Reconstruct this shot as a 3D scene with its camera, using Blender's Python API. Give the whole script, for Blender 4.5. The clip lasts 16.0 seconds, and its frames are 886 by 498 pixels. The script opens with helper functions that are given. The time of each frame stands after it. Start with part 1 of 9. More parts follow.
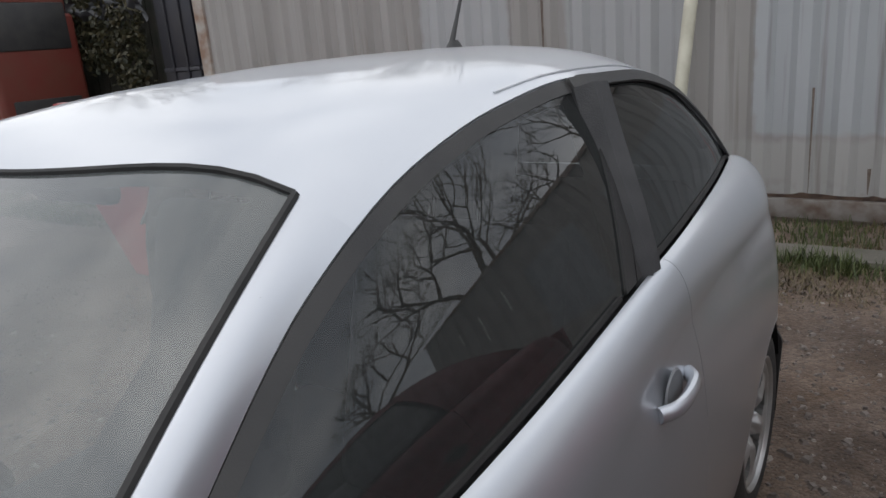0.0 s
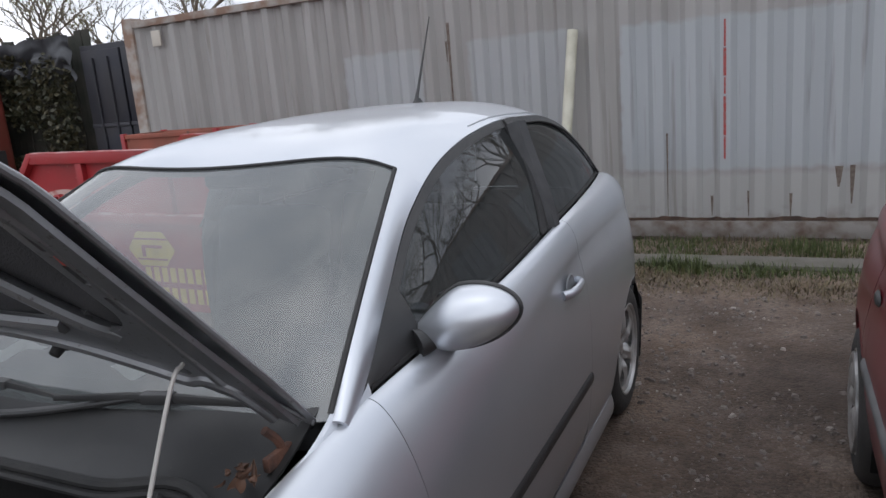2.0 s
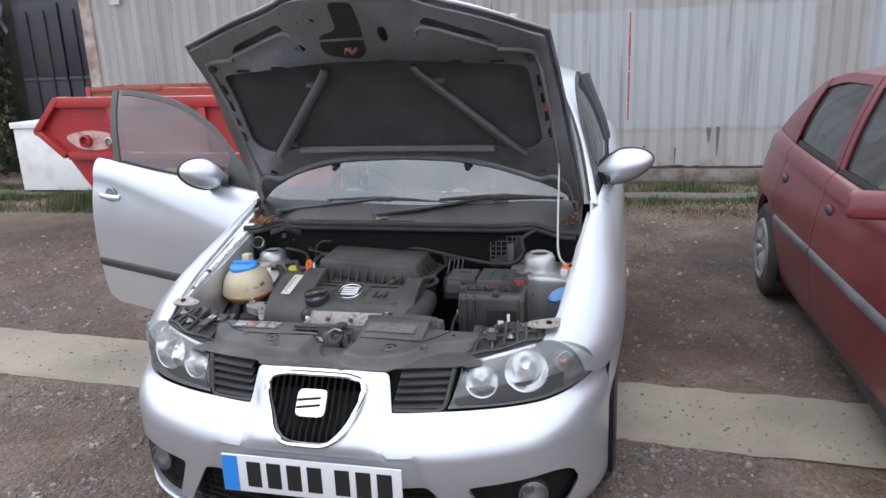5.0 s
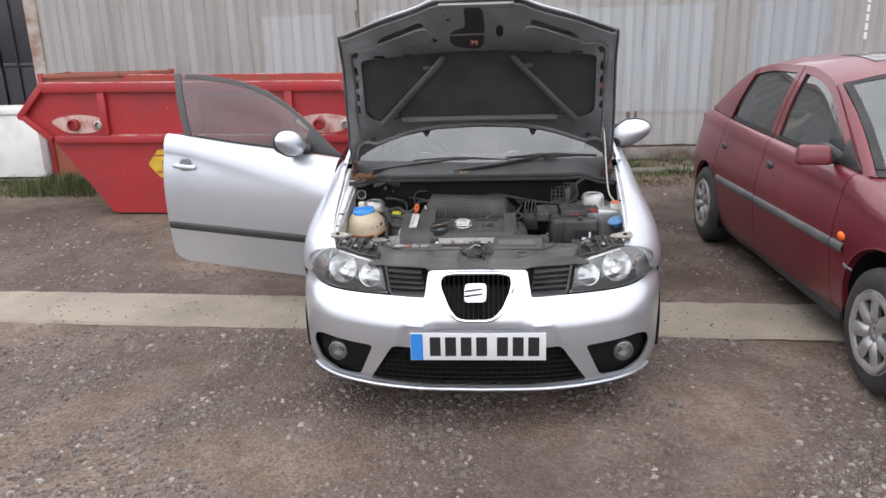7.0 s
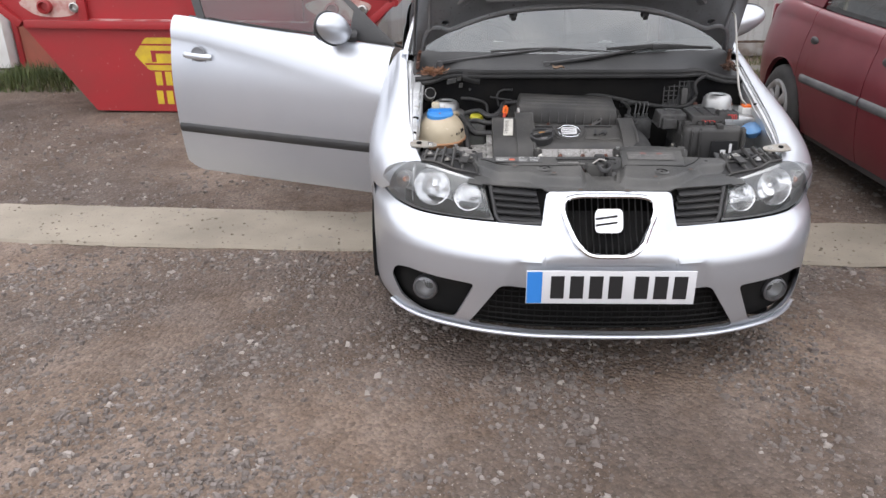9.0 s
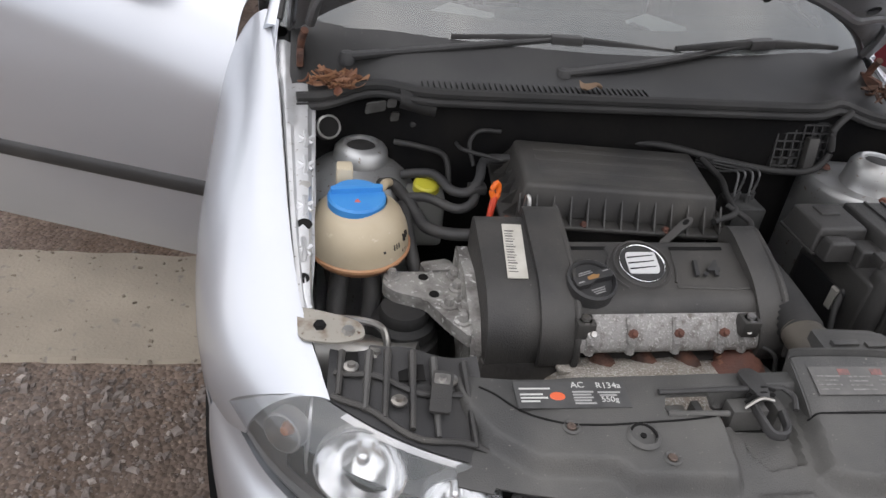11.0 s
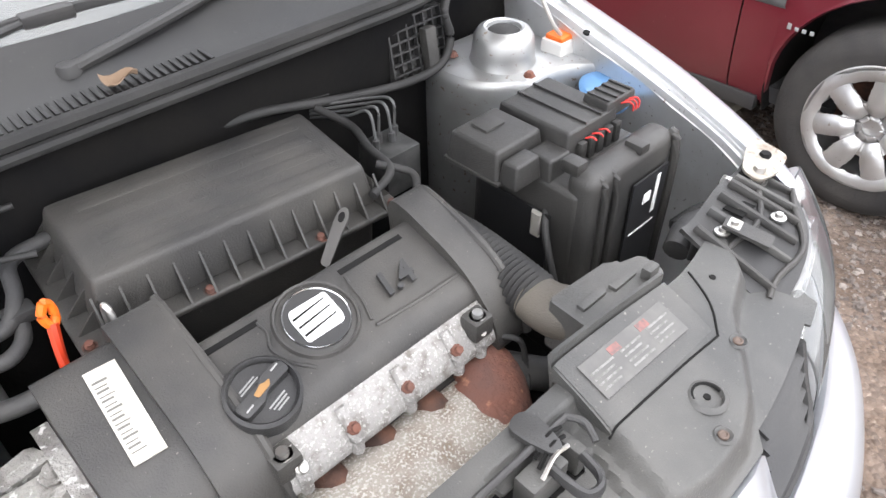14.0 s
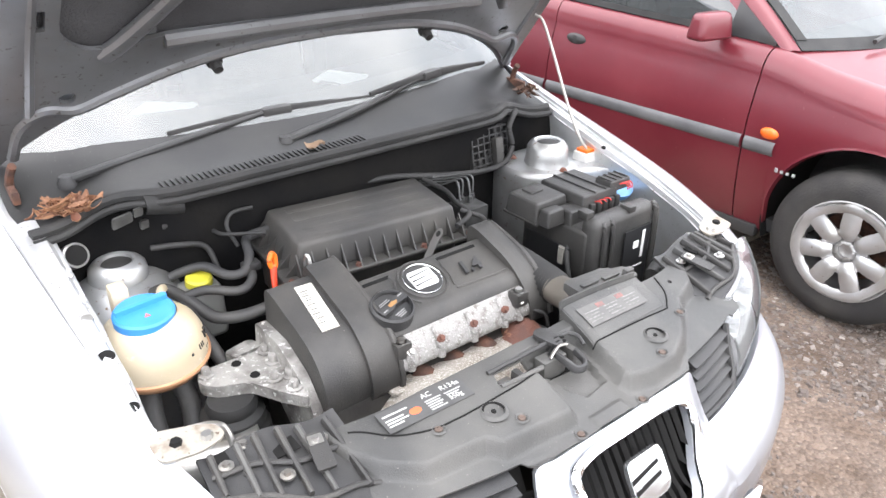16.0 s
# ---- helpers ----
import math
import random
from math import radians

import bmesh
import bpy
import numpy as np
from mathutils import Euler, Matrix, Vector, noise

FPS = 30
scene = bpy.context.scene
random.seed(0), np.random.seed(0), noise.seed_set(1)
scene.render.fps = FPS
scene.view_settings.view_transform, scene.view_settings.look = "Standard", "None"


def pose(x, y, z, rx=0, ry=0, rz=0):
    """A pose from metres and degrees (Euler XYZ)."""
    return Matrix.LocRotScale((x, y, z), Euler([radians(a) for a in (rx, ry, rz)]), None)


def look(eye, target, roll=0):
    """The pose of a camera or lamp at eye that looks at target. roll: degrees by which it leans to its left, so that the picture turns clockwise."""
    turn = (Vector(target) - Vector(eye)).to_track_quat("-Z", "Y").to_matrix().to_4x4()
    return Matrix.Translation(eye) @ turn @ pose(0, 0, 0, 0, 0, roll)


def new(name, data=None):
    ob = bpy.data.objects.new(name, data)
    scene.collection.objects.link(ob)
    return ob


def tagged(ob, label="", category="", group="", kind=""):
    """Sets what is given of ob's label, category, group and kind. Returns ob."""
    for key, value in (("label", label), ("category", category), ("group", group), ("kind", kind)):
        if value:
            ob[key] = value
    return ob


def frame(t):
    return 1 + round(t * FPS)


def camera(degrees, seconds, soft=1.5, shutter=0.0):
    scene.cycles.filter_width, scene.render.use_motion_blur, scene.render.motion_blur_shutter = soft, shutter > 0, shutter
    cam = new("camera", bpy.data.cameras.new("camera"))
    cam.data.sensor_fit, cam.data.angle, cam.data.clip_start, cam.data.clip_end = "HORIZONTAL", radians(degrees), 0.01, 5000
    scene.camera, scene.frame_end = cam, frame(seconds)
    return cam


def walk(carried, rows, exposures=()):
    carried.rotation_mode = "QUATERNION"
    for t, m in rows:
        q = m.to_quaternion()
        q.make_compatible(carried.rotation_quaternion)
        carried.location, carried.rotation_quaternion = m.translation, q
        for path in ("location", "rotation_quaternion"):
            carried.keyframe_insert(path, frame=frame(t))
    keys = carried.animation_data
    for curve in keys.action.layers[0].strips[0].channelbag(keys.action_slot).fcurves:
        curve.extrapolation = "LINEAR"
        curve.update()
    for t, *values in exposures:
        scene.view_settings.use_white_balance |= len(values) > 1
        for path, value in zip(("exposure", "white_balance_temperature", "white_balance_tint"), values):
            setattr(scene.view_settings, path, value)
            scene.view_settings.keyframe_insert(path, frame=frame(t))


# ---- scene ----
cam = camera(63.1, 16.0)
PATH = [
    (0, (1.168, 1.187, 1.476), (0.067, 2.762, 0.922), -4.9),
    (0.5, (1.361, 1.03, 1.515), (0.354, 2.692, 1.042), -5.8),
    (1, (1.422, 0.796, 1.532), (0.457, 2.491, 1.093), -3.1),
    (1.5, (1.429, 0.518, 1.524), (0.529, 2.247, 1.077), -4.3),
    (2, (1.461, 0.183, 1.506), (0.592, 1.931, 1.072), -4.9),
    (2.5, (1.432, -0.095, 1.513), (0.617, 1.678, 1.073), -4.5),
    (3, (1.319, -0.414, 1.541), (0.623, 1.401, 1.072), -2.6),
    (3.5, (1.251, -0.691, 1.516), (0.605, 1.143, 1.051), -2.8),
    (4, (1.164, -1.024, 1.508), (0.574, 0.838, 1.08), -1.7),
    (4.5, (0.97, -1.321, 1.481), (0.497, 0.557, 0.98), -2.3),
    (4.7, (0.896, -1.441, 1.495), (0.419, 0.431, 0.978), -2.3),
    (6.8, (0.133, -2.53, 1.528), (0.033, -0.602, 1.008), -2.2),
    (7, (0.06, -2.598, 1.535), (-0.077, -0.681, 0.984), -1.6),
    (7.5, (-0.096, -2.662, 1.537), (-0.207, -0.737, 1.008), -0.9),
    (8, (-0.273, -2.623, 1.537), (-0.237, -0.705, 0.97), -3.3),
    (8.5, (-0.374, -2.415, 1.455), (-0.371, -0.497, 0.89), 0.2),
    (8.7, (-0.408, -2.277, 1.435), (-0.492, -0.393, 0.769), -0.8),
    (10.8, (-0.613, -0.503, 1.407), (-0.248, 1.16, 0.358), 7.0),
    (11, (-0.617, -0.378, 1.409), (-0.277, 1.257, 0.307), 6.7),
    (11.5, (-0.6, -0.085, 1.396), (-0.385, 1.498, 0.193), 5.9),
    (12, (-0.603, 0.097, 1.363), (-0.201, 1.572, 0.074), 4.6),
    (12.5, (-0.638, 0.134, 1.354), (0.027, 1.428, -0.019), 3.9),
    (13, (-0.575, 0.1, 1.349), (0.244, 1.286, -0.037), 1.2),
    (13.5, (-0.483, 0.069, 1.348), (0.469, 1.201, 0.003), 0.0),
    (14, (-0.37, 0.047, 1.35), (0.679, 1.135, 0.04), -0.5),
    (14.5, (-0.315, 0.036, 1.346), (0.721, 1.159, 0.056), -1.3),
    (15, (-0.342, -0.015, 1.36), (0.613, 1.201, 0.091), -1.2),
    (15.5, (-0.541, -0.149, 1.399), (0.526, 1.105, 0.265), -0.9),
    (16, (-0.802, -0.404, 1.455), (0.303, 0.973, 0.516), 0.6),
]
EXPOSURE = [(0, -0.6, 6450, 10), (1.5, -0.5, 6300, 11), (3, -0.36, 6050, 12), (4, 0.0, 6050, 12), (4.7, 0.2, 6050, 13), (7, 0.33, 6500, 13), (8.7, 0.36, 6500, 13), (11, -0.04, 6600, 13), (11.5, 0.06, 6650, 13), (12.5, 0.02, 6700, 14), (13.0, 0.66, 6650, 13), (13.5, 0.97, 6600, 13), (14.0, 1.34, 6550, 12), (14.5, 1.45, 6500, 12), (15.2, 1.5, 6500, 12), (16, 1.5, 6500, 12)]
walk(cam, [(t, look(eye, target, roll)) for t, eye, target, roll in PATH], EXPOSURE)


# ---- sky and light ----
world = bpy.data.worlds.new("overcast_sky")
scene.world = world
world.use_nodes = True
wn, wl = world.node_tree.nodes, world.node_tree.links
wn.clear()
sky = wn.new("ShaderNodeTexSky")
sky.sky_type = "NISHITA"
sky.sun_disc = False
sky.sun_elevation, sky.sun_rotation = radians(75), radians(200)
sky.air_density, sky.dust_density, sky.ozone_density = 1.0, 4.0, 1.0
pale = wn.new("ShaderNodeHueSaturation")
pale.inputs["Saturation"].default_value = 0.22
pale.inputs["Value"].default_value = 1.0
coord = wn.new("ShaderNodeTexCoord")
cloud = wn.new("ShaderNodeTexNoise")
cloud.inputs["Scale"].default_value, cloud.inputs["Detail"].default_value = 3.2, 7.0
ramp = wn.new("ShaderNodeValToRGB")
ramp.color_ramp.elements[0].position, ramp.color_ramp.elements[0].color = 0.36, (0.62, 0.65, 0.70, 1)
ramp.color_ramp.elements[1].position, ramp.color_ramp.elements[1].color = 0.68, (1.25, 1.23, 1.2, 1)
mixw = wn.new("ShaderNodeMix")
mixw.data_type, mixw.blend_type = "RGBA", "MULTIPLY"
mixw.inputs["Factor"].default_value = 1.0
back = wn.new("ShaderNodeBackground")
back.inputs["Strength"].default_value = 0.15
wout = wn.new("ShaderNodeOutputWorld")
wl.new(sky.outputs["Color"], pale.inputs["Color"])
wl.new(coord.outputs["Generated"], cloud.inputs["Vector"])
wl.new(cloud.outputs["Fac"], ramp.inputs["Fac"])
veil = wn.new("ShaderNodeMix")
veil.data_type = "RGBA"
veil.inputs["Factor"].default_value = 0.6
veil.inputs["B"].default_value = (16.2, 16.5, 17.1, 1)
wl.new(pale.outputs["Color"], veil.inputs["A"])
wl.new(veil.outputs["Result"], mixw.inputs["A"])
wl.new(ramp.outputs["Color"], mixw.inputs["B"])
wl.new(mixw.outputs["Result"], back.inputs["Color"])
wl.new(back.outputs["Background"], wout.inputs["Surface"])
sun_data = bpy.data.lights.new("sun", "SUN")
sun_data.energy, sun_data.angle, sun_data.color = 0.55, radians(130), (1.0, 0.97, 0.93)
sun = new("sun", sun_data)
sun.matrix_world = look((-1.5, -4.0, 16), (0, 0, 0))


# ---- materials ----
def mat(name, color, rough=0.5, metal=0.0, second=None, scale=8.0, mix=(0.35, 0.65), bump=0.0, bump_scale=60.0, coat=0.0,
        spec=0.5, speck=None, speck_scale=200.0, speck_at=0.68, rough_var=0.0, stretch=(1, 1, 1)):
    """A principled material: two colours mixed by a coarse noise, optional fine specks, and a fine bump."""
    m = bpy.data.materials.new(name)
    m.use_nodes = True
    n, l = m.node_tree.nodes, m.node_tree.links
    b = n["Principled BSDF"]
    b.inputs["Base Color"].default_value = (*color, 1)
    b.inputs["Roughness"].default_value = rough
    b.inputs["Metallic"].default_value = metal
    b.inputs["Coat Weight"].default_value = coat
    b.inputs["Coat Roughness"].default_value = 0.06
    b.inputs["Specular IOR Level"].default_value = spec
    tc = n.new("ShaderNodeTexCoord")
    mp = n.new("ShaderNodeMapping")
    mp.inputs["Scale"].default_value = stretch
    l.new(tc.outputs["Object"], mp.inputs["Vector"])
    col = None
    if second:
        t = n.new("ShaderNodeTexNoise")
        t.inputs["Scale"].default_value, t.inputs["Detail"].default_value = scale, 6
        l.new(mp.outputs["Vector"], t.inputs["Vector"])
        r = n.new("ShaderNodeMapRange")
        r.inputs["From Min"].default_value, r.inputs["From Max"].default_value = mix
        l.new(t.outputs["Fac"], r.inputs["Value"])
        x = n.new("ShaderNodeMix")
        x.data_type = "RGBA"
        x.inputs["A"].default_value, x.inputs["B"].default_value = (*color, 1), (*second, 1)
        l.new(r.outputs["Result"], x.inputs["Factor"])
        col = x.outputs["Result"]
        if rough_var:
            rr = n.new("ShaderNodeMapRange")
            rr.inputs["To Min"].default_value, rr.inputs["To Max"].default_value = rough - rough_var, rough + rough_var
            l.new(t.outputs["Fac"], rr.inputs["Value"])
            l.new(rr.outputs["Result"], b.inputs["Roughness"])
    if speck:
        t = n.new("ShaderNodeTexNoise")
        t.inputs["Scale"].default_value, t.inputs["Detail"].default_value = speck_scale, 3
        l.new(tc.outputs["Object"], t.inputs["Vector"])
        r = n.new("ShaderNodeMapRange")
        r.inputs["From Min"].default_value, r.inputs["From Max"].default_value = speck_at, speck_at + 0.08
        l.new(t.outputs["Fac"], r.inputs["Value"])
        x = n.new("ShaderNodeMix")
        x.data_type = "RGBA"
        x.inputs["A"].default_value, x.inputs["B"].default_value = (*color, 1), (*speck, 1)
        if col:
            l.new(col, x.inputs["A"])
        l.new(r.outputs["Result"], x.inputs["Factor"])
        col = x.outputs["Result"]
    if col:
        l.new(col, b.inputs["Base Color"])
    if bump:
        t = n.new("ShaderNodeTexNoise")
        t.inputs["Scale"].default_value, t.inputs["Detail"].default_value = bump_scale, 4
        l.new(tc.outputs["Object"], t.inputs["Vector"])
        u = n.new("ShaderNodeBump")
        u.inputs["Strength"].default_value, u.inputs["Distance"].default_value = bump, 0.004
        l.new(t.outputs["Fac"], u.inputs["Height"])
        l.new(u.outputs["Normal"], b.inputs["Normal"])
    return m


def glass_mat(name, tint, see=0.8, rough=0.0, dust_haze=0.03, ior=1.7):
    """Car glass: a tinted transparent sheet under a dusty film that also carries sky glare, with a sharp Fresnel
    reflection.
    """
    m = bpy.data.materials.new(name)
    m.use_nodes = True
    n, l = m.node_tree.nodes, m.node_tree.links
    n.clear()
    out = n.new("ShaderNodeOutputMaterial")
    tr = n.new("ShaderNodeBsdfTransparent")
    tr.inputs["Color"].default_value = (*[c * see for c in tint], 1)
    gl = n.new("ShaderNodeBsdfGlossy")
    gl.inputs["Roughness"].default_value = rough
    fr = n.new("ShaderNodeFresnel")
    fr.inputs["IOR"].default_value = ior
    mx = n.new("ShaderNodeMixShader")
    l.new(fr.outputs["Fac"], mx.inputs["Fac"])
    # pale diffuse film: light dirt, plus sky brightness put into its colour
    film = n.new("ShaderNodeBsdfDiffuse")
    film.inputs["Color"].default_value = (0.62, 0.66, 0.66, 1)
    dm = n.new("ShaderNodeMixShader")
    dm.inputs["Fac"].default_value = dust_haze
    l.new(tr.outputs["BSDF"], dm.inputs[1])
    l.new(film.outputs["BSDF"], dm.inputs[2])
    l.new(dm.outputs["Shader"], mx.inputs[1])
    l.new(gl.outputs["BSDF"], mx.inputs[2])
    l.new(mx.outputs["Shader"], out.inputs["Surface"])
    return m


SILVER = mat("silver_paint", (0.555, 0.575, 0.61), 0.37, 0.76, (0.52, 0.545, 0.585), 2.2, coat=0.75, speck=(0.42, 0.43, 0.44), speck_scale=260, speck_at=0.72)
SILVER_IN = mat("silver_paint_inside", (0.62, 0.63, 0.64), 0.36, 0.6, (0.48, 0.48, 0.475), 9, (0.45, 0.75), coat=0.15, speck=(0.22, 0.20, 0.18), speck_scale=120, speck_at=0.66)
# hood's underside pressings, set much darker than SILVER_IN
HOOD_IN = mat("hood_underside_grey", (0.215, 0.218, 0.225), 0.36, 0.6, (0.155, 0.155, 0.157), 7, coat=0.2, speck=(0.10, 0.095, 0.09), speck_scale=90, speck_at=0.64)
RED_PAINT = mat("faded_red_car_paint", (0.120, 0.010, 0.018), 0.36, 0.10, (0.160, 0.024, 0.032), 2.5, (0.4, 0.75), coat=0.4, speck=(0.20, 0.07, 0.07), speck_scale=70, speck_at=0.72)
PLASTIC = mat("black_plastic", (0.022, 0.022, 0.023), 0.5, 0, (0.036, 0.035, 0.034), 6, bump=0.25, bump_scale=500)
SLAM = mat("pale_dusty_plastic", (0.048, 0.048, 0.047), 0.52, 0, (0.090, 0.087, 0.081), 7, (0.35, 0.7), bump=0.3, bump_scale=420, speck=(0.17, 0.16, 0.145), speck_scale=220, speck_at=0.68)
BLACKBOX = mat("black_battery_plastic", (0.020, 0.0195, 0.019), 0.45, 0, (0.042, 0.040, 0.037), 9, (0.4, 0.75), bump=0.3, bump_scale=420, speck=(0.12, 0.115, 0.10), speck_scale=240, speck_at=0.72)
TOWER = mat("worn_silver_metal", (0.47, 0.48, 0.485), 0.40, 0.7, (0.33, 0.325, 0.31), 8, (0.4, 0.7), coat=0.15, speck=(0.20, 0.15, 0.11), speck_scale=90, speck_at=0.64)
DUSTY = mat("dusty_engine_plastic", (0.030, 0.029, 0.028), 0.53, 0, (0.063, 0.059, 0.053), 9, (0.4, 0.75), bump=0.3, bump_scale=420, speck=(0.16, 0.15, 0.13), speck_scale=240, speck_at=0.70)
RUBBER = mat("black_rubber", (0.014, 0.014, 0.014), 0.7, 0, (0.026, 0.025, 0.024), 12, bump=0.2, bump_scale=150)
TYRE = mat("tyre_rubber", (0.022, 0.021, 0.021), 0.8, 0, (0.042, 0.039, 0.036), 7, bump=0.5, bump_scale=120)
FELT = mat("hood_insulation_felt", (0.042, 0.042, 0.044), 0.95, 0, (0.058, 0.058, 0.06), 8, bump=0.9, bump_scale=260)
CHROME = mat("chrome", (0.85, 0.86, 0.87), 0.12, 1.0)
ALLOY = mat("painted_alloy", (0.50, 0.50, 0.50), 0.34, 0.65, (0.42, 0.41, 0.395), 9, speck=(0.30, 0.27, 0.24), speck_scale=60, speck_at=0.68)
CAST = mat("weathered_cast_aluminium", (0.36, 0.35, 0.33), 0.62, 0.35, (0.17, 0.16, 0.15), 22, (0.42, 0.62), bump=0.9, bump_scale=180, speck=(0.62, 0.61, 0.59), speck_scale=95, speck_at=0.60)
OXIDE = mat("white_oxidised_aluminium", (0.31, 0.30, 0.288), 0.75, 0.1, (0.15, 0.135, 0.12), 62, (0.50, 0.72), bump=1.0, bump_scale=260, speck=(0.44, 0.43, 0.41), speck_scale=260, speck_at=0.56)
SHIELD = mat("scaled_heat_shield", (0.30, 0.272, 0.238), 0.8, 0.1, (0.19, 0.150, 0.118), 30, (0.45, 0.70), bump=1.0, bump_scale=240, speck=(0.44, 0.42, 0.385), speck_scale=290, speck_at=0.52)
OLD_RUST = mat("dark_hinge_rust", (0.05, 0.028, 0.022), 0.8, 0.2, (0.12, 0.055, 0.035), 40, bump=0.6, bump_scale=200)
RUST = mat("brown_rust", (0.16, 0.062, 0.04), 0.85, 0, (0.10, 0.05, 0.04), 18, bump=0.9, bump_scale=150, speck=(0.27, 0.13, 0.08), speck_scale=60, speck_at=0.62)
STEEL = mat("zinc_steel", (0.50, 0.50, 0.49), 0.35, 0.9, (0.36, 0.34, 0.31), 20)
GLASS = glass_mat("car_glass", (0.70, 0.78, 0.77), 0.60, 0.0, 0.14, 1.8)
GLASS_DARK = glass_mat("side_glass", (0.36, 0.41, 0.40))
GLASS_QUARTER = glass_mat("quarter_glass_tint", (0.36, 0.41, 0.40), 0.35, 0.0, 0.03, 1.4)
LENS = glass_mat("headlamp_lens", (0.95, 0.95, 0.95), 0.98, 0.02, 0.09)
REFLECTOR = mat("lamp_reflector", (0.88, 0.89, 0.90), 0.16, 0.9)
INTERIOR = mat("dark_grey_cabin", (0.032, 0.033, 0.035), 0.75, 0, (0.05, 0.05, 0.052), 14, bump=0.4, bump_scale=300)
FABRIC = mat("charcoal_seat_fabric", (0.045, 0.046, 0.05), 0.95, 0, (0.07, 0.07, 0.075), 40, bump=0.6, bump_scale=500)
# near-black for dark parts and for the shade in holes, seams and recesses
DARK = mat("black_parts_and_shade", (0.006, 0.006, 0.006), 0.8, 0, (0.010, 0.0095, 0.009), 10, spec=0.2)


# ---- mesh helpers ----
def spline(xs, ys):
    """A smooth curve through points, without overshoot."""
    xs, ys = np.array(xs, float), np.array(ys, float)
    h = np.diff(xs)
    d = np.diff(ys) / h
    m = np.zeros(len(xs))
    m[0], m[-1] = d[0], d[-1]
    for i in range(1, len(xs) - 1):
        if d[i - 1] * d[i] > 0:
            w1, w2 = 2 * h[i] + h[i - 1], h[i] + 2 * h[i - 1]
            m[i] = (w1 + w2) / (w1 / d[i - 1] + w2 / d[i])

    def at(x):
        x = min(max(x, xs[0]), xs[-1])
        i = min(max(int(np.searchsorted(xs, x)) - 1, 0), len(h) - 1)
        t = (x - xs[i]) / h[i]
        return float((2 * t**3 - 3 * t**2 + 1) * ys[i] + (t**3 - 2 * t**2 + t) * h[i] * m[i] + (-2 * t**3 + 3 * t**2) * ys[i + 1] + (t**3 - t**2) * h[i] * m[i + 1])
    return at


def part(name, bm, material, parent=None, label="", sharp=38, thick=0.0):
    """Links a bmesh as one mesh object under its thing or part, with its origin at the parent's."""
    bmesh.ops.recalc_face_normals(bm, faces=bm.faces)
    if parent and ("glass" in material.name or "lens" in material.name):
        # panes face outwards from the middle of their vehicle
        top = parent
        while top.parent:
            top = top.parent
        mid = Vector((top.location.x, top.location.y, 0.7))
        if sum(f.normal.dot(f.calc_center_median() - mid) for f in bm.faces) < 0:
            bmesh.ops.reverse_faces(bm, faces=bm.faces)
    me = bpy.data.meshes.new(name)
    bm.edges.index_update()
    rims = [e.index for e in bm.edges if e.is_boundary] if thick else []
    bm.to_mesh(me)
    bm.free()
    me.materials.append(material)
    for p in me.polygons:
        p.use_smooth = True
    me.set_sharp_from_angle(angle=radians(sharp))
    for i in rims:
        me.edges[i].use_edge_sharp = True
    ob = new(name, me)
    if parent:
        ob.parent = parent
        top = parent
        while top.parent:
            top = top.parent
        if parent.type == "EMPTY":
            ob.matrix_parent_inverse = Matrix.Translation(-parent.location)
    if thick:
        s = ob.modifiers.new("thickness", "SOLIDIFY")
        s.thickness, s.offset = thick, -1
    if label:
        ob["label"] = label
    return ob


def thing(name, at, label, category, group="", kind=""):
    e = new(name)
    e.empty_display_size = 0.1
    e.location = at
    return tagged(e, label, category, group, kind)


def fix(ob, parent):
    ob.parent = parent
    if parent.type == "EMPTY":
        ob.matrix_parent_inverse = Matrix.Translation(-parent.location)
    return ob


def surface(bm, fn, us, vs, flip=False):
    """A grid of quads through fn(u, v)."""
    g = [[bm.verts.new(fn(u, v)) for v in vs] for u in us]
    for i in range(len(us) - 1):
        for j in range(len(vs) - 1):
            q = [g[i][j], g[i + 1][j], g[i + 1][j + 1], g[i][j + 1]]
            try:
                bm.faces.new(q[::-1] if flip else q)
            except ValueError:
                pass
    return g


def lin(a, b, n):
    return [a + (b - a) * i / (n - 1) for i in range(n)]


def box(bm, x0, x1, y0, y1, z0, z1, bevel=0.0, seg=2, m=None):
    geo = bmesh.ops.create_cube(bm, size=1)
    vs = geo["verts"]
    for v in vs:
        v.co = Vector((x0 + (x1 - x0) * (v.co.x + 0.5), y0 + (y1 - y0) * (v.co.y + 0.5), z0 + (z1 - z0) * (v.co.z + 0.5)))
    if m:
        bmesh.ops.transform(bm, matrix=m, verts=vs)
    if bevel:
        es = list({e for v in vs for e in v.link_edges})
        bmesh.ops.bevel(bm, geom=es, offset=bevel, segments=seg, affect="EDGES", profile=0.6)


def smooth_path(pts, n=6):
    """Catmull-Rom points through a polyline."""
    p = [Vector(q) for q in pts]
    if len(p) < 3:
        return p
    q = [2 * p[0] - p[1], *p, 2 * p[-1] - p[-2]]
    out = []
    for i in range(1, len(q) - 2):
        for k in range(n):
            t = k / n
            a, b, c, d = q[i - 1], q[i], q[i + 1], q[i + 2]
            out.append(0.5 * ((2 * b) + (c - a) * t + (2 * a - 5 * b + 4 * c - d) * t * t + (3 * b - 3 * c + d - a) * t**3))
    return [*out, p[-1]]


def ease(a, b, v):
    k = min(1, max(0, (v - a) / (b - a)))
    return k * k * (3 - 2 * k)


def smooth2(pts, n=8):
    return [(p.x, p.y) for p in smooth_path([(x, y, 0) for x, y in pts], n)]


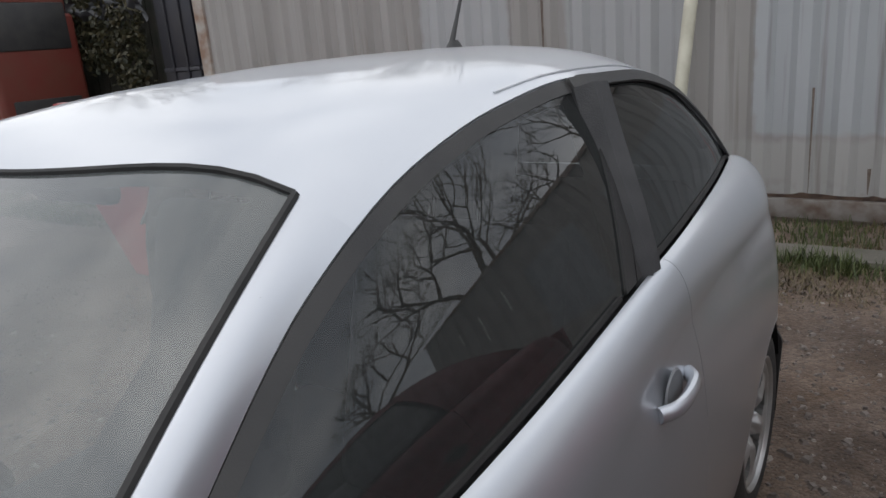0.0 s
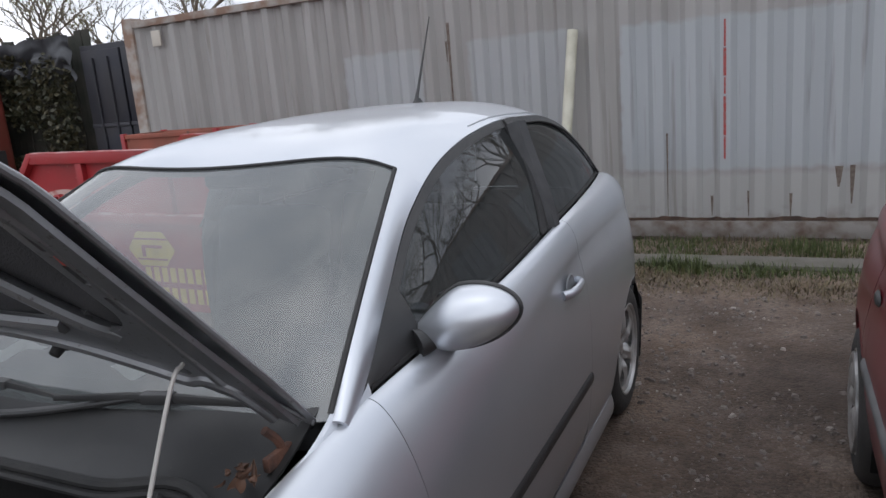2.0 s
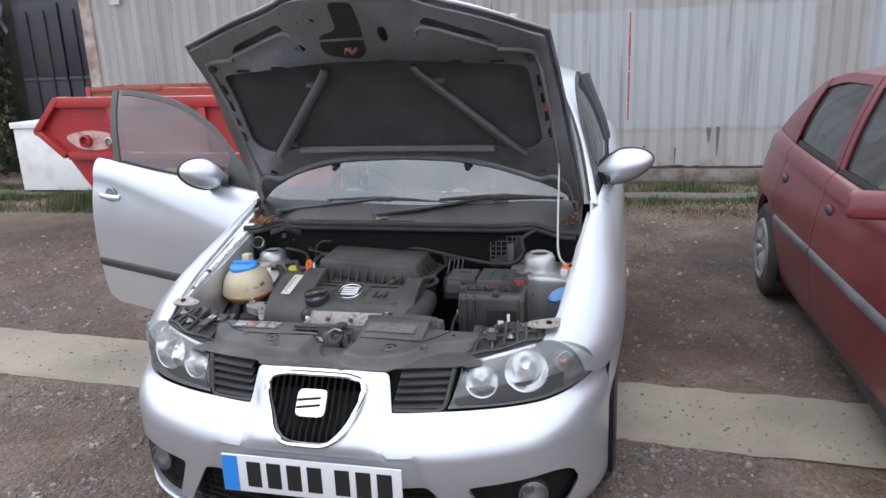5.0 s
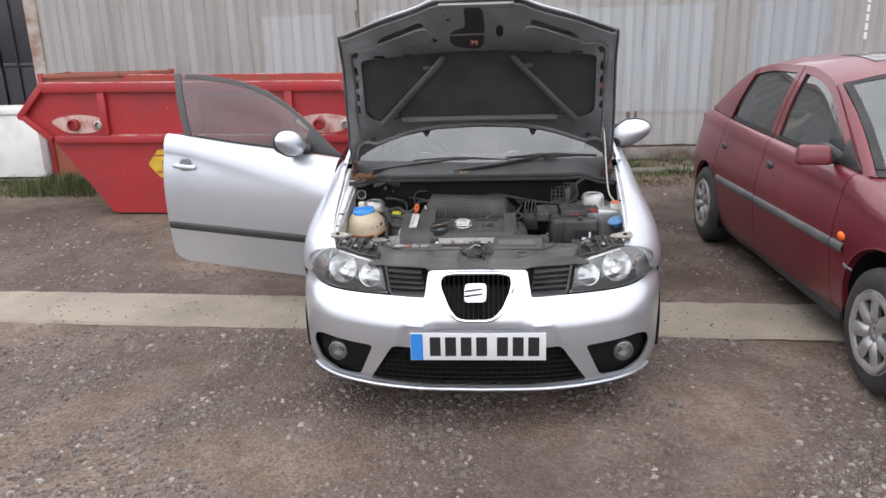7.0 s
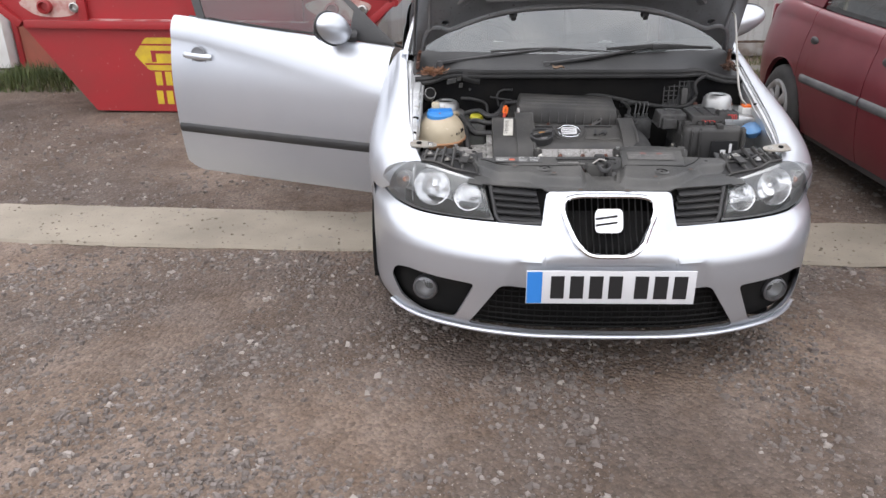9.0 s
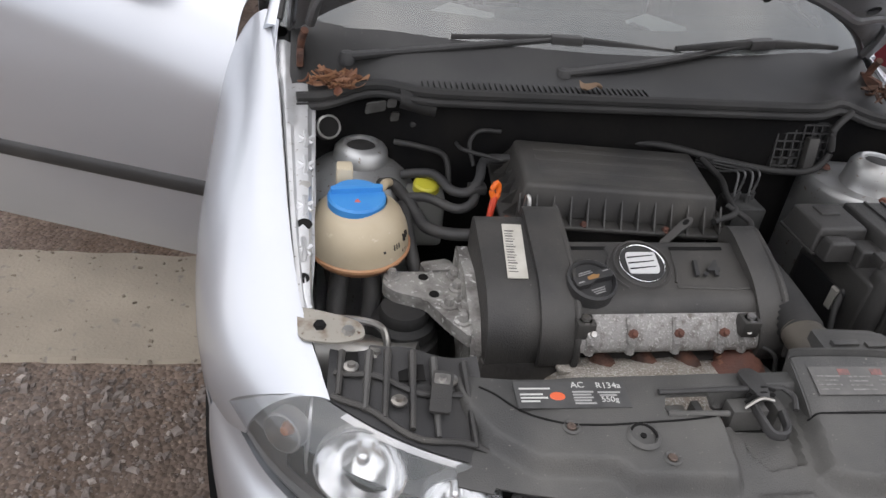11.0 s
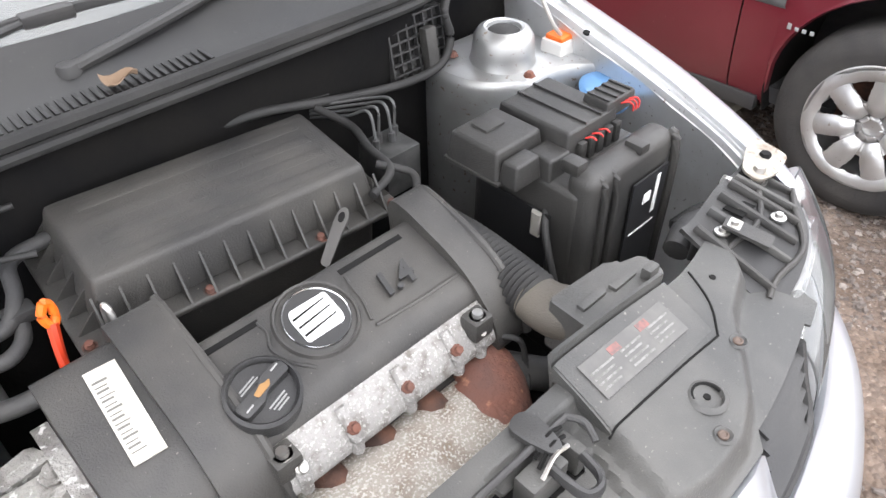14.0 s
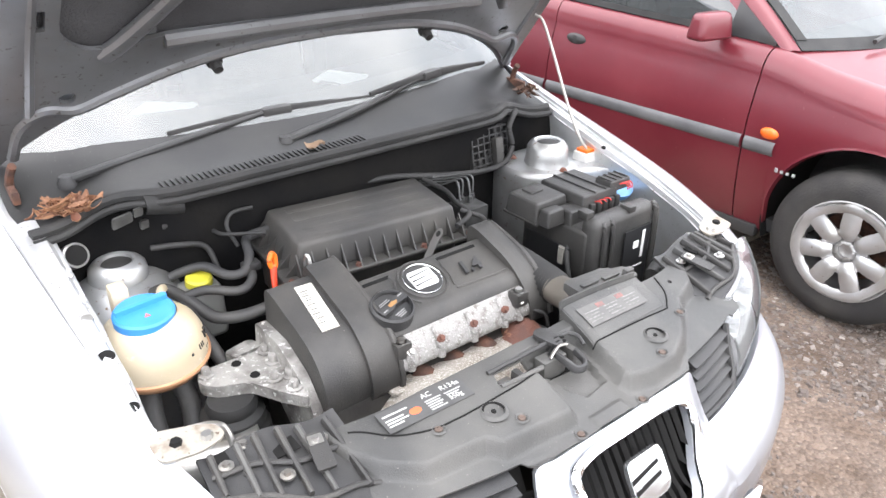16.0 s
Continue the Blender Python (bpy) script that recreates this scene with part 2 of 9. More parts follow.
def tube(bm, pts, r, n=8, soft=6, cap=True, ridge=0.0, squash=1.0):
    """A round hose or wire through points; ridge gives a corrugated hose; r may be a list along the points."""
    path = smooth_path(pts, soft) if soft > 1 else [Vector(p) for p in pts]
    rings, up = [], Vector((0.13, 0.21, 0.97))
    for i, p in enumerate(path):
        d = (path[min(i + 1, len(path) - 1)] - path[max(i - 1, 0)]).normalized()
        a = d.cross(up)
        if a.length < 0.05:
            a = d.cross(Vector((1, 0, 0)))
        a.normalize()
        b = a.cross(d)
        f = i / max(len(path) - 1, 1)
        rad = r if not isinstance(r, (list, tuple)) else float(np.interp(f, np.linspace(0, 1, len(r)), r))
        rad += ridge * (1 if i % 2 else -1)
        rings.append([bm.verts.new(p + a * rad * math.cos(2 * math.pi * k / n) + b * rad * squash * math.sin(2 * math.pi * k / n)) for k in range(n)])
    for i in range(len(rings) - 1):
        for k in range(n):
            bm.faces.new([rings[i][k], rings[i][(k + 1) % n], rings[i + 1][(k + 1) % n], rings[i + 1][k]])
    if cap:
        bm.faces.new(rings[0][::-1])
        bm.faces.new(rings[-1])


def lathe(bm, prof, m=None, n=32, close=False):
    """Turns (radius, height) points round z, then moves them by m."""
    m = m or Matrix()
    rings = []
    for r, z in prof:
        if r < 1e-5:
            rings.append([bm.verts.new(m @ Vector((0, 0, z)))])
        else:
            rings.append([bm.verts.new(m @ Vector((r * math.cos(2 * math.pi * k / n), r * math.sin(2 * math.pi * k / n), z))) for k in range(n)])
    for a, b in zip(rings, rings[1:]):
        for k in range(n):
            f = [a[k % len(a)], a[(k + 1) % len(a)], b[(k + 1) % len(b)], b[k % len(b)]]
            f = list(dict.fromkeys(f))
            if len(f) > 2:
                bm.faces.new(f)


def prism(bm, poly, z0, z1, m=None, bevel=0.0, seg=2):
    """A polygon in x, y, drawn out from z0 to z1, then moved by m."""
    m = m or Matrix()
    a = [bm.verts.new(m @ Vector((x, y, z0))) for x, y in poly]
    b = [bm.verts.new(m @ Vector((x, y, z1))) for x, y in poly]
    fs = [bm.faces.new(a[::-1]), bm.faces.new(b)]
    for i in range(len(poly)):
        j = (i + 1) % len(poly)
        fs.append(bm.faces.new([a[i], a[j], b[j], b[i]]))
    if bevel:
        es = list({e for f in fs[1:2] for e in f.edges})
        bmesh.ops.bevel(bm, geom=es, offset=bevel, segments=seg, affect="EDGES", profile=0.6)


def rounded(poly, r, n=4):
    """A polygon with its corners rounded by radius r."""
    out = []
    for i, p in enumerate(poly):
        p, a, b = Vector(p), Vector(poly[i - 1]), Vector(poly[(i + 1) % len(poly)])
        ra, rb = min(r, (a - p).length * 0.45), min(r, (b - p).length * 0.45)
        s, e = p + (a - p).normalized() * ra, p + (b - p).normalized() * rb
        for k in range(n + 1):
            t = k / n
            q = s * (1 - t) ** 2 + p * 2 * t * (1 - t) + e * t * t
            out.append((q.x, q.y))
    return out


XZ = Matrix(((1, 0, 0, 0), (0, 0, 1, 0), (0, 1, 0, 0), (0, 0, 0, 1)))
YZ = Matrix(((0, 0, 1, 0), (1, 0, 0, 0), (0, 1, 0, 0), (0, 0, 0, 1)))


def carve(ob, cutters):
    """Cuts bmeshes out of an object and keeps the result as its mesh."""
    made = []
    for bm in cutters:
        bmesh.ops.recalc_face_normals(bm, faces=bm.faces)
        me = bpy.data.meshes.new("cutter")
        bm.to_mesh(me)
        bm.free()
        c = new("cutter", me)
        made.append(c)
        b = ob.modifiers.new("cut", "BOOLEAN")
        b.object, b.operation, b.solver = c, "DIFFERENCE", "EXACT"
    bpy.context.view_layer.update()
    ev = ob.evaluated_get(bpy.context.evaluated_depsgraph_get())
    me = bpy.data.meshes.new_from_object(ev)
    ob.modifiers.clear()
    ob.data = me
    for p in me.polygons:
        p.use_smooth = True
    me.set_sharp_from_angle(angle=radians(35))
    for c in made:
        bpy.data.objects.remove(c)
    return ob


# ---- ground and yard ----
def ground_material():
    m = mat("gravelly_dirt_yard", (0.198, 0.156, 0.128), 0.95, 0, (0.128, 0.103, 0.088), 0.9, (0.40, 0.60), bump=1.0, bump_scale=55, speck=(0.25, 0.215, 0.185), speck_scale=95, speck_at=0.62)
    n, l = m.node_tree.nodes, m.node_tree.links
    b = n["Principled BSDF"]
    old = b.inputs["Base Color"].links[0].from_socket
    tc = n.new("ShaderNodeTexCoord")
    v = n.new("ShaderNodeTexVoronoi")
    v.inputs["Scale"].default_value = 70
    l.new(tc.outputs["Object"], v.inputs["Vector"])
    r = n.new("ShaderNodeMapRange")
    r.inputs["To Min"].default_value, r.inputs["To Max"].default_value = 0.68, 1.32
    sep = n.new("ShaderNodeSeparateColor")
    l.new(v.outputs["Color"], sep.inputs["Color"])
    l.new(sep.outputs["Red"], r.inputs["Value"])
    mx = n.new("ShaderNodeMix")
    mx.data_type, mx.blend_type = "RGBA", "MULTIPLY"
    mx.inputs["Factor"].default_value = 0.75
    l.new(old, mx.inputs["A"])
    l.new(r.outputs["Result"], mx.inputs["B"])
    # darker bare earth beyond the concrete strip, broken up by gravel
    sp = n.new("ShaderNodeSeparateXYZ")
    l.new(tc.outputs["Object"], sp.inputs["Vector"])
    big = n.new("ShaderNodeTexNoise")
    big.inputs["Scale"].default_value, big.inputs["Detail"].default_value = 0.55, 7
    big.inputs["Roughness"].default_value = 0.65
    l.new(tc.outputs["Object"], big.inputs["Vector"])

    def ramp(sock, lo, hi, a=0.0, c=1.0):
        k = n.new("ShaderNodeMapRange")
        k.inputs["From Min"].default_value, k.inputs["From Max"].default_value = lo, hi
        k.inputs["To Min"].default_value, k.inputs["To Max"].default_value = a, c
        l.new(sock, k.inputs["Value"])
        return k.outputs["Result"]

    def times(p, q):
        k = n.new("ShaderNodeMath")
        k.operation = "MULTIPLY"
        l.new(p, k.inputs[0])
        l.new(q, k.inputs[1])
        return k.outputs[0]
    # mottling: paler gravel drifts and browner soil
    mid = n.new("ShaderNodeTexNoise")
    mid.inputs["Scale"].default_value, mid.inputs["Detail"].default_value = 3.2, 8
    mid.inputs["Roughness"].default_value = 0.7
    l.new(tc.outputs["Object"], mid.inputs["Vector"])
    mot = n.new("ShaderNodeValToRGB")
    mot.color_ramp.elements[0].position, mot.color_ramp.elements[0].color = 0.36, (0.76, 0.66, 0.56, 1)
    mot.color_ramp.elements[1].position, mot.color_ramp.elements[1].color = 0.64, (1.22, 1.19, 1.17, 1)
    l.new(mid.outputs["Fac"], mot.inputs["Fac"])
    mm = n.new("ShaderNodeMix")
    mm.data_type, mm.blend_type = "RGBA", "MULTIPLY"
    mm.inputs["Factor"].default_value = 1.0
    l.new(mx.outputs["Result"], mm.inputs["A"])
    l.new(mot.outputs["Color"], mm.inputs["B"])
    far = times(times(ramp(sp.outputs["Y"], 1.5, 2.0, 0.55, 1.0), ramp(sp.outputs["Y"], 5.6, 4.4)), ramp(sp.outputs["X"], -1.0, 1.3, 0.72, 1.0))
    earth = times(far, ramp(big.outputs["Fac"], 0.30, 0.52))
    me2 = n.new("ShaderNodeMix")
    me2.data_type, me2.blend_type = "RGBA", "MULTIPLY"
    me2.inputs["B"].default_value = (0.38, 0.355, 0.34, 1)
    l.new(earth, me2.inputs["Factor"])
    l.new(mm.outputs["Result"], me2.inputs["A"])
    l.new(me2.outputs["Result"], b.inputs["Base Color"])
    b2 = n.new("ShaderNodeBump")
    b2.inputs["Strength"].default_value, b2.inputs["Distance"].default_value, b2.invert = 0.8, 0.012, True
    l.new(v.outputs["Distance"], b2.inputs["Height"])
    l.new(b.inputs["Normal"].links[0].from_socket, b2.inputs["Normal"])
    l.new(b2.outputs["Normal"], b.inputs["Normal"])
    return m


GROUND = ground_material()
bm = bmesh.new()
edges = [-600, -200, -60, -20] + lin(-12, 12, 81) + [20, 60, 200, 600]


def dirt_z(x, y):
    if abs(x) > 14 or abs(y) > 14:
        return 0.0
    return -0.006 - 0.036 * math.exp(-(((x - 1.8) / 0.5) ** 2) - (((y - 0.4) / 0.6) ** 2)) + 0.010 * noise.noise(Vector((x * 0.9, y * 0.9, 0.3))) - 0.004


surface(bm, lambda x, y: Vector((x, y, dirt_z(x, y))), edges, edges)
tagged(part("ground", bm, GROUND), "brown gravelly dirt yard ground", "ground", kind="structure")

CONCRETE = mat("worn_pale_concrete", (0.27, 0.235, 0.185), 0.9, 0, (0.19, 0.165, 0.13), 2.4, (0.35, 0.68), bump=0.7, bump_scale=90, speck=(0.17, 0.15, 0.13), speck_scale=34, speck_at=0.64)


def strip_near(x):
    return 1.095 - 0.058 * x + 0.018 * noise.noise(Vector((x * 2.2, 0, 0))) + 0.014 * noise.noise(Vector((x * 7, 1, 0))) + 0.007 * noise.noise(Vector((x * 24, 1, 0)))


def strip_far(x):
    return 1.625 - 0.058 * x + 0.025 * noise.noise(Vector((x * 2.0, 5, 0))) + 0.020 * noise.noise(Vector((x * 7, 7, 0))) + 0.008 * noise.noise(Vector((x * 24, 7, 0)))


bm = bmesh.new()
surface(bm, lambda x, v: Vector((x, strip_near(x) + (strip_far(x) - strip_near(x)) * v, 0.003 - 0.014 * (abs(v - 0.5) > 0.49) + 0.003 * noise.noise(Vector((x * 3, v * 3, 2))))), lin(-9, 7, 420), [0, 0.03, 0.2, 0.4, 0.6, 0.8, 0.97, 1])
tagged(part("concrete_strip", bm, CONCRETE, thick=0.05), "pale worn concrete strip set flush in the dirt", "pavement", kind="structure")
bm = bmesh.new()
surface(bm, lambda x, v: Vector((x, 5.84 + 0.30 * v + 0.02 * noise.noise(Vector((x, 3, v))), (0.0 if v in (0, 1) else 0.028) + 0.006 * noise.noise(Vector((x * 2, v * 2, 8))))), lin(-9, 9, 160), [0, 0.03, 0.3, 0.6, 0.97, 1])
KERB = mat("grey_kerb_concrete", (0.135, 0.122, 0.106), 0.9, 0, (0.085, 0.080, 0.062), 4, bump=0.7, bump_scale=80, speck=(0.13, 0.12, 0.10), speck_scale=30, speck_at=0.62)
tagged(part("concrete_ledge", bm, KERB, thick=0.05), "low grey concrete ledge before the container", "ledge", kind="structure")

# loose stones: one scatter
def scatter_stones(name, count, x0, x1, y0, y1, lo, hi, material, seed, on_strip=False, label="loose grey and brown gravel stones on the dirt"):
    rng = random.Random(seed)
    # angular chips: a skewed block with cut corners
    base = [Vector(v) for v in ((-1, -0.7, -0.6), (0.9, -0.9, -0.6), (1, 0.6, -0.6), (-0.6, 1, -0.6), (-0.5, -0.4, 0.8), (0.6, -0.5, 0.6), (0.5, 0.5, 0.9), (-0.5, 0.4, 0.7))]
    faces = [[0, 1, 5, 4], [1, 2, 6, 5], [2, 3, 7, 6], [3, 0, 4, 7], [4, 5, 6, 7]]
    verts, fs = [], []
    for _ in range(count):
        x, y = rng.uniform(x0, x1), rng.uniform(y0, y1)
        inside = strip_near(x) < y < strip_far(x)
        if inside != on_strip:
            continue
        drift = noise.noise(Vector((x * 0.8, y * 0.8, 4.0))) + 0.6 * noise.noise(Vector((x * 2.3, y * 2.3, 9.0)))
        if not on_strip and drift * 1.5 + rng.uniform(-0.4, 0.4) < -0.06:
            continue
        s = lo + (hi - lo) * rng.random() ** 3.2
        a = rng.uniform(0, 6.28)
        sq = (rng.uniform(0.7, 1.3), rng.uniform(0.7, 1.3), rng.uniform(0.4, 0.8))
        k = len(verts)
        z = 0.002 if on_strip else dirt_z(x, y)
        for v in base:
            j = rng.uniform(0.65, 1.25) * s
            px, py, pz = v.x * sq[0] * j, v.y * sq[1] * j, v.z * sq[2] * j
            verts.append((x + px * math.cos(a) - py * math.sin(a), y + px * math.sin(a) + py * math.cos(a), z + pz + s * 0.15))
        fs += [[k + i for i in f] for f in faces]
    me = bpy.data.meshes.new(name)
    me.from_pydata(verts, [], fs)
    me.materials.append(material)
    return tagged(new(name, me), label, "gravel", kind="stuff")


def stone_material():
    m = mat("gravel_stone", (0.2, 0.18, 0.16), 0.9, 0, bump=0.5, bump_scale=120)
    n, l = m.node_tree.nodes, m.node_tree.links
    geo = n.new("ShaderNodeNewGeometry")
    r = n.new("ShaderNodeValToRGB")
    r.color_ramp.elements[0].color, r.color_ramp.elements[1].color = (0.095, 0.078, 0.068, 1), (0.32, 0.285, 0.255, 1)
    e = r.color_ramp.elements.new(0.90)
    e.color = (0.178, 0.152, 0.137, 1)
    l.new(geo.outputs["Random Per Island"], r.inputs["Fac"])
    l.new(r.outputs["Color"], n["Principled BSDF"].inputs["Base Color"])
    return m


STONE = stone_material()
scatter_stones("gravel", 34000, -4.5, 3.8, -2.2, 5.5, 0.004, 0.020, STONE, 3)
scatter_stones("gravel", 95000, -3.4, 2.8, -2.2, 1.15, 0.003, 0.015, STONE, 8)

CLOD = mat("dark_soil_crumb", (0.15, 0.122, 0.095), 0.95, 0, (0.17, 0.145, 0.115), 30)
scatter_stones("soil_crumbs", 5000, -5.0, 3.2, 0.8, 2.0, 0.0015, 0.009, CLOD, 17, True, "dark soil crumbs scattered over the concrete strip")

# grass and weeds: one object each band
def grass(name, count, x0, x1, y_of, lo, hi, material, seed, label, lean=0.5, clump=1.3):
    rng = random.Random(seed)
    verts, fs = [], []
    for _ in range(count):
        x = rng.uniform(x0, x1)
        y = y_of(x, rng)
        dens = noise.noise(Vector((x * clump, y * clump * 1.5, seed)))
        if dens + rng.uniform(-0.35, 0.35) < 0.0:
            continue
        h = lo + (hi - lo) * rng.random() ** 2 * min(1.5, 0.6 + max(0, dens) * 2)
        a = rng.uniform(0, 6.28)
        dx, dy, w = math.cos(a), math.sin(a), rng.uniform(0.0025, 0.005)
        k = len(verts)
        b = rng.uniform(0.2, 1) * lean * h
        z = 0.0
        verts += [(x - dy * w, y + dx * w, z), (x + dy * w, y - dx * w, z), (x + dx * b * 0.4 + dy * w * 0.7, y + dy * b * 0.4 - dx * w * 0.7, z + h * 0.6), (x + dx * b * 0.4 - dy * w * 0.7, y + dy * b * 0.4 + dx * w * 0.7, z + h * 0.6), (x + dx * b, y + dy * b, z + h)]
        fs += [[k, k + 1, k + 2, k + 3], [k + 3, k + 2, k + 4]]
    me = bpy.data.meshes.new(name)
    me.from_pydata(verts, [], fs)
    me.materials.append(material)
    return tagged(new(name, me), label, "grass", kind="stuff")


def leaf_material(name, a, b):
    m = mat(name, a, 0.6, 0)
    n, l = m.node_tree.nodes, m.node_tree.links
    geo = n.new("ShaderNodeNewGeometry")
    r = n.new("ShaderNodeValToRGB")
    r.color_ramp.elements[0].color, r.color_ramp.elements[1].color = (*a, 1), (*b, 1)
    l.new(geo.outputs["Random Per Island"], r.inputs["Fac"])
    l.new(r.outputs["Color"], n["Principled BSDF"].inputs["Base Color"])
    return m


GREEN = leaf_material("fresh_grass", (0.028, 0.046, 0.010), (0.095, 0.115, 0.032))
STRAW = leaf_material("dry_grass", (0.065, 0.050, 0.026), (0.15, 0.115, 0.058))
grass("grass_verge", 26000, -8, 6, lambda x, r: 5.52 + 0.34 * r.random() ** 0.6, 0.03, 0.12, GREEN, 11, "green grass tufts along the concrete ledge", 0.8, 2.2)
grass("dry_verge", 42000, -8, 6, lambda x, r: 5.0 + 0.82 * r.random() ** 0.7, 0.01, 0.05, STRAW, 12, "short dry grass over the gravel edge", 1.8, 0.9)
grass("wall_weeds", 30000, -8, 6, lambda x, r: 6.16 + 0.62 * r.random(), 0.02, 0.11, GREEN, 13, "weeds at the foot of the container")
grass("wall_straw", 20000, -8, 6, lambda x, r: 6.16 + 0.66 * r.random(), 0.02, 0.09, STRAW, 14, "dry stalks at the foot of the container")
grass("corner_grass", 16000, -9, -3.6, lambda x, r: 4.9 + 0.9 * r.random(), 0.03, 0.16, GREEN, 15, "long green grass beside the skip")

# ---- long corrugated container behind the cars ----
WALL_Y = 6.86


def container_material():
    m = mat("weathered_grey_container", (0.35, 0.338, 0.324), 0.6, 0.1, (0.270, 0.257, 0.243), 1.2, (0.3, 0.7), bump=0.25, bump_scale=60, stretch=(2.5, 1, 0.35))
    n, l = m.node_tree.nodes, m.node_tree.links
    b = n["Principled BSDF"]
    col = b.inputs["Base Color"].links[0].from_socket
    tc = n.new("ShaderNodeTexCoord")
    sep = n.new("ShaderNodeSeparateXYZ")
    l.new(tc.outputs["Object"], sep.inputs["Vector"])
    wob = n.new("ShaderNodeTexNoise")
    wob.inputs["Scale"].default_value, wob.inputs["Detail"].default_value = 7, 4
    l.new(tc.outputs["Object"], wob.inputs["Vector"])

    def math_node(op, a, c):
        k = n.new("ShaderNodeMath")
        k.operation = op
        for i, v in enumerate((a, c)):
            if isinstance(v, (int, float)):
                k.inputs[i].default_value = v
            else:
                l.new(v, k.inputs[i])
        return k.outputs[0]

    def blend(fac, color, base):
        x = n.new("ShaderNodeMix")
        x.data_type = "RGBA"
        l.new(base, x.inputs["A"])
        x.inputs["B"].default_value = (*color, 1)
        if isinstance(fac, float):
            x.inputs["Factor"].default_value = fac
        else:
            l.new(fac, x.inputs["Factor"])
        return x.outputs["Result"]
    shift = math_node("MULTIPLY", math_node("SUBTRACT", wob.outputs["Fac"], 0.5), 0.10)
    xw, zw = math_node("ADD", sep.outputs["X"], shift), math_node("ADD", sep.outputs["Z"], shift)

    def soft(v, lo, hi, w=0.02):
        a = n.new("ShaderNodeMapRange")
        a.inputs["From Min"].default_value, a.inputs["From Max"].default_value = lo - w, lo + w
        l.new(v, a.inputs["Value"])
        c = n.new("ShaderNodeMapRange")
        c.inputs["From Min"].default_value, c.inputs["From Max"].default_value = hi + w, hi - w
        l.new(v, c.inputs["Value"])
        return math_node("MULTIPLY", a.outputs["Result"], c.outputs["Result"])
    for x0, x1, z0, z1, c in ((-2.86, -1.95, 0.5, 1.90, (0.385, 0.395, 0.402)), (-1.42, -0.42, 0.45, 1.93, (0.355, 0.364, 0.370)), (0.06, 2.80, 0.62, 1.90, (0.365, 0.385, 0.400)), (3.3, 4.2, 0.6, 1.9, (0.33, 0.35, 0.37)), (-0.3, 3.1, 0.16, 0.57, (0.36, 0.355, 0.34))):
        f = math_node("MULTIPLY", soft(xw, x0, x1), soft(zw, z0, z1))
        col = blend(math_node("MULTIPLY", f, 0.85), c, col)
    # rust and soot streaks running down, heavier near the foot
    st = n.new("ShaderNodeTexNoise")
    st.inputs["Scale"].default_value, st.inputs["Detail"].default_value = 1.0, 5
    mp = n.new("ShaderNodeMapping")
    mp.inputs["Scale"].default_value = (11, 1, 0.55)
    l.new(tc.outputs["Object"], mp.inputs["Vector"])
    l.new(mp.outputs["Vector"], st.inputs["Vector"])
    a = n.new("ShaderNodeMapRange")
    a.inputs["From Min"].default_value, a.inputs["From Max"].default_value = 0.60, 0.76
    l.new(st.outputs["Fac"], a.inputs["Value"])
    col = blend(math_node("MULTIPLY", a.outputs["Result"], 0.65), (0.13, 0.10, 0.08), col)
    low = n.new("ShaderNodeMapRange")
    low.inputs["From Min"].default_value, low.inputs["From Max"].default_value = 0.30, 0.12
    l.new(zw, low.inputs["Value"])
    grime = n.new("ShaderNodeTexNoise")
    grime.inputs["Scale"].default_value, grime.inputs["Detail"].default_value = 6, 6
    l.new(tc.outputs["Object"], grime.inputs["Vector"])
    g = n.new("ShaderNodeMapRange")
    g.inputs["From Min"].default_value, g.inputs["From Max"].default_value = 0.50, 0.66
    l.new(grime.outputs["Fac"], g.inputs["Value"])
    col = blend(math_node("MULTIPLY", math_node("MULTIPLY", low.outputs["Result"], g.outputs["Result"]), 0.8), (0.12, 0.085, 0.065), col)
    l.new(col, b.inputs["Base Color"])
    return m


CONTAINER = container_material()
RUSTY = mat("rusty_container_frame", (0.23, 0.15, 0.11), 0.8, 0.1, (0.36, 0.33, 0.30), 5, (0.4, 0.62), bump=0.5, bump_scale=70)
CON = thing("shipping_container", (0, 8.0, 0), "long weathered grey corrugated shipping container with repainted patches", "container")
X_LEFT, X_RIGHT, Z_FOOT, Z_TOP = -5.78, 6.4, 0.16, 2.52
prof = []
x = X_LEFT
while x < X_RIGHT:
    prof += [(x, 0.0), (x + 0.080, 0.0), (x + 0.128, 0.046), (x + 0.230, 0.046)]
    x += 0.278
bm = bmesh.new()
g = [[bm.verts.new((px, WALL_Y + d + 0.004 * noise.noise(Vector((px, z, 5))), z)) for z in lin(Z_FOOT, Z_TOP, 7)] for px, d in prof]
for a, b in zip(g, g[1:]):
    for j in range(6):
        bm.faces.new([a[j], b[j], b[j + 1], a[j + 1]])
part("side_wall", bm, CONTAINER, CON, "corrugated steel side", 20, 0.003)
bm = bmesh.new()
box(bm, X_LEFT - 0.12, X_RIGHT, WALL_Y - 0.03, WALL_Y + 0.10, Z_TOP, Z_TOP + 0.08, 0.008)
part("top_rail", bm, RUSTY, CON)
bm = bmesh.new()
box(bm, X_LEFT - 0.12, X_RIGHT, WALL_Y - 0.035, WALL_Y + 0.10, 0.02, Z_FOOT, 0.008)
part("bottom_rail", bm, mat("grey_rail", (0.23, 0.215, 0.20), 0.7, 0.1, (0.11, 0.075, 0.055), 6, (0.4, 0.65), bump=0.4, bump_scale=60), CON)
bm = bmesh.new()
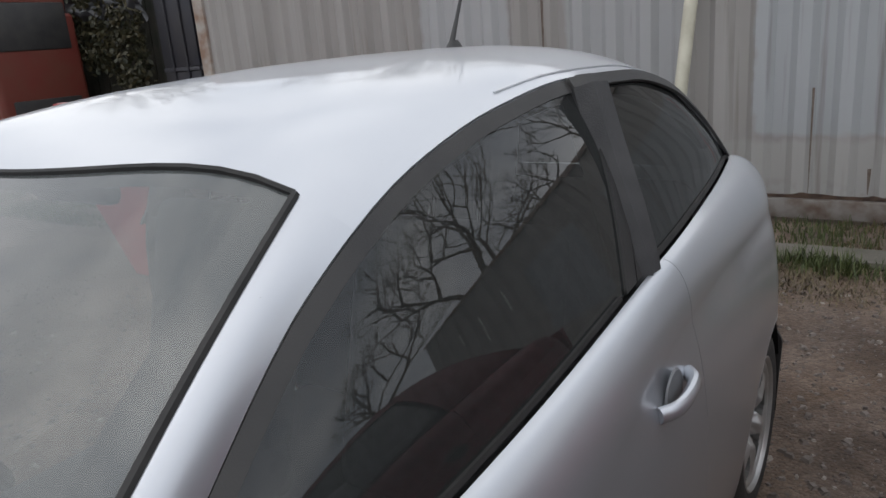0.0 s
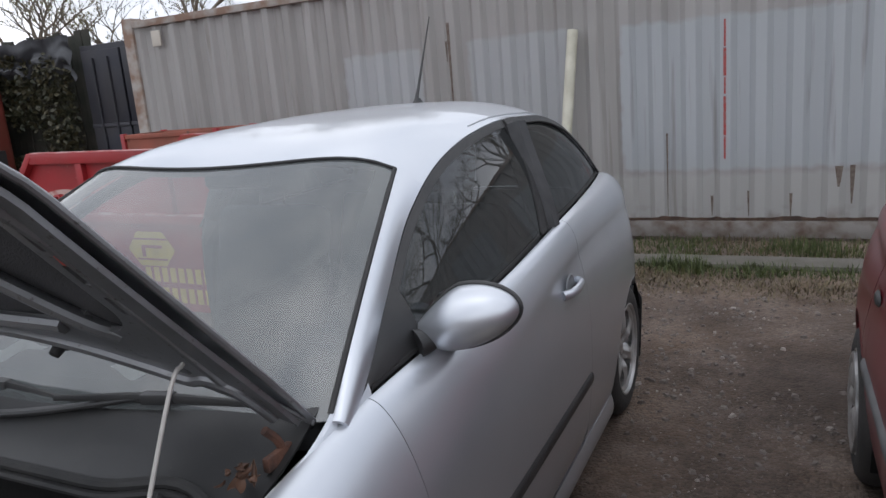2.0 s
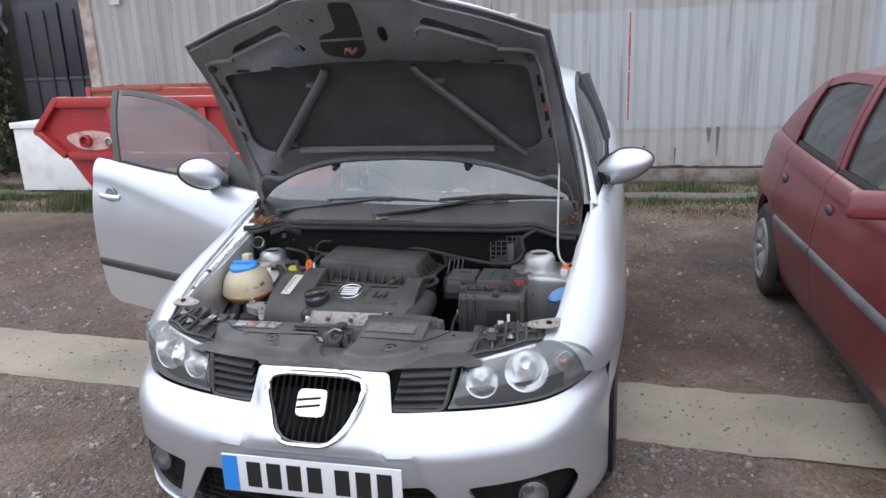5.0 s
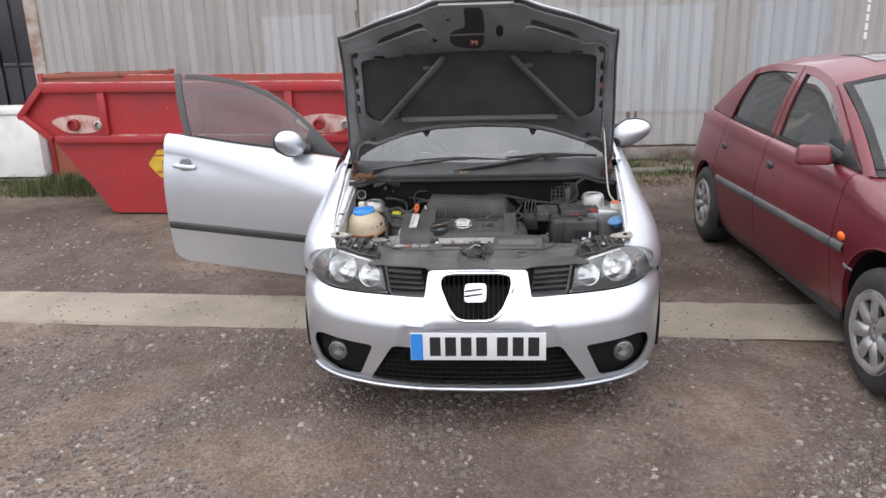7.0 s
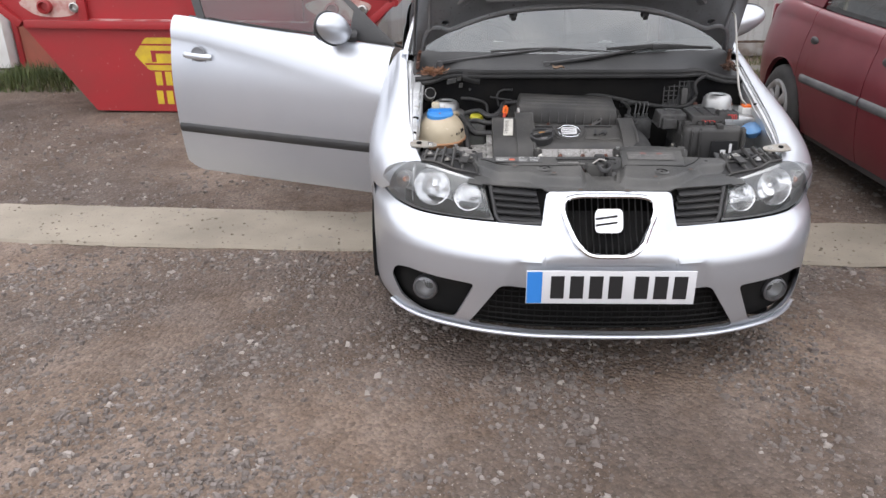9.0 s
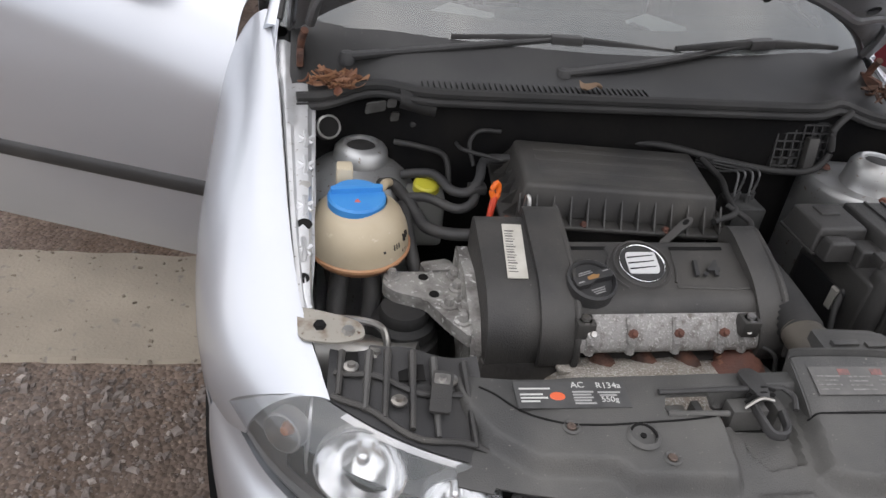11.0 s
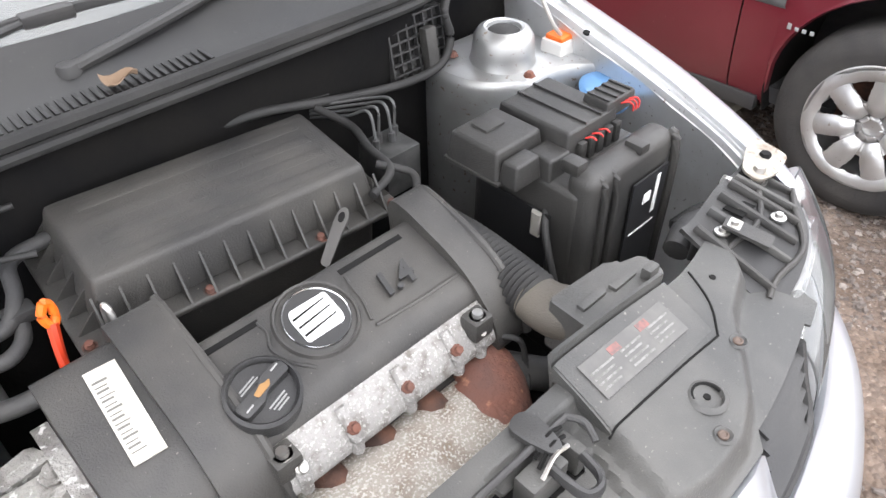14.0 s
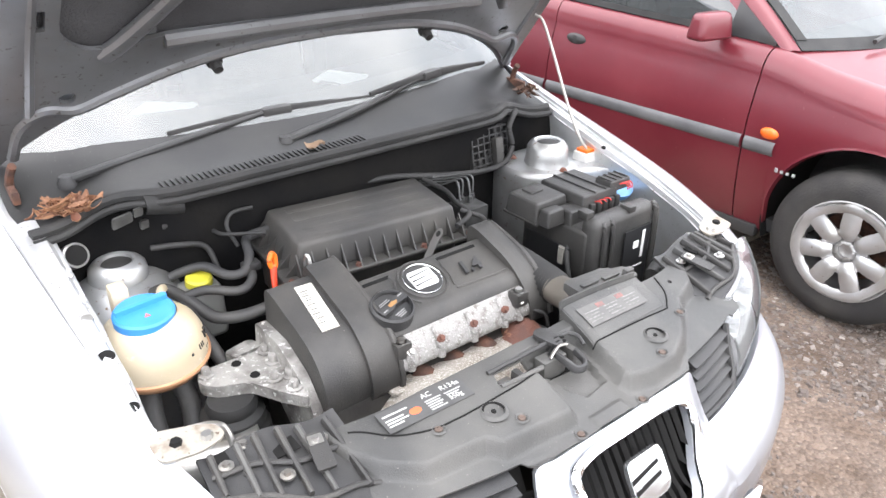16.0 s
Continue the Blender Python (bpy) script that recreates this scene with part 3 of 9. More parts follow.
box(bm, X_LEFT - 0.16, X_LEFT, WALL_Y - 0.04, WALL_Y + 0.14, 0.0, Z_TOP + 0.12, 0.01)
part("corner_post", bm, RUSTY, CON, "rusty corner post")
bm = bmesh.new()
box(bm, X_LEFT - 0.10, X_RIGHT, WALL_Y + 0.06, WALL_Y + 2.4, Z_TOP + 0.03, Z_TOP + 0.06)
box(bm, X_LEFT - 0.10, X_LEFT - 0.05, WALL_Y + 0.10, WALL_Y + 2.4, 0.1, Z_TOP + 0.03)
box(bm, X_RIGHT - 0.05, X_RIGHT, WALL_Y + 0.10, WALL_Y + 2.4, 0.1, Z_TOP + 0.03)
part("container_body", bm, RUSTY, CON)
RED_MARK = mat("red_sprayed_paint", (0.36, 0.045, 0.04), 0.6, 0, (0.28, 0.12, 0.11), 40, (0.45, 0.6))
bm = bmesh.new()
for z0, z1, w in ((0.71, 0.90, 0.008), (0.91, 1.24, 0.010), (1.26, 1.40, 0.007), (1.41, 1.64, 0.011), (1.65, 1.87, 0.008)):
    box(bm, 0.928 - w, 0.928 + w, WALL_Y - 0.008, WALL_Y - 0.0055, z0, z1)
part("red_stripe", bm, RED_MARK, CON, "thin red painted stripe")
WHITE_MARK = mat("white_stencil", (0.70, 0.70, 0.69), 0.6)
for x0, z0, z1 in ((4.60, 1.42, 1.95), (5.15, 1.25, 1.90), (5.62, 1.6, 1.95)):
    for k in range(5):
        bm = bmesh.new()
        h = (z1 - z0) / 5
        box(bm, x0 - 0.018, x0 + 0.018, WALL_Y - 0.008, WALL_Y - 0.0055, z0 + k * h + 0.012, z0 + (k + 1) * h - 0.012)
        part("stencil_bar", bm, WHITE_MARK, CON)
bm = bmesh.new()
box(bm, -5.50, -5.36, WALL_Y - 0.02, WALL_Y - 0.001, 2.28, 2.46, 0.004)
part("vent_cover", bm, mat("pale_vent", (0.50, 0.46, 0.40), 0.7), CON)

SOOT = mat("dark_rust_streak", (0.10, 0.07, 0.052), 0.8, 0, (0.18, 0.15, 0.13), 20)
for x, z0, z1, w in ((-1.60, 1.20, 2.12, 0.016), (-1.63, 1.75, 1.95, 0.012), (0.45, 0.2, 0.95, 0.008), (1.90, 0.30, 0.62, 0.02), (1.80, 0.45, 0.62, 0.03), (1.12, 0.2, 0.42, 0.014), (1.45, 0.2, 0.40, 0.012), (0.82, 0.2, 0.38, 0.012)):
    base_d = (x - X_LEFT) % 0.278
    d = 0.0 if base_d < 0.080 else 0.046 if 0.128 < base_d < 0.230 else 0.0
    bm = bmesh.new()
    prism(bm, [(x - w, z1), (x - w * 0.5, z0 + 0.3 * (z1 - z0)), (x - w * 0.25, z0), (x + w * 0.25, z0), (x + w * 0.7, z0 + 0.5 * (z1 - z0)), (x + w, z1)], WALL_Y + d - 0.0075, WALL_Y + d - 0.0055, XZ)
    part("rust_streak", bm, SOOT, CON)

bm = bmesh.new()
surface(bm, lambda x, v: Vector((x, WALL_Y - 0.022 - 0.004 * v, 0.168 + v * (0.026 + 0.030 * max(0, noise.noise(Vector((x * 3.1, 2, 0)))) + 0.018 * max(0, noise.noise(Vector((x * 11, 5, 0))))))), lin(-5.9, 6.2, 420), [0, 0.5, 1])
part("rust_seam", bm, mat("dark_foot_rust", (0.055, 0.036, 0.028), 0.9, 0, (0.11, 0.07, 0.05), 14, bump=0.6, bump_scale=80), CON, "dark rust along the foot of the wall", thick=0.003)

POLE = mat("cream_plastic_pipe", (0.58, 0.56, 0.46), 0.5, 0, (0.45, 0.43, 0.34), 6)
bm = bmesh.new()
tube(bm, [(-0.47, 6.50, 0.0), (-0.345, 6.80, 1.915)], 0.048, 18, 1)
tagged(part("leaning_pipe", bm, POLE), "cream plastic pipe leaning on the container", "pipe")


# ---- silver three-door hatchback: body surfaces ----
CAR = thing("hatchback_car", (0, 2.0, 0), "silver three-door hatchback with its hood and driver's door open", "car")
FRONT_AXLE, REAR_AXLE, ARCH = 0.815, 3.27, 0.335
plan_w = spline([0.28, 0.33, 0.38, 0.46, 0.6, 0.81, 1.17, 1.8, 2.4, 2.9, 3.27, 3.5, 3.7, 3.85, 3.95], [0.66, 0.705, 0.742, 0.785, 0.818, 0.838, 0.846, 0.850, 0.848, 0.848, 0.842, 0.80, 0.735, 0.66, 0.57])
side_d = spline([0.15, 0.2, 0.28, 0.38, 0.5, 0.6, 0.7, 0.8, 0.88, 0.95, 1.02, 1.1], [-0.07, -0.05, -0.028, -0.014, -0.004, 0.0, -0.001, -0.010, -0.024, -0.045, -0.07, -0.10])
top_z = spline([0.30, 0.45, 0.6, 0.8, 1.0, 1.2, 1.28, 1.6, 2.0, 2.5, 3.0, 3.43, 3.7, 3.95], [0.708, 0.745, 0.785, 0.832, 0.878, 0.920, 0.934, 0.964, 0.995, 1.038, 1.06, 1.072, 1.02, 0.93])
top_x = spline([0.30, 0.45, 0.6, 0.8, 1.0, 1.2, 1.28, 1.6, 2.0, 2.5, 3.0, 3.43, 3.7, 3.95], [0.60, 0.640, 0.662, 0.680, 0.697, 0.720, 0.729, 0.752, 0.762, 0.755, 0.722, 0.668, 0.61, 0.50])
round_h = spline([0.3, 0.5, 0.8, 1.2, 1.5, 2.5, 3.2, 3.6], [0.10, 0.15, 0.19, 0.22, 0.19, 0.12, 0.14, 0.16])
shoulder = spline([0.3, 0.7, 1.0, 1.3, 1.8, 2.4, 3.6], [1.0, 0.95, 0.78, 0.68, 0.78, 1.0, 1.0])


def side_pt(y, v, zb, sx):
    """A point of the flank: v runs from the lower edge zb to the shoulder's inner edge."""
    zt, xi, h = top_z(y), top_x(y), round_h(y)
    zs = max(zt - h, zb + 0.005)
    x0 = plan_w(y) + side_d(zs)
    if v < 0.6:
        z = zb + (zs - zb) * v / 0.6
        return Vector((sx * (plan_w(y) + side_d(z)), y, z))
    a = (v - 0.6) / 0.4 * math.pi / 2
    return Vector((sx * (x0 - (x0 - xi) * (1 - math.cos(a)) ** shoulder(y)), y, zs + (zt - zs) * math.sin(a)))


def arch_z(y, base):
    for yc in (FRONT_AXLE, REAR_AXLE):
        if abs(y - yc) <= ARCH:
            return max(base, 0.30 + math.sqrt(max(ARCH**2 - (y - yc) ** 2, 0)))
    return base


def columns(y0, y1, n):
    ys = set(lin(y0, y1, n))
    for yc in (FRONT_AXLE, REAR_AXLE):
        for k in range(25):
            y = yc - ARCH * math.cos(math.pi * k / 24)
            if y0 < y < y1:
                ys.add(y)
        for y in (yc - ARCH - 0.0015, yc + ARCH + 0.0015):
            if y0 < y < y1:
                ys.add(y)
    return sorted(ys)


ROWS_V = lin(0, 0.6, 16) + lin(0.6, 1, 15)[1:]


def flank(name, y0, y1, zb, sx, n, material=None, parent=None, thick=0.003, slant=0.0):
    bm = bmesh.new()
    ys = columns(y0, y1, n)
    surface(bm, lambda y, v: side_pt(y + slant * (1 - v) ** 0.8 * max(0, 1 - (y - y0) / 0.16), v, zb(y), sx), ys, ROWS_V)
    # folded inner lip along the wheel arch
    for yc in (FRONT_AXLE, REAR_AXLE):
        arc = [y for y in ys if abs(y - yc) <= ARCH + 0.001]
        if len(arc) > 3:
            g = [[bm.verts.new(side_pt(y, 0, zb(y), sx) + Vector((-sx * d, 0, -0.012 * (d > 0)))) for d in (0, 0.03)] for y in arc]
            for a, b in zip(g, g[1:]):
                bm.faces.new([a[0], b[0], b[1], a[1]])
    return part(name, bm, material or SILVER, parent or CAR, thick=thick)


def fender_low(y):
    return 0.584 if y < FRONT_AXLE - ARCH else arch_z(y, 0.20)


for sx in (1, -1):
    fender = flank("front_fender", 0.305, 1.2745, fender_low, sx, 30, slant=0.085)
    quarter = flank("rear_quarter_panel", 2.5095, 3.95, lambda y: arch_z(y, 0.22), sx, 40)
    # the fuel of the lower edge: sill under the door
    bm = bmesh.new()
    surface(bm, lambda y, v: Vector((sx * (plan_w(y) + side_d(0.22) + 0.016 * math.sin(math.pi * (0.25 + 0.6 * v)) - 0.004), y, 0.145 + 0.080 * v)), lin(1.16, 2.93, 20), lin(0, 1, 5))
    part("sill", bm, SILVER, CAR, thick=0.02)
    # side repeater
    bm = bmesh.new()
    lathe(bm, [(0, 0.010), (0.010, 0.009), (0.017, 0.005), (0.020, 0)], pose(sx * 0.846, 1.166, 0.654, 0, sx * 90, 0) @ Matrix.Diagonal((1, 1.0, 1, 1)), 16)
    part("side_indicator", bm, mat("clear_amber_lens", (0.55, 0.32, 0.16), 0.15, 0.2), CAR, "small clear amber side indicator")
    # wheel housings
    for yc in (FRONT_AXLE, REAR_AXLE):
        bm = bmesh.new()
        surface(bm, lambda a, v: Vector((sx * ((0.62 if yc < 2 else 0.52) + v * (0.185 if yc < 2 else 0.285)), yc + (ARCH + 0.002) * math.cos(a), 0.30 + (ARCH + 0.002) * math.sin(a))), lin(-0.35, math.pi + 0.35, 22), lin(0, 1, 3))
        part("wheel_housing", bm, DARK, CAR, thick=0.004)
    # mudflap behind the rear wheel and black flare ahead of the door
    bm = bmesh.new()
    prism(bm, rounded([(0.62, 0.13), (0.800, 0.13), (0.815, 0.44), (0.79, 0.48), (0.62, 0.30)], 0.02), 0, 0.012, pose(0, 3.59, 0) @ (Matrix.Diagonal((sx, 1, 1, 1)) @ XZ))
    part("mudflap", bm, RUBBER, CAR)
    bm = bmesh.new()
    prism(bm, rounded([(0.60, 0.16), (0.815, 0.16), (0.835, 0.52), (0.80, 0.54), (0.60, 0.30)], 0.02), 0, 0.012, pose(0, 1.135, 0) @ (Matrix.Diagonal((sx, 1, 1, 1)) @ XZ))
    part("mudflap", bm, RUBBER, CAR)

# ---- greenhouse ----
RY = [1.20, 1.32, 1.45, 1.7, 1.95, 2.2, 2.475, 2.8, 3.05, 3.25, 3.38, 3.43, 3.7, 3.95]
rail_x = spline(RY, [0.735, 0.712, 0.683, 0.630, 0.600, 0.586, 0.578, 0.576, 0.586, 0.612, 0.642, 0.662, 0.61, 0.50])
rail_z = spline(RY, [0.905, 0.975, 1.068, 1.228, 1.322, 1.368, 1.388, 1.378, 1.332, 1.235, 1.130, 1.073, 1.02, 0.93])
roof_c = spline([1.60, 1.70, 1.9, 2.2, 2.5, 2.8, 3.0, 3.2, 3.4, 3.55, 3.75, 3.95], [1.300, 1.349, 1.403, 1.439, 1.454, 1.457, 1.449, 1.427, 1.388, 1.29, 1.10, 0.95])


def roof_pt(y, u):
    """u runs from -1 to 1 across; the centre line bows forward over the windscreen."""
    xr, zr, zc = rail_x(y), rail_z(y), roof_c(y)
    k = abs(u)
    p = 6.5 - 3.5 * min(1, max(0, (y - 1.72) / 0.6))
    return Vector((xr * u, y, zc - (zc - zr) * k**p))


def screen_top(u):
    return front_y(0.618 * abs(u))


def front_y(x):
    """The line along which the roof meets the windscreen."""
    return 1.69 + 0.086 * (abs(x) / 0.552) ** 2


bm = bmesh.new()
surface(bm, lambda v, u: roof_pt(screen_top(u) + (3.95 - screen_top(u)) * v, u), [1 - (1 - t) ** 1.0 for t in lin(0, 1, 46)], lin(-1, 1, 37))
part("roof_panel", bm, SILVER, CAR, thick=0.006)
for sx in (1, -1):
    # raised roof seams
    bm = bmesh.new()
    tube(bm, [roof_pt(y, sx * 0.95) + Vector((0, 0, 0.001)) for y in lin(2.25, 3.25, 12)], 0.0025, 6, 1)
    part("roof_seam", bm, SILVER, CAR)


def screen_pt(s, u):
    """The windscreen: s from the cowl to the roof, u across."""
    k = abs(u)
    bot = Vector((0.700 * u, 1.03 + 0.15 * k**2.2, 0.915 + 0.012 * k))
    yt = front_y(0.552 * u)
    top = Vector((0.552 * u, yt, roof_pt(yt, 0.552 * u / rail_x(yt)).z - 0.002))
    p = bot.lerp(top, s)
    p += Vector((0, -0.55, 0.83)) * 0.030 * math.sin(math.pi * s) + Vector((0.016 * u * math.sin(math.pi * s), 0, 0))
    return p


bm = bmesh.new()
surface(bm, screen_pt, lin(0, 1, 20), lin(-1, 1, 33))
ws = part("windscreen", bm, GLASS, CAR, "tinted windscreen reflecting the bright sky")
ws.visible_shadow = False
for k, (s0, s1, u0, u1) in enumerate([(0.955, 1.0, -1, 1), (0.0, 0.13, -1, 1), (0.12, 0.96, -1, -0.925), (0.12, 0.96, 0.925, 1)]):
    bm = bmesh.new()
    surface(bm, lambda s, u: screen_pt(s, u) + Vector((0, 0.0012, -0.0018)), lin(s0, s1, 14), lin(u0, u1, 25 if k < 2 else 4))
    part("windscreen_border", bm, PLASTIC, CAR, "black printed windscreen border")
bm = bmesh.new()
tube(bm, [screen_pt(1.0, u) + Vector((0, -0.002, 0.002)) for u in lin(-1, 1, 25)], 0.005, 6, 1)
part("windscreen_seal", bm, RUBBER, CAR)
for sx in (1, -1):
    bm = bmesh.new()
    tube(bm, [screen_pt(s, sx) + Vector((sx * 0.002, -0.002, 0.001)) for s in lin(0.02, 1, 14)], 0.006, 6, 1)
    part("windscreen_seal", bm, RUBBER, CAR)

    # painted pillar between the windscreen and the door frame
    def pillar_pt(s, w):
        a = screen_pt(s, sx) + Vector((sx * 0.004, 0, 0))
        y = 1.20 + (screen_top(1) + 0.004 - 1.20) * s
        b = Vector((sx * rail_x(y), y, rail_z(y)))
        p = a.lerp(b, w)
        p += Vector((sx * 0.6, -0.35, 0.7)) * 0.016 * math.sin(math.pi * w)
        return p
    bm = bmesh.new()
    surface(bm, lambda s, w: pillar_pt(s, w) + (roof_pt(screen_top(0.893 + 0.107 * w) + 0.001, sx * (0.893 + 0.107 * w)) - pillar_pt(1, w)) * s**2, lin(0.0, 1.0, 24), lin(0, 1, 9))
    part("windscreen_pillar", bm, SILVER, CAR, thick=0.01)
    # filler between the fender's top edge and the windscreen's lower corner
    bm = bmesh.new()
    surface(bm, lambda t, w: Vector((sx * top_x(1.05 + 0.24 * t), 1.05 + 0.24 * t, top_z(1.05 + 0.24 * t) - 0.002)).lerp(screen_pt(0.26 * t, sx) + Vector((sx * 0.004, 0, -0.004)), w), lin(0, 1, 12), lin(0, 1, 5))
    part("fender_corner", bm, SILVER, CAR, thick=0.006)


def pane_pt(y, s, sx, out=0.0):
    """The side glass: s from the belt to the roof rail."""
    a = Vector((top_x(y) - 0.012, y, top_z(y)))
    b = Vector((rail_x(y) - 0.004, y, max(rail_z(y), top_z(y) + 0.001)))
    p = a.lerp(b, s) + Vector((0.9, 0, 0.4)) * (0.018 * math.sin(math.pi * s) * min(1, (b.z - a.z) / 0.25) + out)
    return Vector((sx * p.x, p.y, p.z))


def pillar_y(s, edge):
    """The centre pillar leans: its front (0) and rear (1) edges by height."""
    return (2.275 + 0.20 * s) if edge == 0 else (2.505 + 0.105 * s)


def strip(name, curve, width, sx, parent, out=0.004, material=None):
    """A black frame strip along a curve of (y, s), widened downwards or inwards."""
    bm = bmesh.new()
    surface(bm, lambda t, w: pane_pt(*curve(t, w), sx, out), lin(0, 1, 30), lin(0, 1, 4))
    return part(name, bm, material or PLASTIC, parent, thick=0.008)


def height(y):
    return max(rail_z(y) - top_z(y), 0.02)


def build_door(sx):
    """A front door in its closed place: the painted skin carries glass, frame, mirror, handle and strip."""
    bm = bmesh.new()
    ys = lin(1.2765, 2.5075, 44)

    def skin(y, v):
        k = min(1, max(0, (y - 2.38) / 0.125))
        return side_pt(y - 0.0 * k, v, 0.245 + 0.05 * k**3, sx)
    surface(bm, skin, ys, ROWS_V)
    bmesh.ops.recalc_face_normals(bm, faces=bm.faces)
    door = part("door", bm, SILVER, CAR, thick=0.004)
    bm = bmesh.new()
    surface(bm, lambda y, v: side_pt(y, v * 0.9, 0.27, sx) - Vector((sx * (0.05 + 0.035 * math.sin(v * 9)), 0, 0)), lin(1.33, 2.47, 24), lin(0, 1, 18))
    part("door_trim", bm, INTERIOR, door, thick=0.02)
    bm = bmesh.new()
    surface(bm, lambda t, s: pane_pt(1.29 + (pillar_y(s, 0) + 0.06 - 1.29) * t, s, sx), lin(0, 1, 30), lin(0, 1, 10))
    part("door_glass", bm, GLASS_DARK, door).visible_shadow = False
    # frame: along the roof rail, along the belt, at the pillar, and the mirror triangle
    strip("window_frame", lambda t, w: (1.24 + (2.475 - 1.24) * t, 0.985 - w * min(1, 0.024 / height(1.24 + 1.235 * t))), 0, sx, door)
    strip("window_seal", lambda t, w: (1.30 + 1.0 * t, w * 0.008 / height(1.30 + t)), 0, sx, door, 0.006, RUBBER)
    strip("pillar_cover", lambda t, w: (pillar_y(t, 0) + 0.052 + 0.053 * w, t), 0, sx, door, 0.005)
    bm = bmesh.new()
    surface(bm, lambda t, s: pane_pt(1.27 + 0.235 * t, s, sx, 0.003), lin(0, 1, 8), lin(0, 1, 6))
    part("mirror_triangle", bm, PLASTIC, door, thick=0.01)
    # mirror on its foot
    base = Vector((sx * 0.742, 1.500, 0.970))
    bm = bmesh.new()
    tube(bm, [base + Vector((sx * a, b, c)) for a, b, c in ((-0.012, -0.02, 0.0), (0.012, 0.01, 0.005), (0.035, 0.045, 0.022))], [0.044, 0.032, 0.034], 14, 5, True, 0, 0.75)
    part("mirror_foot", bm, PLASTIC, door)
    bm = bmesh.new()
    bmesh.ops.create_icosphere(bm, subdivisions=4, radius=1)
    for v in bm.verts:
        x, y, z = v.co
        yy = y * 0.080 if y < 0 else y * 0.034
        taper = 1.0 - 0.80 * max(0, -x) ** 1.5 - 0.10 * max(0, x) ** 3
        v.co = Vector((x * 0.138, yy * (1 - 0.35 * max(0, -x)), z * (0.074 if z > 0 else 0.068) * taper + 0.030 * x - 0.010 - 0.018 * max(0, -x)))
    seat_m = Matrix.Translation(base + Vector((sx * 0.070, 0.045, 0.052))) @ Matrix.Diagonal((sx, 1, 1, 1))
    bmesh.ops.transform(bm, matrix=seat_m, verts=bm.verts)
    part("mirror_housing", bm, SILVER, door)
    # dark rim round the rear edge of the shell
    loop = []
    for a in lin(0, 2 * math.pi, 41):
        x, z = math.cos(a), math.sin(a)
        taper = 1.0 - 0.80 * max(0, -x) ** 1.5 - 0.10 * max(0, x) ** 3
        loop.append(seat_m @ Vector((x * 0.1385, 0.010, z * (0.075 if z > 0 else 0.070) * taper + 0.030 * x - 0.010 - 0.018 * max(0, -x))))
    bm = bmesh.new()
    tube(bm, loop, 0.0055, 8, 1, False)
    part("mirror_rim", bm, PLASTIC, door, "black rim of the mirror shell")
    bm = bmesh.new()
    lathe(bm, [(0, 0), (0.9, 0), (1, -0.01)], pose(*(base + Vector((sx * 0.082, 0.081, 0.048))), -90, 0, 0) @ Matrix.Diagonal((0.100, 0.060, 0.1, 1)), 28)
    part("mirror_glass", bm, CHROME, door)
    # handle: a cup disc with recess shade in its grey, and a grip across
    hx = plan_w(2.33) + side_d(0.85)
    bm = bmesh.new()
    lathe(bm, [(0.0, 0.004), (0.030, 0.003), (0.042, 0.002), (0.047, 0.0035), (0.050, 0.0)], pose(sx * (hx + 0.001), 2.328, 0.850, 0, sx * 90, 0), 28)
    part("handle_cup", bm, mat("shaded_cup_paint", (0.20, 0.205, 0.215), 0.5, 0.4), door)
    bm = bmesh.new()
    tube(bm, [(sx * (hx + d), y, z) for d, y, z in ((0.002, 2.250, 0.850), (0.022, 2.280, 0.853), (0.028, 2.33, 0.856), (0.022, 2.385, 0.857), (0.002, 2.415, 0.856))], 0.012, 10, 6, True, 0, 1.25)
    part("door_handle", bm, SILVER, door)
    bm = bmesh.new()
    surface(bm, lambda y, z: Vector((sx * (plan_w(y) + side_d(z) + 0.010 * math.sin(math.pi * min(max((z - 0.455) / 0.05, 0), 1)) ** 0.4 - 0.001), y, z)), lin(1.282, 2.50, 26), lin(0.455, 0.505, 7))
    part("rubbing_strip", bm, PLASTIC, door, "dark plastic rubbing strip")
    return door


door_left = build_door(1)
door_left["label"] = "closed silver front door"
door_right = build_door(-1)
door_right["label"] = "wide open silver driver's door"
HINGE = Vector((-0.800, 1.275, 0))
door_right.matrix_basis = Matrix.Translation(HINGE) @ pose(0, 0, 0, 0, 0, 68.6) @ Matrix.Translation(-HINGE)

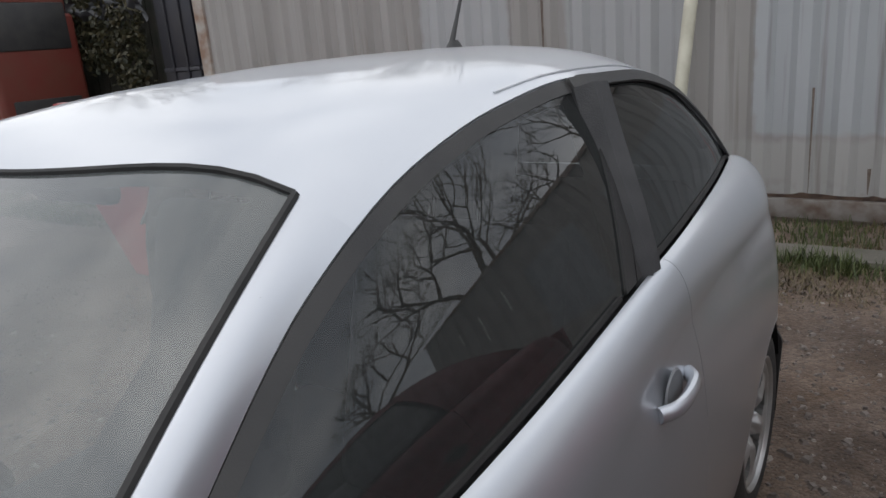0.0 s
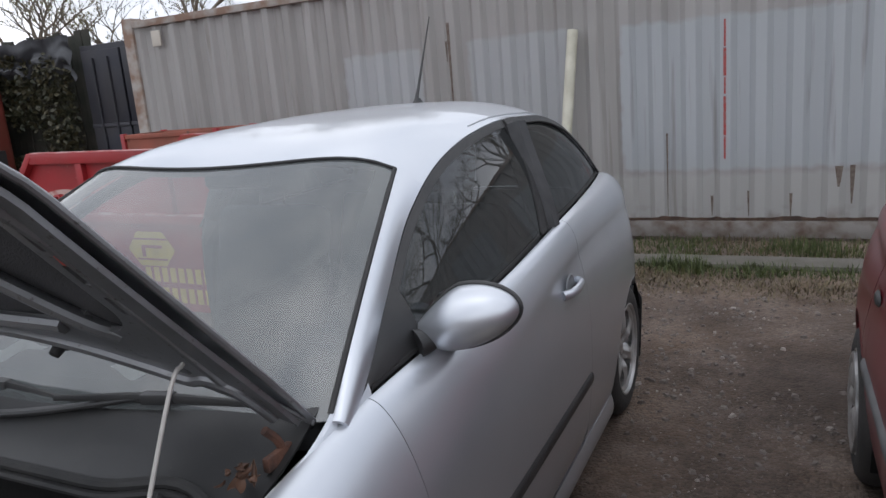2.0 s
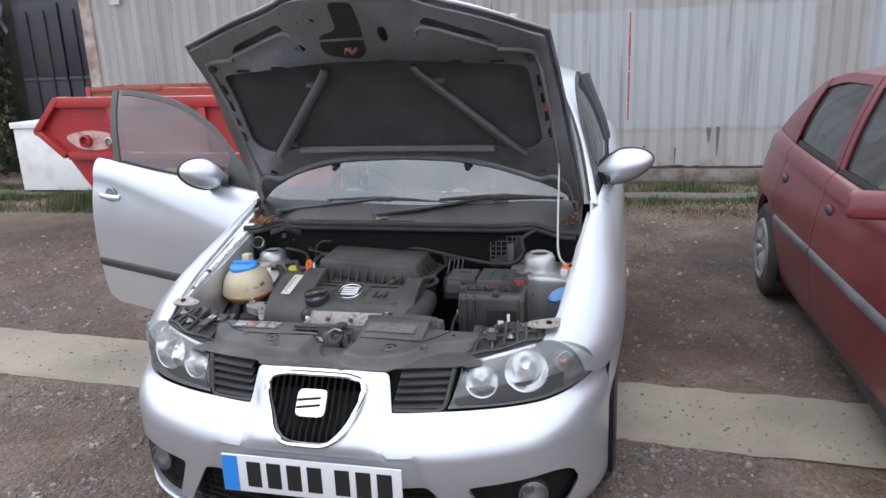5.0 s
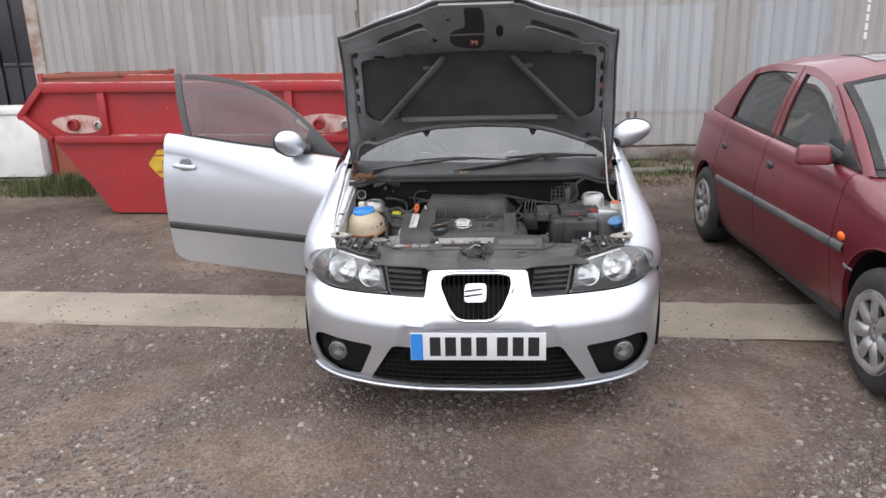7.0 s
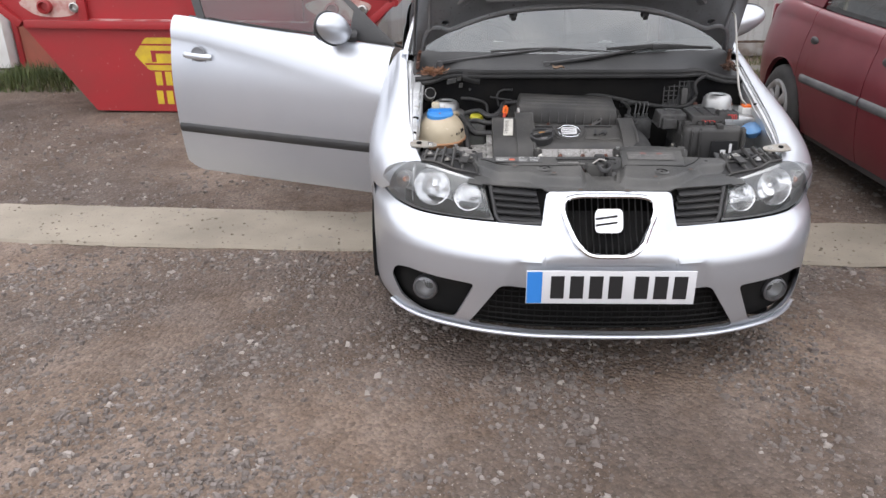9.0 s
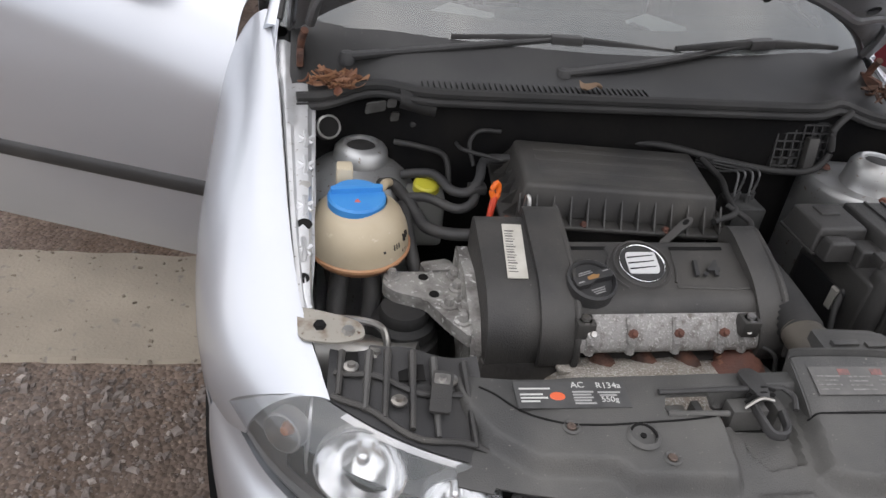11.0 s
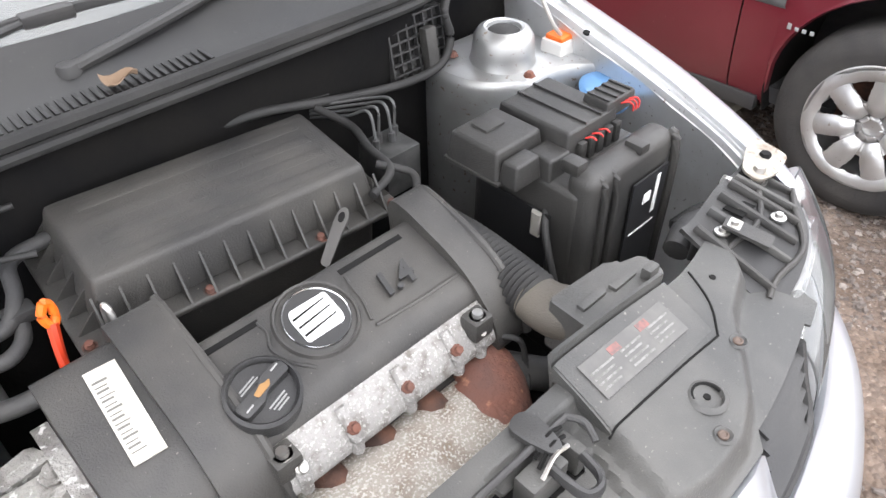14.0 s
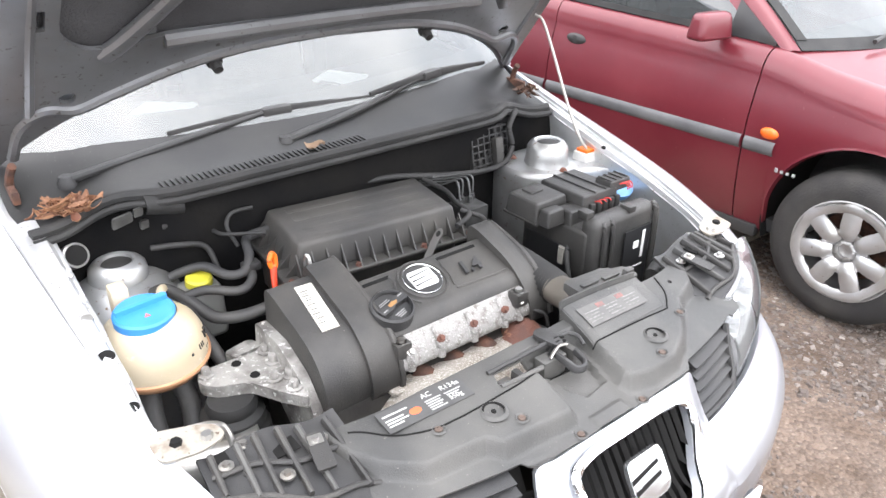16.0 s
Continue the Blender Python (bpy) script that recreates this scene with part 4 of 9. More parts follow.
for sx in (1, -1):
    bm = bmesh.new()
    surface(bm, lambda t, s: pane_pt(pillar_y(s, 1) - 0.03 + (3.425 - pillar_y(s, 1) + 0.03) * t, s, sx), lin(0, 1, 30), lin(0, 1, 10))
    part("quarter_glass", bm, GLASS_QUARTER, CAR).visible_shadow = False
    strip("quarter_frame", lambda t, w: (2.475 + 0.95 * t, 0.985 - w * min(1, 0.024 / height(2.475 + 0.95 * t))), 0, sx, CAR)
    strip("quarter_seal", lambda t, w: (2.5 + 0.92 * t, w * min(1, 0.010 / height(2.5 + 0.92 * t))), 0, sx, CAR, 0.005, RUBBER)
    strip("centre_pillar", lambda t, w: (pillar_y(t, 0) + 0.112 + (pillar_y(t, 1) - pillar_y(t, 0) - 0.112) * w, t), 0, sx, CAR, 0.004)
    # inner centre pillar and door opening
    bm = bmesh.new()
    tube(bm, [(sx * 0.74, 2.45, 0.25), (sx * 0.735, 2.44, 0.95), (sx * 0.60, 2.52, 1.36)], 0.05, 8, 5)
    part("inner_pillar", bm, INTERIOR, CAR)
    bm = bmesh.new()
    tube(bm, [Vector((sx * (rail_x(y) - 0.02), y, rail_z(y) - 0.030)) for y in lin(1.24, 3.35, 20)], 0.022, 8, 1)
    part("door_seal", bm, RUBBER, CAR)

# tail: rear face and bumper
bm = bmesh.new()
surface(bm, lambda u, z: Vector((u * (0.60 - 0.10 * max(0, z - 0.75)), 3.95 + 0.03 * math.cos(u * 1.4) * math.sin((z - 0.2) * 3.6), z)), lin(-1, 1, 21), lin(0.22, 0.94, 12))
part("rear_panel", bm, SILVER, CAR, thick=0.01)
bm = bmesh.new()
lathe(bm, [(0, 0.03), (0.012, 0.028), (0.020, 0.014), (0.026, 0)], Matrix.Translation((0, 3.0, roof_c(3.0) - 0.004)) @ Matrix.Diagonal((0.8, 1.6, 1, 1)), 16)
aerial = part("aerial", bm, PLASTIC, CAR, "black roof aerial leaning back")
bm = bmesh.new()
tube(bm, [(0, 2.985, 1.458), (0.004, 3.02, 1.535), (0.010, 3.16, 1.815)], [0.009, 0.0022], 8, 1)
part("aerial_mast", bm, PLASTIC, aerial)

# ---- front end ----
nose_y = spline([0.14, 0.17, 0.20, 0.24, 0.32, 0.42, 0.46, 0.49, 0.515, 0.535, 0.555, 0.60, 0.65, 0.70], [0.13, 0.075, 0.035, 0.010, 0.0, -0.010, -0.010, -0.002, 0.014, 0.036, 0.066, 0.096, 0.120, 0.142])
nose_x = spline([0, 0.2, 0.35, 0.5, 0.6, 0.68, 0.735, 0.772, 0.79], [0, 0.006, 0.03, 0.082, 0.138, 0.215, 0.305, 0.395, 0.465])
front_top = spline([0, 0.18, 0.196, 0.204, 0.212, 0.36, 0.5, 0.6, 0.69, 0.735, 0.79], [0.668, 0.664, 0.655, 0.61, 0.565, 0.567, 0.565, 0.564, 0.570, 0.580, 0.590])


def nose_pt(x, z):
    # the panel round the grille stands steeper than the shoulder beside it
    beak = ease(0.212, 0.150, abs(x)) * math.sin(math.pi * min(1, max(0, (z - 0.465) / 0.225)))
    dish = 0.007 * ease(0.30, 0.28, abs(x) - 0.35 * (0.46 - z)) * ease(0.474, 0.464, z) * ease(0.30, 0.33, z)
    return Vector((x, nose_y(z) + nose_x(abs(x)) - 0.030 * beak + dish, z))


bm = bmesh.new()
xs = sorted({*lin(-0.79, 0.79, 111), *(s * v for s in (1, -1) for v in (0.18, 0.19, 0.196, 0.2, 0.204, 0.208, 0.212, 0.22))})
surface(bm, lambda x, v: nose_pt(x * (1 if v > 0.10 else 0.985 + 0.015 * v / 0.10), 0.155 + (front_top(abs(x)) - 0.155) * v), xs, lin(0, 1, 46))
bumper = part("front_bumper", bm, SILVER, CAR, thick=0.012)
bumper.parent = None


def cutter(poly, y0=-0.3, y1=0.6, r=0.02):
    bm = bmesh.new()
    prism(bm, rounded(poly, r), y0, y1, XZ)
    return bm


LOWER = [(-0.445, 0.216), (-0.2, 0.204), (0.2, 0.204), (0.435, 0.216), (0.325, 0.386), (0.27, 0.382), (-0.28, 0.382), (-0.340, 0.386)]
FOG = [(0.489, 0.226), (0.593, 0.217), (0.675, 0.25), (0.712, 0.31), (0.692, 0.362), (0.644, 0.381), (0.53, 0.380), (0.421, 0.378)]
GRILLE = [(-0.150, 0.645), (-0.10, 0.656), (0.09, 0.656), (0.138, 0.645), (0.134, 0.60), (0.098, 0.535), (0.055, 0.502), (-0.07, 0.502), (-0.112, 0.535), (-0.146, 0.60)]
carve(bumper, [cutter(LOWER), cutter(FOG), cutter([(-x, z) for x, z in FOG]), cutter(GRILLE, r=0.03)])
fix(bumper, CAR)
bumper["label"] = "silver painted front bumper"
bm = bmesh.new()
tube(bm, [nose_pt(x, 0.196) + Vector((0, -0.012, -0.002)) for x in lin(-0.715, 0.715, 41)], [0.011] * 41, 8, 1, True, 0, 0.7)
part("bumper_lip", bm, SILVER, CAR, "silver lower lip of the bumper")

# near-black backing paints the openings' shade; lower mesh, vertical and horizontal slats
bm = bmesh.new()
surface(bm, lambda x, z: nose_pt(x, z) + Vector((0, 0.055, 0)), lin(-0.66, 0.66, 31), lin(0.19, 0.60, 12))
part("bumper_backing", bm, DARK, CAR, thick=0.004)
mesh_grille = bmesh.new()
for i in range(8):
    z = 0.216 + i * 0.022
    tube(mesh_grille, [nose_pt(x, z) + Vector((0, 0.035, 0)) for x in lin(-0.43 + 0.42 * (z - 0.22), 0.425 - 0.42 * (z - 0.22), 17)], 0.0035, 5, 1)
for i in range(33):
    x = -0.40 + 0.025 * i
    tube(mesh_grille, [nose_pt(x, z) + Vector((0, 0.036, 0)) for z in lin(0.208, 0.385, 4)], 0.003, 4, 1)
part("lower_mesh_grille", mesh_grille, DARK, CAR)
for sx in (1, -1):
    # fog lamp in its pocket, whose shade is a near-black sheet
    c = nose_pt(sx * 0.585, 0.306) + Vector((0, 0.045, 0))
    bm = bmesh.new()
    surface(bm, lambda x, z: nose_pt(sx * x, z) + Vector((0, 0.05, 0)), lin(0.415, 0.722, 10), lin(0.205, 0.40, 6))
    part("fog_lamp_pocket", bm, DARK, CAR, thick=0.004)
    bm = bmesh.new()
    lathe(bm, [(0.044, 0), (0.042, 0.022), (0.036, 0.024), (0.034, 0.010), (0.0, -0.012)], pose(*c, 90, 0, sx * 12), 24)
    fog = part("fog_lamp", bm, mat("dim_fog_reflector", (0.20, 0.20, 0.21), 0.3, 0.8), CAR, "round fog lamp")
    bm = bmesh.new()
    lathe(bm, [(0.037, 0.020), (0.025, 0.026), (0, 0.028)], pose(*c, 90, 0, sx * 12), 24)
    part("fog_lens", bm, LENS, fog).visible_shadow = False
    # horizontal slats beside the central grille
    for i in range(5):
        z = 0.574 + 0.0185 * i
        bm = bmesh.new()
        surface(bm, lambda x, w: Vector((sx * x, nose_y(z) + nose_x(x) + 0.006 + 0.032 * w, z + 0.011 * w + 0.03 * (x - 0.22) * (z - 0.564) / 0.08)), lin(0.209 + 0.004 * i, 0.350 + 0.005 * i, 8), lin(0, 1, 3))
        part("grille_slat", bm, PLASTIC, CAR, thick=0.006)
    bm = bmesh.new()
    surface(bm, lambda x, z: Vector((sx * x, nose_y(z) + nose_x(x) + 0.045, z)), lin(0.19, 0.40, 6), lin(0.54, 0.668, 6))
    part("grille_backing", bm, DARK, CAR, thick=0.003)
    bm = bmesh.new()
    tube(bm, [Vector((sx * x, nose_y(z) + nose_x(x) + 0.010, z)) for x, z in ((0.212, 0.567), (0.28, 0.566), (0.345, 0.570), (0.362, 0.62), (0.372, 0.667))], 0.007, 6, 4)
    part("grille_edge", bm, PLASTIC, CAR)
bm = bmesh.new()
ring = [nose_pt(x, z) + Vector((0, -0.011, 0.003)) for x, z in rounded(GRILLE, 0.03)]
tube(bm, [*ring, ring[0]], 0.008, 8, 1, False)
part("grille_surround", bm, CHROME, CAR, "chrome shield-shaped grille surround")
for i in range(14):
    x = -0.132 + 0.0194 * i
    low = 0.504 + max(0, (abs(x + 0.006) - 0.06)) * 1.1
    bm = bmesh.new()
    surface(bm, lambda z, w: nose_pt(x + 0.004 * (w - 0.5), z) + Vector((0, 0.008 + 0.03 * abs(w - 0.5), 0)), lin(low, 0.654, 8), lin(0, 1, 3))
    part("grille_bar", bm, PLASTIC, CAR, thick=0.003)
bm = bmesh.new()
prism(bm, rounded([(-0.043, -0.038), (0.037, -0.038), (0.043, -0.02), (0.043, 0.038), (-0.037, 0.038), (-0.043, 0.02)], 0.012), 0, 0.010, pose(-0.008, 0.058, 0.590, 57, 0, 0), 0.003)
emblem = part("nose_emblem", bm, mat("dull_chrome", (0.62, 0.63, 0.64), 0.22, 0.9), CAR, "plain chrome emblem")
for k in range(2):
    bm = bmesh.new()
    prism(bm, [(-0.041, -0.006 + 0.02 * k - 0.012), (0.026, 0.004 + 0.02 * k - 0.012), (0.026, 0.010 + 0.02 * k - 0.012), (-0.041, 0.001 + 0.02 * k - 0.012)], 0.008, 0.0114, pose(-0.008, 0.058, 0.590, 57, 0, 0))
    part("emblem_groove", bm, DARK, emblem)

# number plate: white with a blue band and plain bars for its characters
PLATE_WHITE = mat("plate_white", (0.60, 0.60, 0.61), 0.35, 0, coat=0.3)
PLATE_BLUE = mat("plate_blue", (0.03, 0.20, 0.58), 0.3)
INK = mat("black_ink", (0.015, 0.015, 0.016), 0.4)
bm = bmesh.new()
box(bm, -0.262, 0.262, -0.022, -0.015, 0.3435, 0.4565, 0.002)
plate = part("number_plate", bm, PLATE_WHITE, CAR, "white number plate with a blue band")
bm = bmesh.new()
box(bm, -0.260, -0.213, -0.0232, -0.0215, 0.346, 0.454)
part("plate_band", bm, PLATE_BLUE, plate)
for x in (-0.165, -0.105, -0.045, 0.015, 0.095, 0.155, 0.215):
    bm = bmesh.new()
    box(bm, x - 0.021, x + 0.021, -0.0236, -0.0215, 0.362, 0.440, 0.0005, 1)
    part("plate_bar", bm, INK, plate)

# headlamps
def lamp_pt(u, v, sx, back=0.0):
    x = 0.362 + 0.383 * u
    low = nose_pt(x, front_top(x) + 0.004) + Vector((0, 0.006, 0))
    d, c = Vector((0.388, 0.208, 0.668)), Vector((0.618, 0.318, 0.708))
    p = low * (1 - v) + (d * (1 - u) + c * u) * v
    nrm = Vector((0.42, -0.78, 0.46))
    p += nrm * (0.034 * math.sin(math.pi * min(max(u, 0), 1)) * v + 0.022 * math.sin(math.pi * v) - back)
    p += Vector((0.030, -0.006, 0.022)) * math.sin(math.pi * v) * u**4
    return Vector((sx * p.x, p.y, p.z))


HOUSING = mat("headlamp_housing", (0.46, 0.46, 0.465), 0.45, 0.3, (0.37, 0.37, 0.375), 10)
BROW = mat("pale_grey_lamp_brow", (0.56, 0.56, 0.57), 0.32, 0.5, (0.48, 0.48, 0.485), 14)
for sx in (1, -1):
    bm = bmesh.new()
    surface(bm, lambda u, v: lamp_pt(u, v, sx, 0.15 * math.sin(math.pi * u) ** 0.5 * math.sin(math.pi * v) ** 0.5 + 0.004), lin(0, 1, 20), lin(0, 1, 14))
    lamp = part("headlamp", bm, HOUSING, CAR, "clear-lens headlamp with two chrome reflectors")
    bm = bmesh.new()
    surface(bm, lambda u, v: lamp_pt(u, v, sx), lin(0, 1, 20), lin(0, 1, 14))
    part("headlamp_lens", bm, LENS, lamp).visible_shadow = False
    bm = bmesh.new()
    surface(bm, lambda u, v: lamp_pt(u, v, sx, 0.006), lin(0.03, 0.80, 24), lin(0.93, 0.985, 4))
    part("lamp_brow", bm, BROW, lamp, thick=0.004)
    for c, r, name in (((0.562, 0.246, 0.641), 0.059, "main_reflector"), ((0.443, 0.196, 0.622), 0.043, "dipped_reflector")):
        c = Vector((sx * c[0], c[1], c[2]))
        bm = bmesh.new()
        lathe(bm, [(r + 0.004, -0.012), (r + 0.003, 0.005), (r, 0.004), (r * 0.92, -0.014), (r * 0.74, -0.034), (r * 0.45, -0.048), (r * 0.20, -0.053), (r * 0.16, -0.020), (0, -0.014)], look(c, c + Vector((sx * 0.22, -1, 0.24)), 0) @ pose(0, 0, 0, 180, 0, 0), 36)
        part(name, bm, REFLECTOR, lamp)
    c = lamp_pt(0.87, 0.45, sx, 0.03)
    bm = bmesh.new()
    ts = look(c, c + Vector((sx * 0.7, -1, 0.2)), 0) @ pose(0, 0, 0, 180, 0, 0)
    lathe(bm, [(0.031, -0.02), (0.031, 0.004), (0.028, 0.005), (0.025, -0.008), (0.012, -0.022), (0, -0.024)], ts, 24)
    signal = part("turn_signal", bm, mat("grey_signal_bowl", (0.34, 0.33, 0.325), 0.3, 0.6), lamp)
    bm = bmesh.new()
    lathe(bm, [(0, 0.002), (0.007, -0.001), (0.011, -0.010), (0.008, -0.022)], ts, 14)
    part("amber_bulb", bm, mat("amber_glass", (0.42, 0.17, 0.08), 0.25, 0.2), signal)

# ---- wheels ----
def build_wheel(name, parent, c, side, spokes, radius, rim_r, width, alloy, hole=0.5):
    """A tyred wheel at c whose outer face looks to side (+1: +x)."""
    m = Matrix.Translation(c) @ pose(0, 0, 0, 0, 90 * side, 0)
    h = width / 2
    bm = bmesh.new()
    lathe(bm, [(rim_r, -h), (rim_r + 0.03, -h - 0.006), (radius - 0.03, -h + 0.002), (radius - 0.006, -h + 0.02), (radius, -h + 0.04), (radius, h - 0.04), (radius - 0.006, h - 0.02), (radius - 0.03, h - 0.002), (rim_r + 0.03, h + 0.006), (rim_r, h)], m, 48)
    wheel = part(name, bm, TYRE, parent)
    bm = bmesh.new()
    lathe(bm, [(rim_r + 0.004, -h), (rim_r + 0.004, h - 0.002), (rim_r - 0.004, h + 0.002), (rim_r - 0.012, h - 0.004), (rim_r - 0.02, h - 0.03), (rim_r - 0.03, -h)], m, 48)
    part("rim", bm, alloy, wheel)
    bm = bmesh.new()
    n = 38 * spokes
    rr = rim_r - 0.014

    def solid(r, a):
        d = abs((a * spokes / (2 * math.pi)) % 1 - 0.5) * 2
        f = (r / rr - 0.43) / 0.47
        return not (0 < f < 1 and abs(2 * f - 1) ** 2.8 + (d / (hole * (0.62 + 0.52 * f))) ** 2.8 < 1)

    def relief(r, a):
        # crowned spokes between a sunk hub and a raised outer lip
        d = abs((a * spokes / (2 * math.pi)) % 1 - 0.5) * 2
        k = r / rr
        return h - 0.020 - 0.020 * ease(0.46, 0.24, k) + 0.013 * ease(0.30, 1.0, d) * math.sin(math.pi * min(1, k)) ** 0.7 - 0.010 * ease(0.35, 0.0, d) * ease(0.55, 0.42, k) + 0.010 * ease(0.86, 0.97, k)
    rl = [0.028] + lin(0.05, rr, 46)
    g = {}
    for i, r in enumerate(rl):
        for k in range(n):
            a = 2 * math.pi * k / n
            g[i, k] = bm.verts.new(m @ Vector((r * math.cos(a), r * math.sin(a), relief(r, a))))
    for i in range(len(rl) - 1):
        for k in range(n):
            rm, am = (rl[i] + rl[i + 1]) / 2, 2 * math.pi * (k + 0.5) / n
            if solid(rm, am):
                bm.faces.new([g[i, k], g[i + 1, k], g[i + 1, (k + 1) % n], g[i, (k + 1) % n]])
    bmesh.ops.delete(bm, geom=[v for v in bm.verts if not v.link_faces], context="VERTS")
    part("spokes", bm, alloy, wheel, thick=0.022)
    bm = bmesh.new()
    lathe(bm, [(0, h - 0.026), (0.026, h - 0.027), (0.031, h - 0.032), (0.031, h - 0.06)], m, 24)
    part("hub_cap", bm, alloy, wheel)
    for k in range(4):
        a = 2 * math.pi * (k + 0.5) / 4
        bm = bmesh.new()
        lathe(bm, [(0, 0.004), (0.010, 0.004), (0.0125, 0.0075), (0.014, 0.006), (0.014, -0.01)], m @ Matrix.Translation((0.054 * math.cos(a), 0.054 * math.sin(a), h - 0.044)), 12)
        part("wheel_bolt", bm, DARK, wheel)
    bm = bmesh.new()
    lathe(bm, [(0, h - 0.09), (0.13, h - 0.09), (0.13, h - 0.11), (0, h - 0.11)], m, 28)
    part("brake_disc", bm, OLD_RUST, wheel)
    return wheel


for sx in (1, -1):
    for y in (FRONT_AXLE, REAR_AXLE):
        build_wheel("wheel", CAR, Vector((sx * 0.715, y, 0.297)), sx, 6, 0.297, 0.205, 0.19, ALLOY, 0.66)

# ---- cabin ----
bm = bmesh.new()
surface(bm, lambda u, v: Vector((u * 0.66, 1.08 + 0.10 * u * u + 0.50 * v, 0.905 + 0.03 * math.sin(math.pi * v) - 0.10 * max(0, v - 0.7) / 0.3)), lin(-1, 1, 15), lin(0, 1, 10))
part("dashboard", bm, INTERIOR, CAR, "dark grey dashboard top", thick=0.05)
bm = bmesh.new()
box(bm, -0.66, 0.66, 1.50, 1.58, 0.45, 0.86, 0.02)
part("dashboard_front", bm, INTERIOR, CAR)
bm = bmesh.new()
box(bm, -0.74, 0.74, 1.15, 3.9, 0.20, 0.26)
part("cabin_floor", bm, INTERIOR, CAR)
bm = bmesh.new()
surface(bm, lambda v, u: roof_pt(screen_top(u) + 0.03 + (3.40 - screen_top(u)) * v, u * 0.96) - Vector((0, 0, 0.02)), lin(0, 1, 20), lin(-1, 1, 15))
part("headlining", bm, mat("pale_headlining", (0.42, 0.42, 0.41), 0.95, 0, (0.36, 0.36, 0.35), 30), CAR)
for sx in (1, -1):
    x = sx * 0.36
    bm = bmesh.new()
    box(bm, x - 0.24, x + 0.24, 1.75, 2.30, 0.38, 0.55, 0.06, 4)
    seat = part("front_seat", bm, FABRIC, CAR, "charcoal fabric front seat")
    bm = bmesh.new()
    box(bm, x - 0.24, x + 0.24, -0.07, 0.07, 0.0, 0.62, 0.06, 4, pose(0, 2.24, 0.52, -16, 0, 0))
    part("backrest", bm, FABRIC, seat)
    bm = bmesh.new()
    box(bm, x - 0.13, x + 0.13, -0.045, 0.045, 0.66, 0.84, 0.04, 4, pose(0, 2.24, 0.52, -14, 0, 0))
    part("headrest", bm, FABRIC, seat)
    for d in (-0.06, 0.06):
        bm = bmesh.new()
        tube(bm, [(x + d, 2.385, 1.08), (x + d, 2.41, 1.19)], 0.006, 6, 1)
        part("headrest_post", bm, CHROME, seat)
bm = bmesh.new()
box(bm, -0.60, 0.60, -0.07, 0.07, 0, 0.55, 0.05, 3, pose(0, 3.12, 0.50, -18, 0, 0))
part("rear_seat", bm, FABRIC, CAR)
bm = bmesh.new()
steer = pose(-0.36, 1.63, 0.86, -64, 0, 0) @ pose(0, 0, 0, 0, 0, 0)
tube(bm, [steer @ Vector((0.178 * math.cos(a), 0.178 * math.sin(a), 0)) for a in lin(0, 2 * math.pi, 40)], 0.016, 8, 1, False)
wheel_s = part("steering_wheel", bm, PLASTIC, CAR)
bm = bmesh.new()
lathe(bm, [(0, 0.03), (0.06, 0.025), (0.075, 0), (0.07, -0.03), (0, -0.03)], steer, 24)
for a in (0, math.pi, -math.pi / 2):
    tube(bm, [steer @ Vector((0.05 * math.cos(a), 0.05 * math.sin(a), 0)), steer @ Vector((0.175 * math.cos(a), 0.175 * math.sin(a), 0))], 0.016, 8, 1)
part("steering_hub", bm, PLASTIC, wheel_s)
bm = bmesh.new()
box(bm, -0.12, 0.12, 1.80, 1.83, 1.27, 1.335, 0.02, 3)
part("rear_view_mirror", bm, PLASTIC, CAR)
PAPER = mat("white_paper", (0.75, 0.75, 0.74), 0.9)
for x, r in ((-0.30, 12), (0.17, -8)):
    bm = bmesh.new()
    surface(bm, lambda u, v: pose(x, 1.25, 0.955, 0, 0, r) @ Vector((u * 0.06, v * 0.05, 0.012 * math.sin(3 * u + 2 * v))), lin(-1, 1, 6), lin(-1, 1, 6))
    tagged(part("paper_note", bm, PAPER, None, "", thick=0.001), "creased white paper note lying on the dashboard", "paper")
# underbody closes the view below the engine
bm = bmesh.new()
box(bm, -0.62, 0.62, 0.25, 3.8, 0.16, 0.19)
part("underbody", bm, DARK, CAR)


# ---- open hood ----
HOOD_D, HOOD_N = Vector((0, -0.603, 0.797)), Vector((0, -0.797, -0.603))


def hood_pt(x, v, w=0.0):
    """A point of the raised hood: x across, v from the hinge line to its nose, w out of its underside."""
    k = hood_dish(v)
    return Vector((x, 1.06, 0.93)) + HOOD_D * (v + 0.86 * k) + HOOD_N * (w + k)


def hood_dish(v):
    """How far the hood's crown sets its rear part back behind the plane of its nose."""
    k = min(1, max(0, (0.80 - v) / 0.20))
    return -0.052 * k * k * (3 - 2 * k) - 0.018 * min(1, max(0, (0.6 - v) / 0.5))


HOOD_M = Matrix(((1, 0, 0, 0), (0, HOOD_D.y, HOOD_N.y, 1.06), (0, HOOD_D.z, HOOD_N.z, 0.93), (0, 0, 0, 1)))
def hood_at(v):
    return HOOD_M @ Matrix.Translation((0, 0.86 * hood_dish(v), hood_dish(v)))


hood_rear = spline([0, 0.2, 0.3, 0.42, 0.52, 0.6, 0.65, 0.68], [0.255, 0.243, 0.222, 0.183, 0.132, 0.075, 0.025, -0.01])
hood_front = spline([0, 0.17, 0.19, 0.23, 0.4, 0.6, 0.68], [0.955, 0.952, 0.945, 0.925, 0.865, 0.785, 0.76])


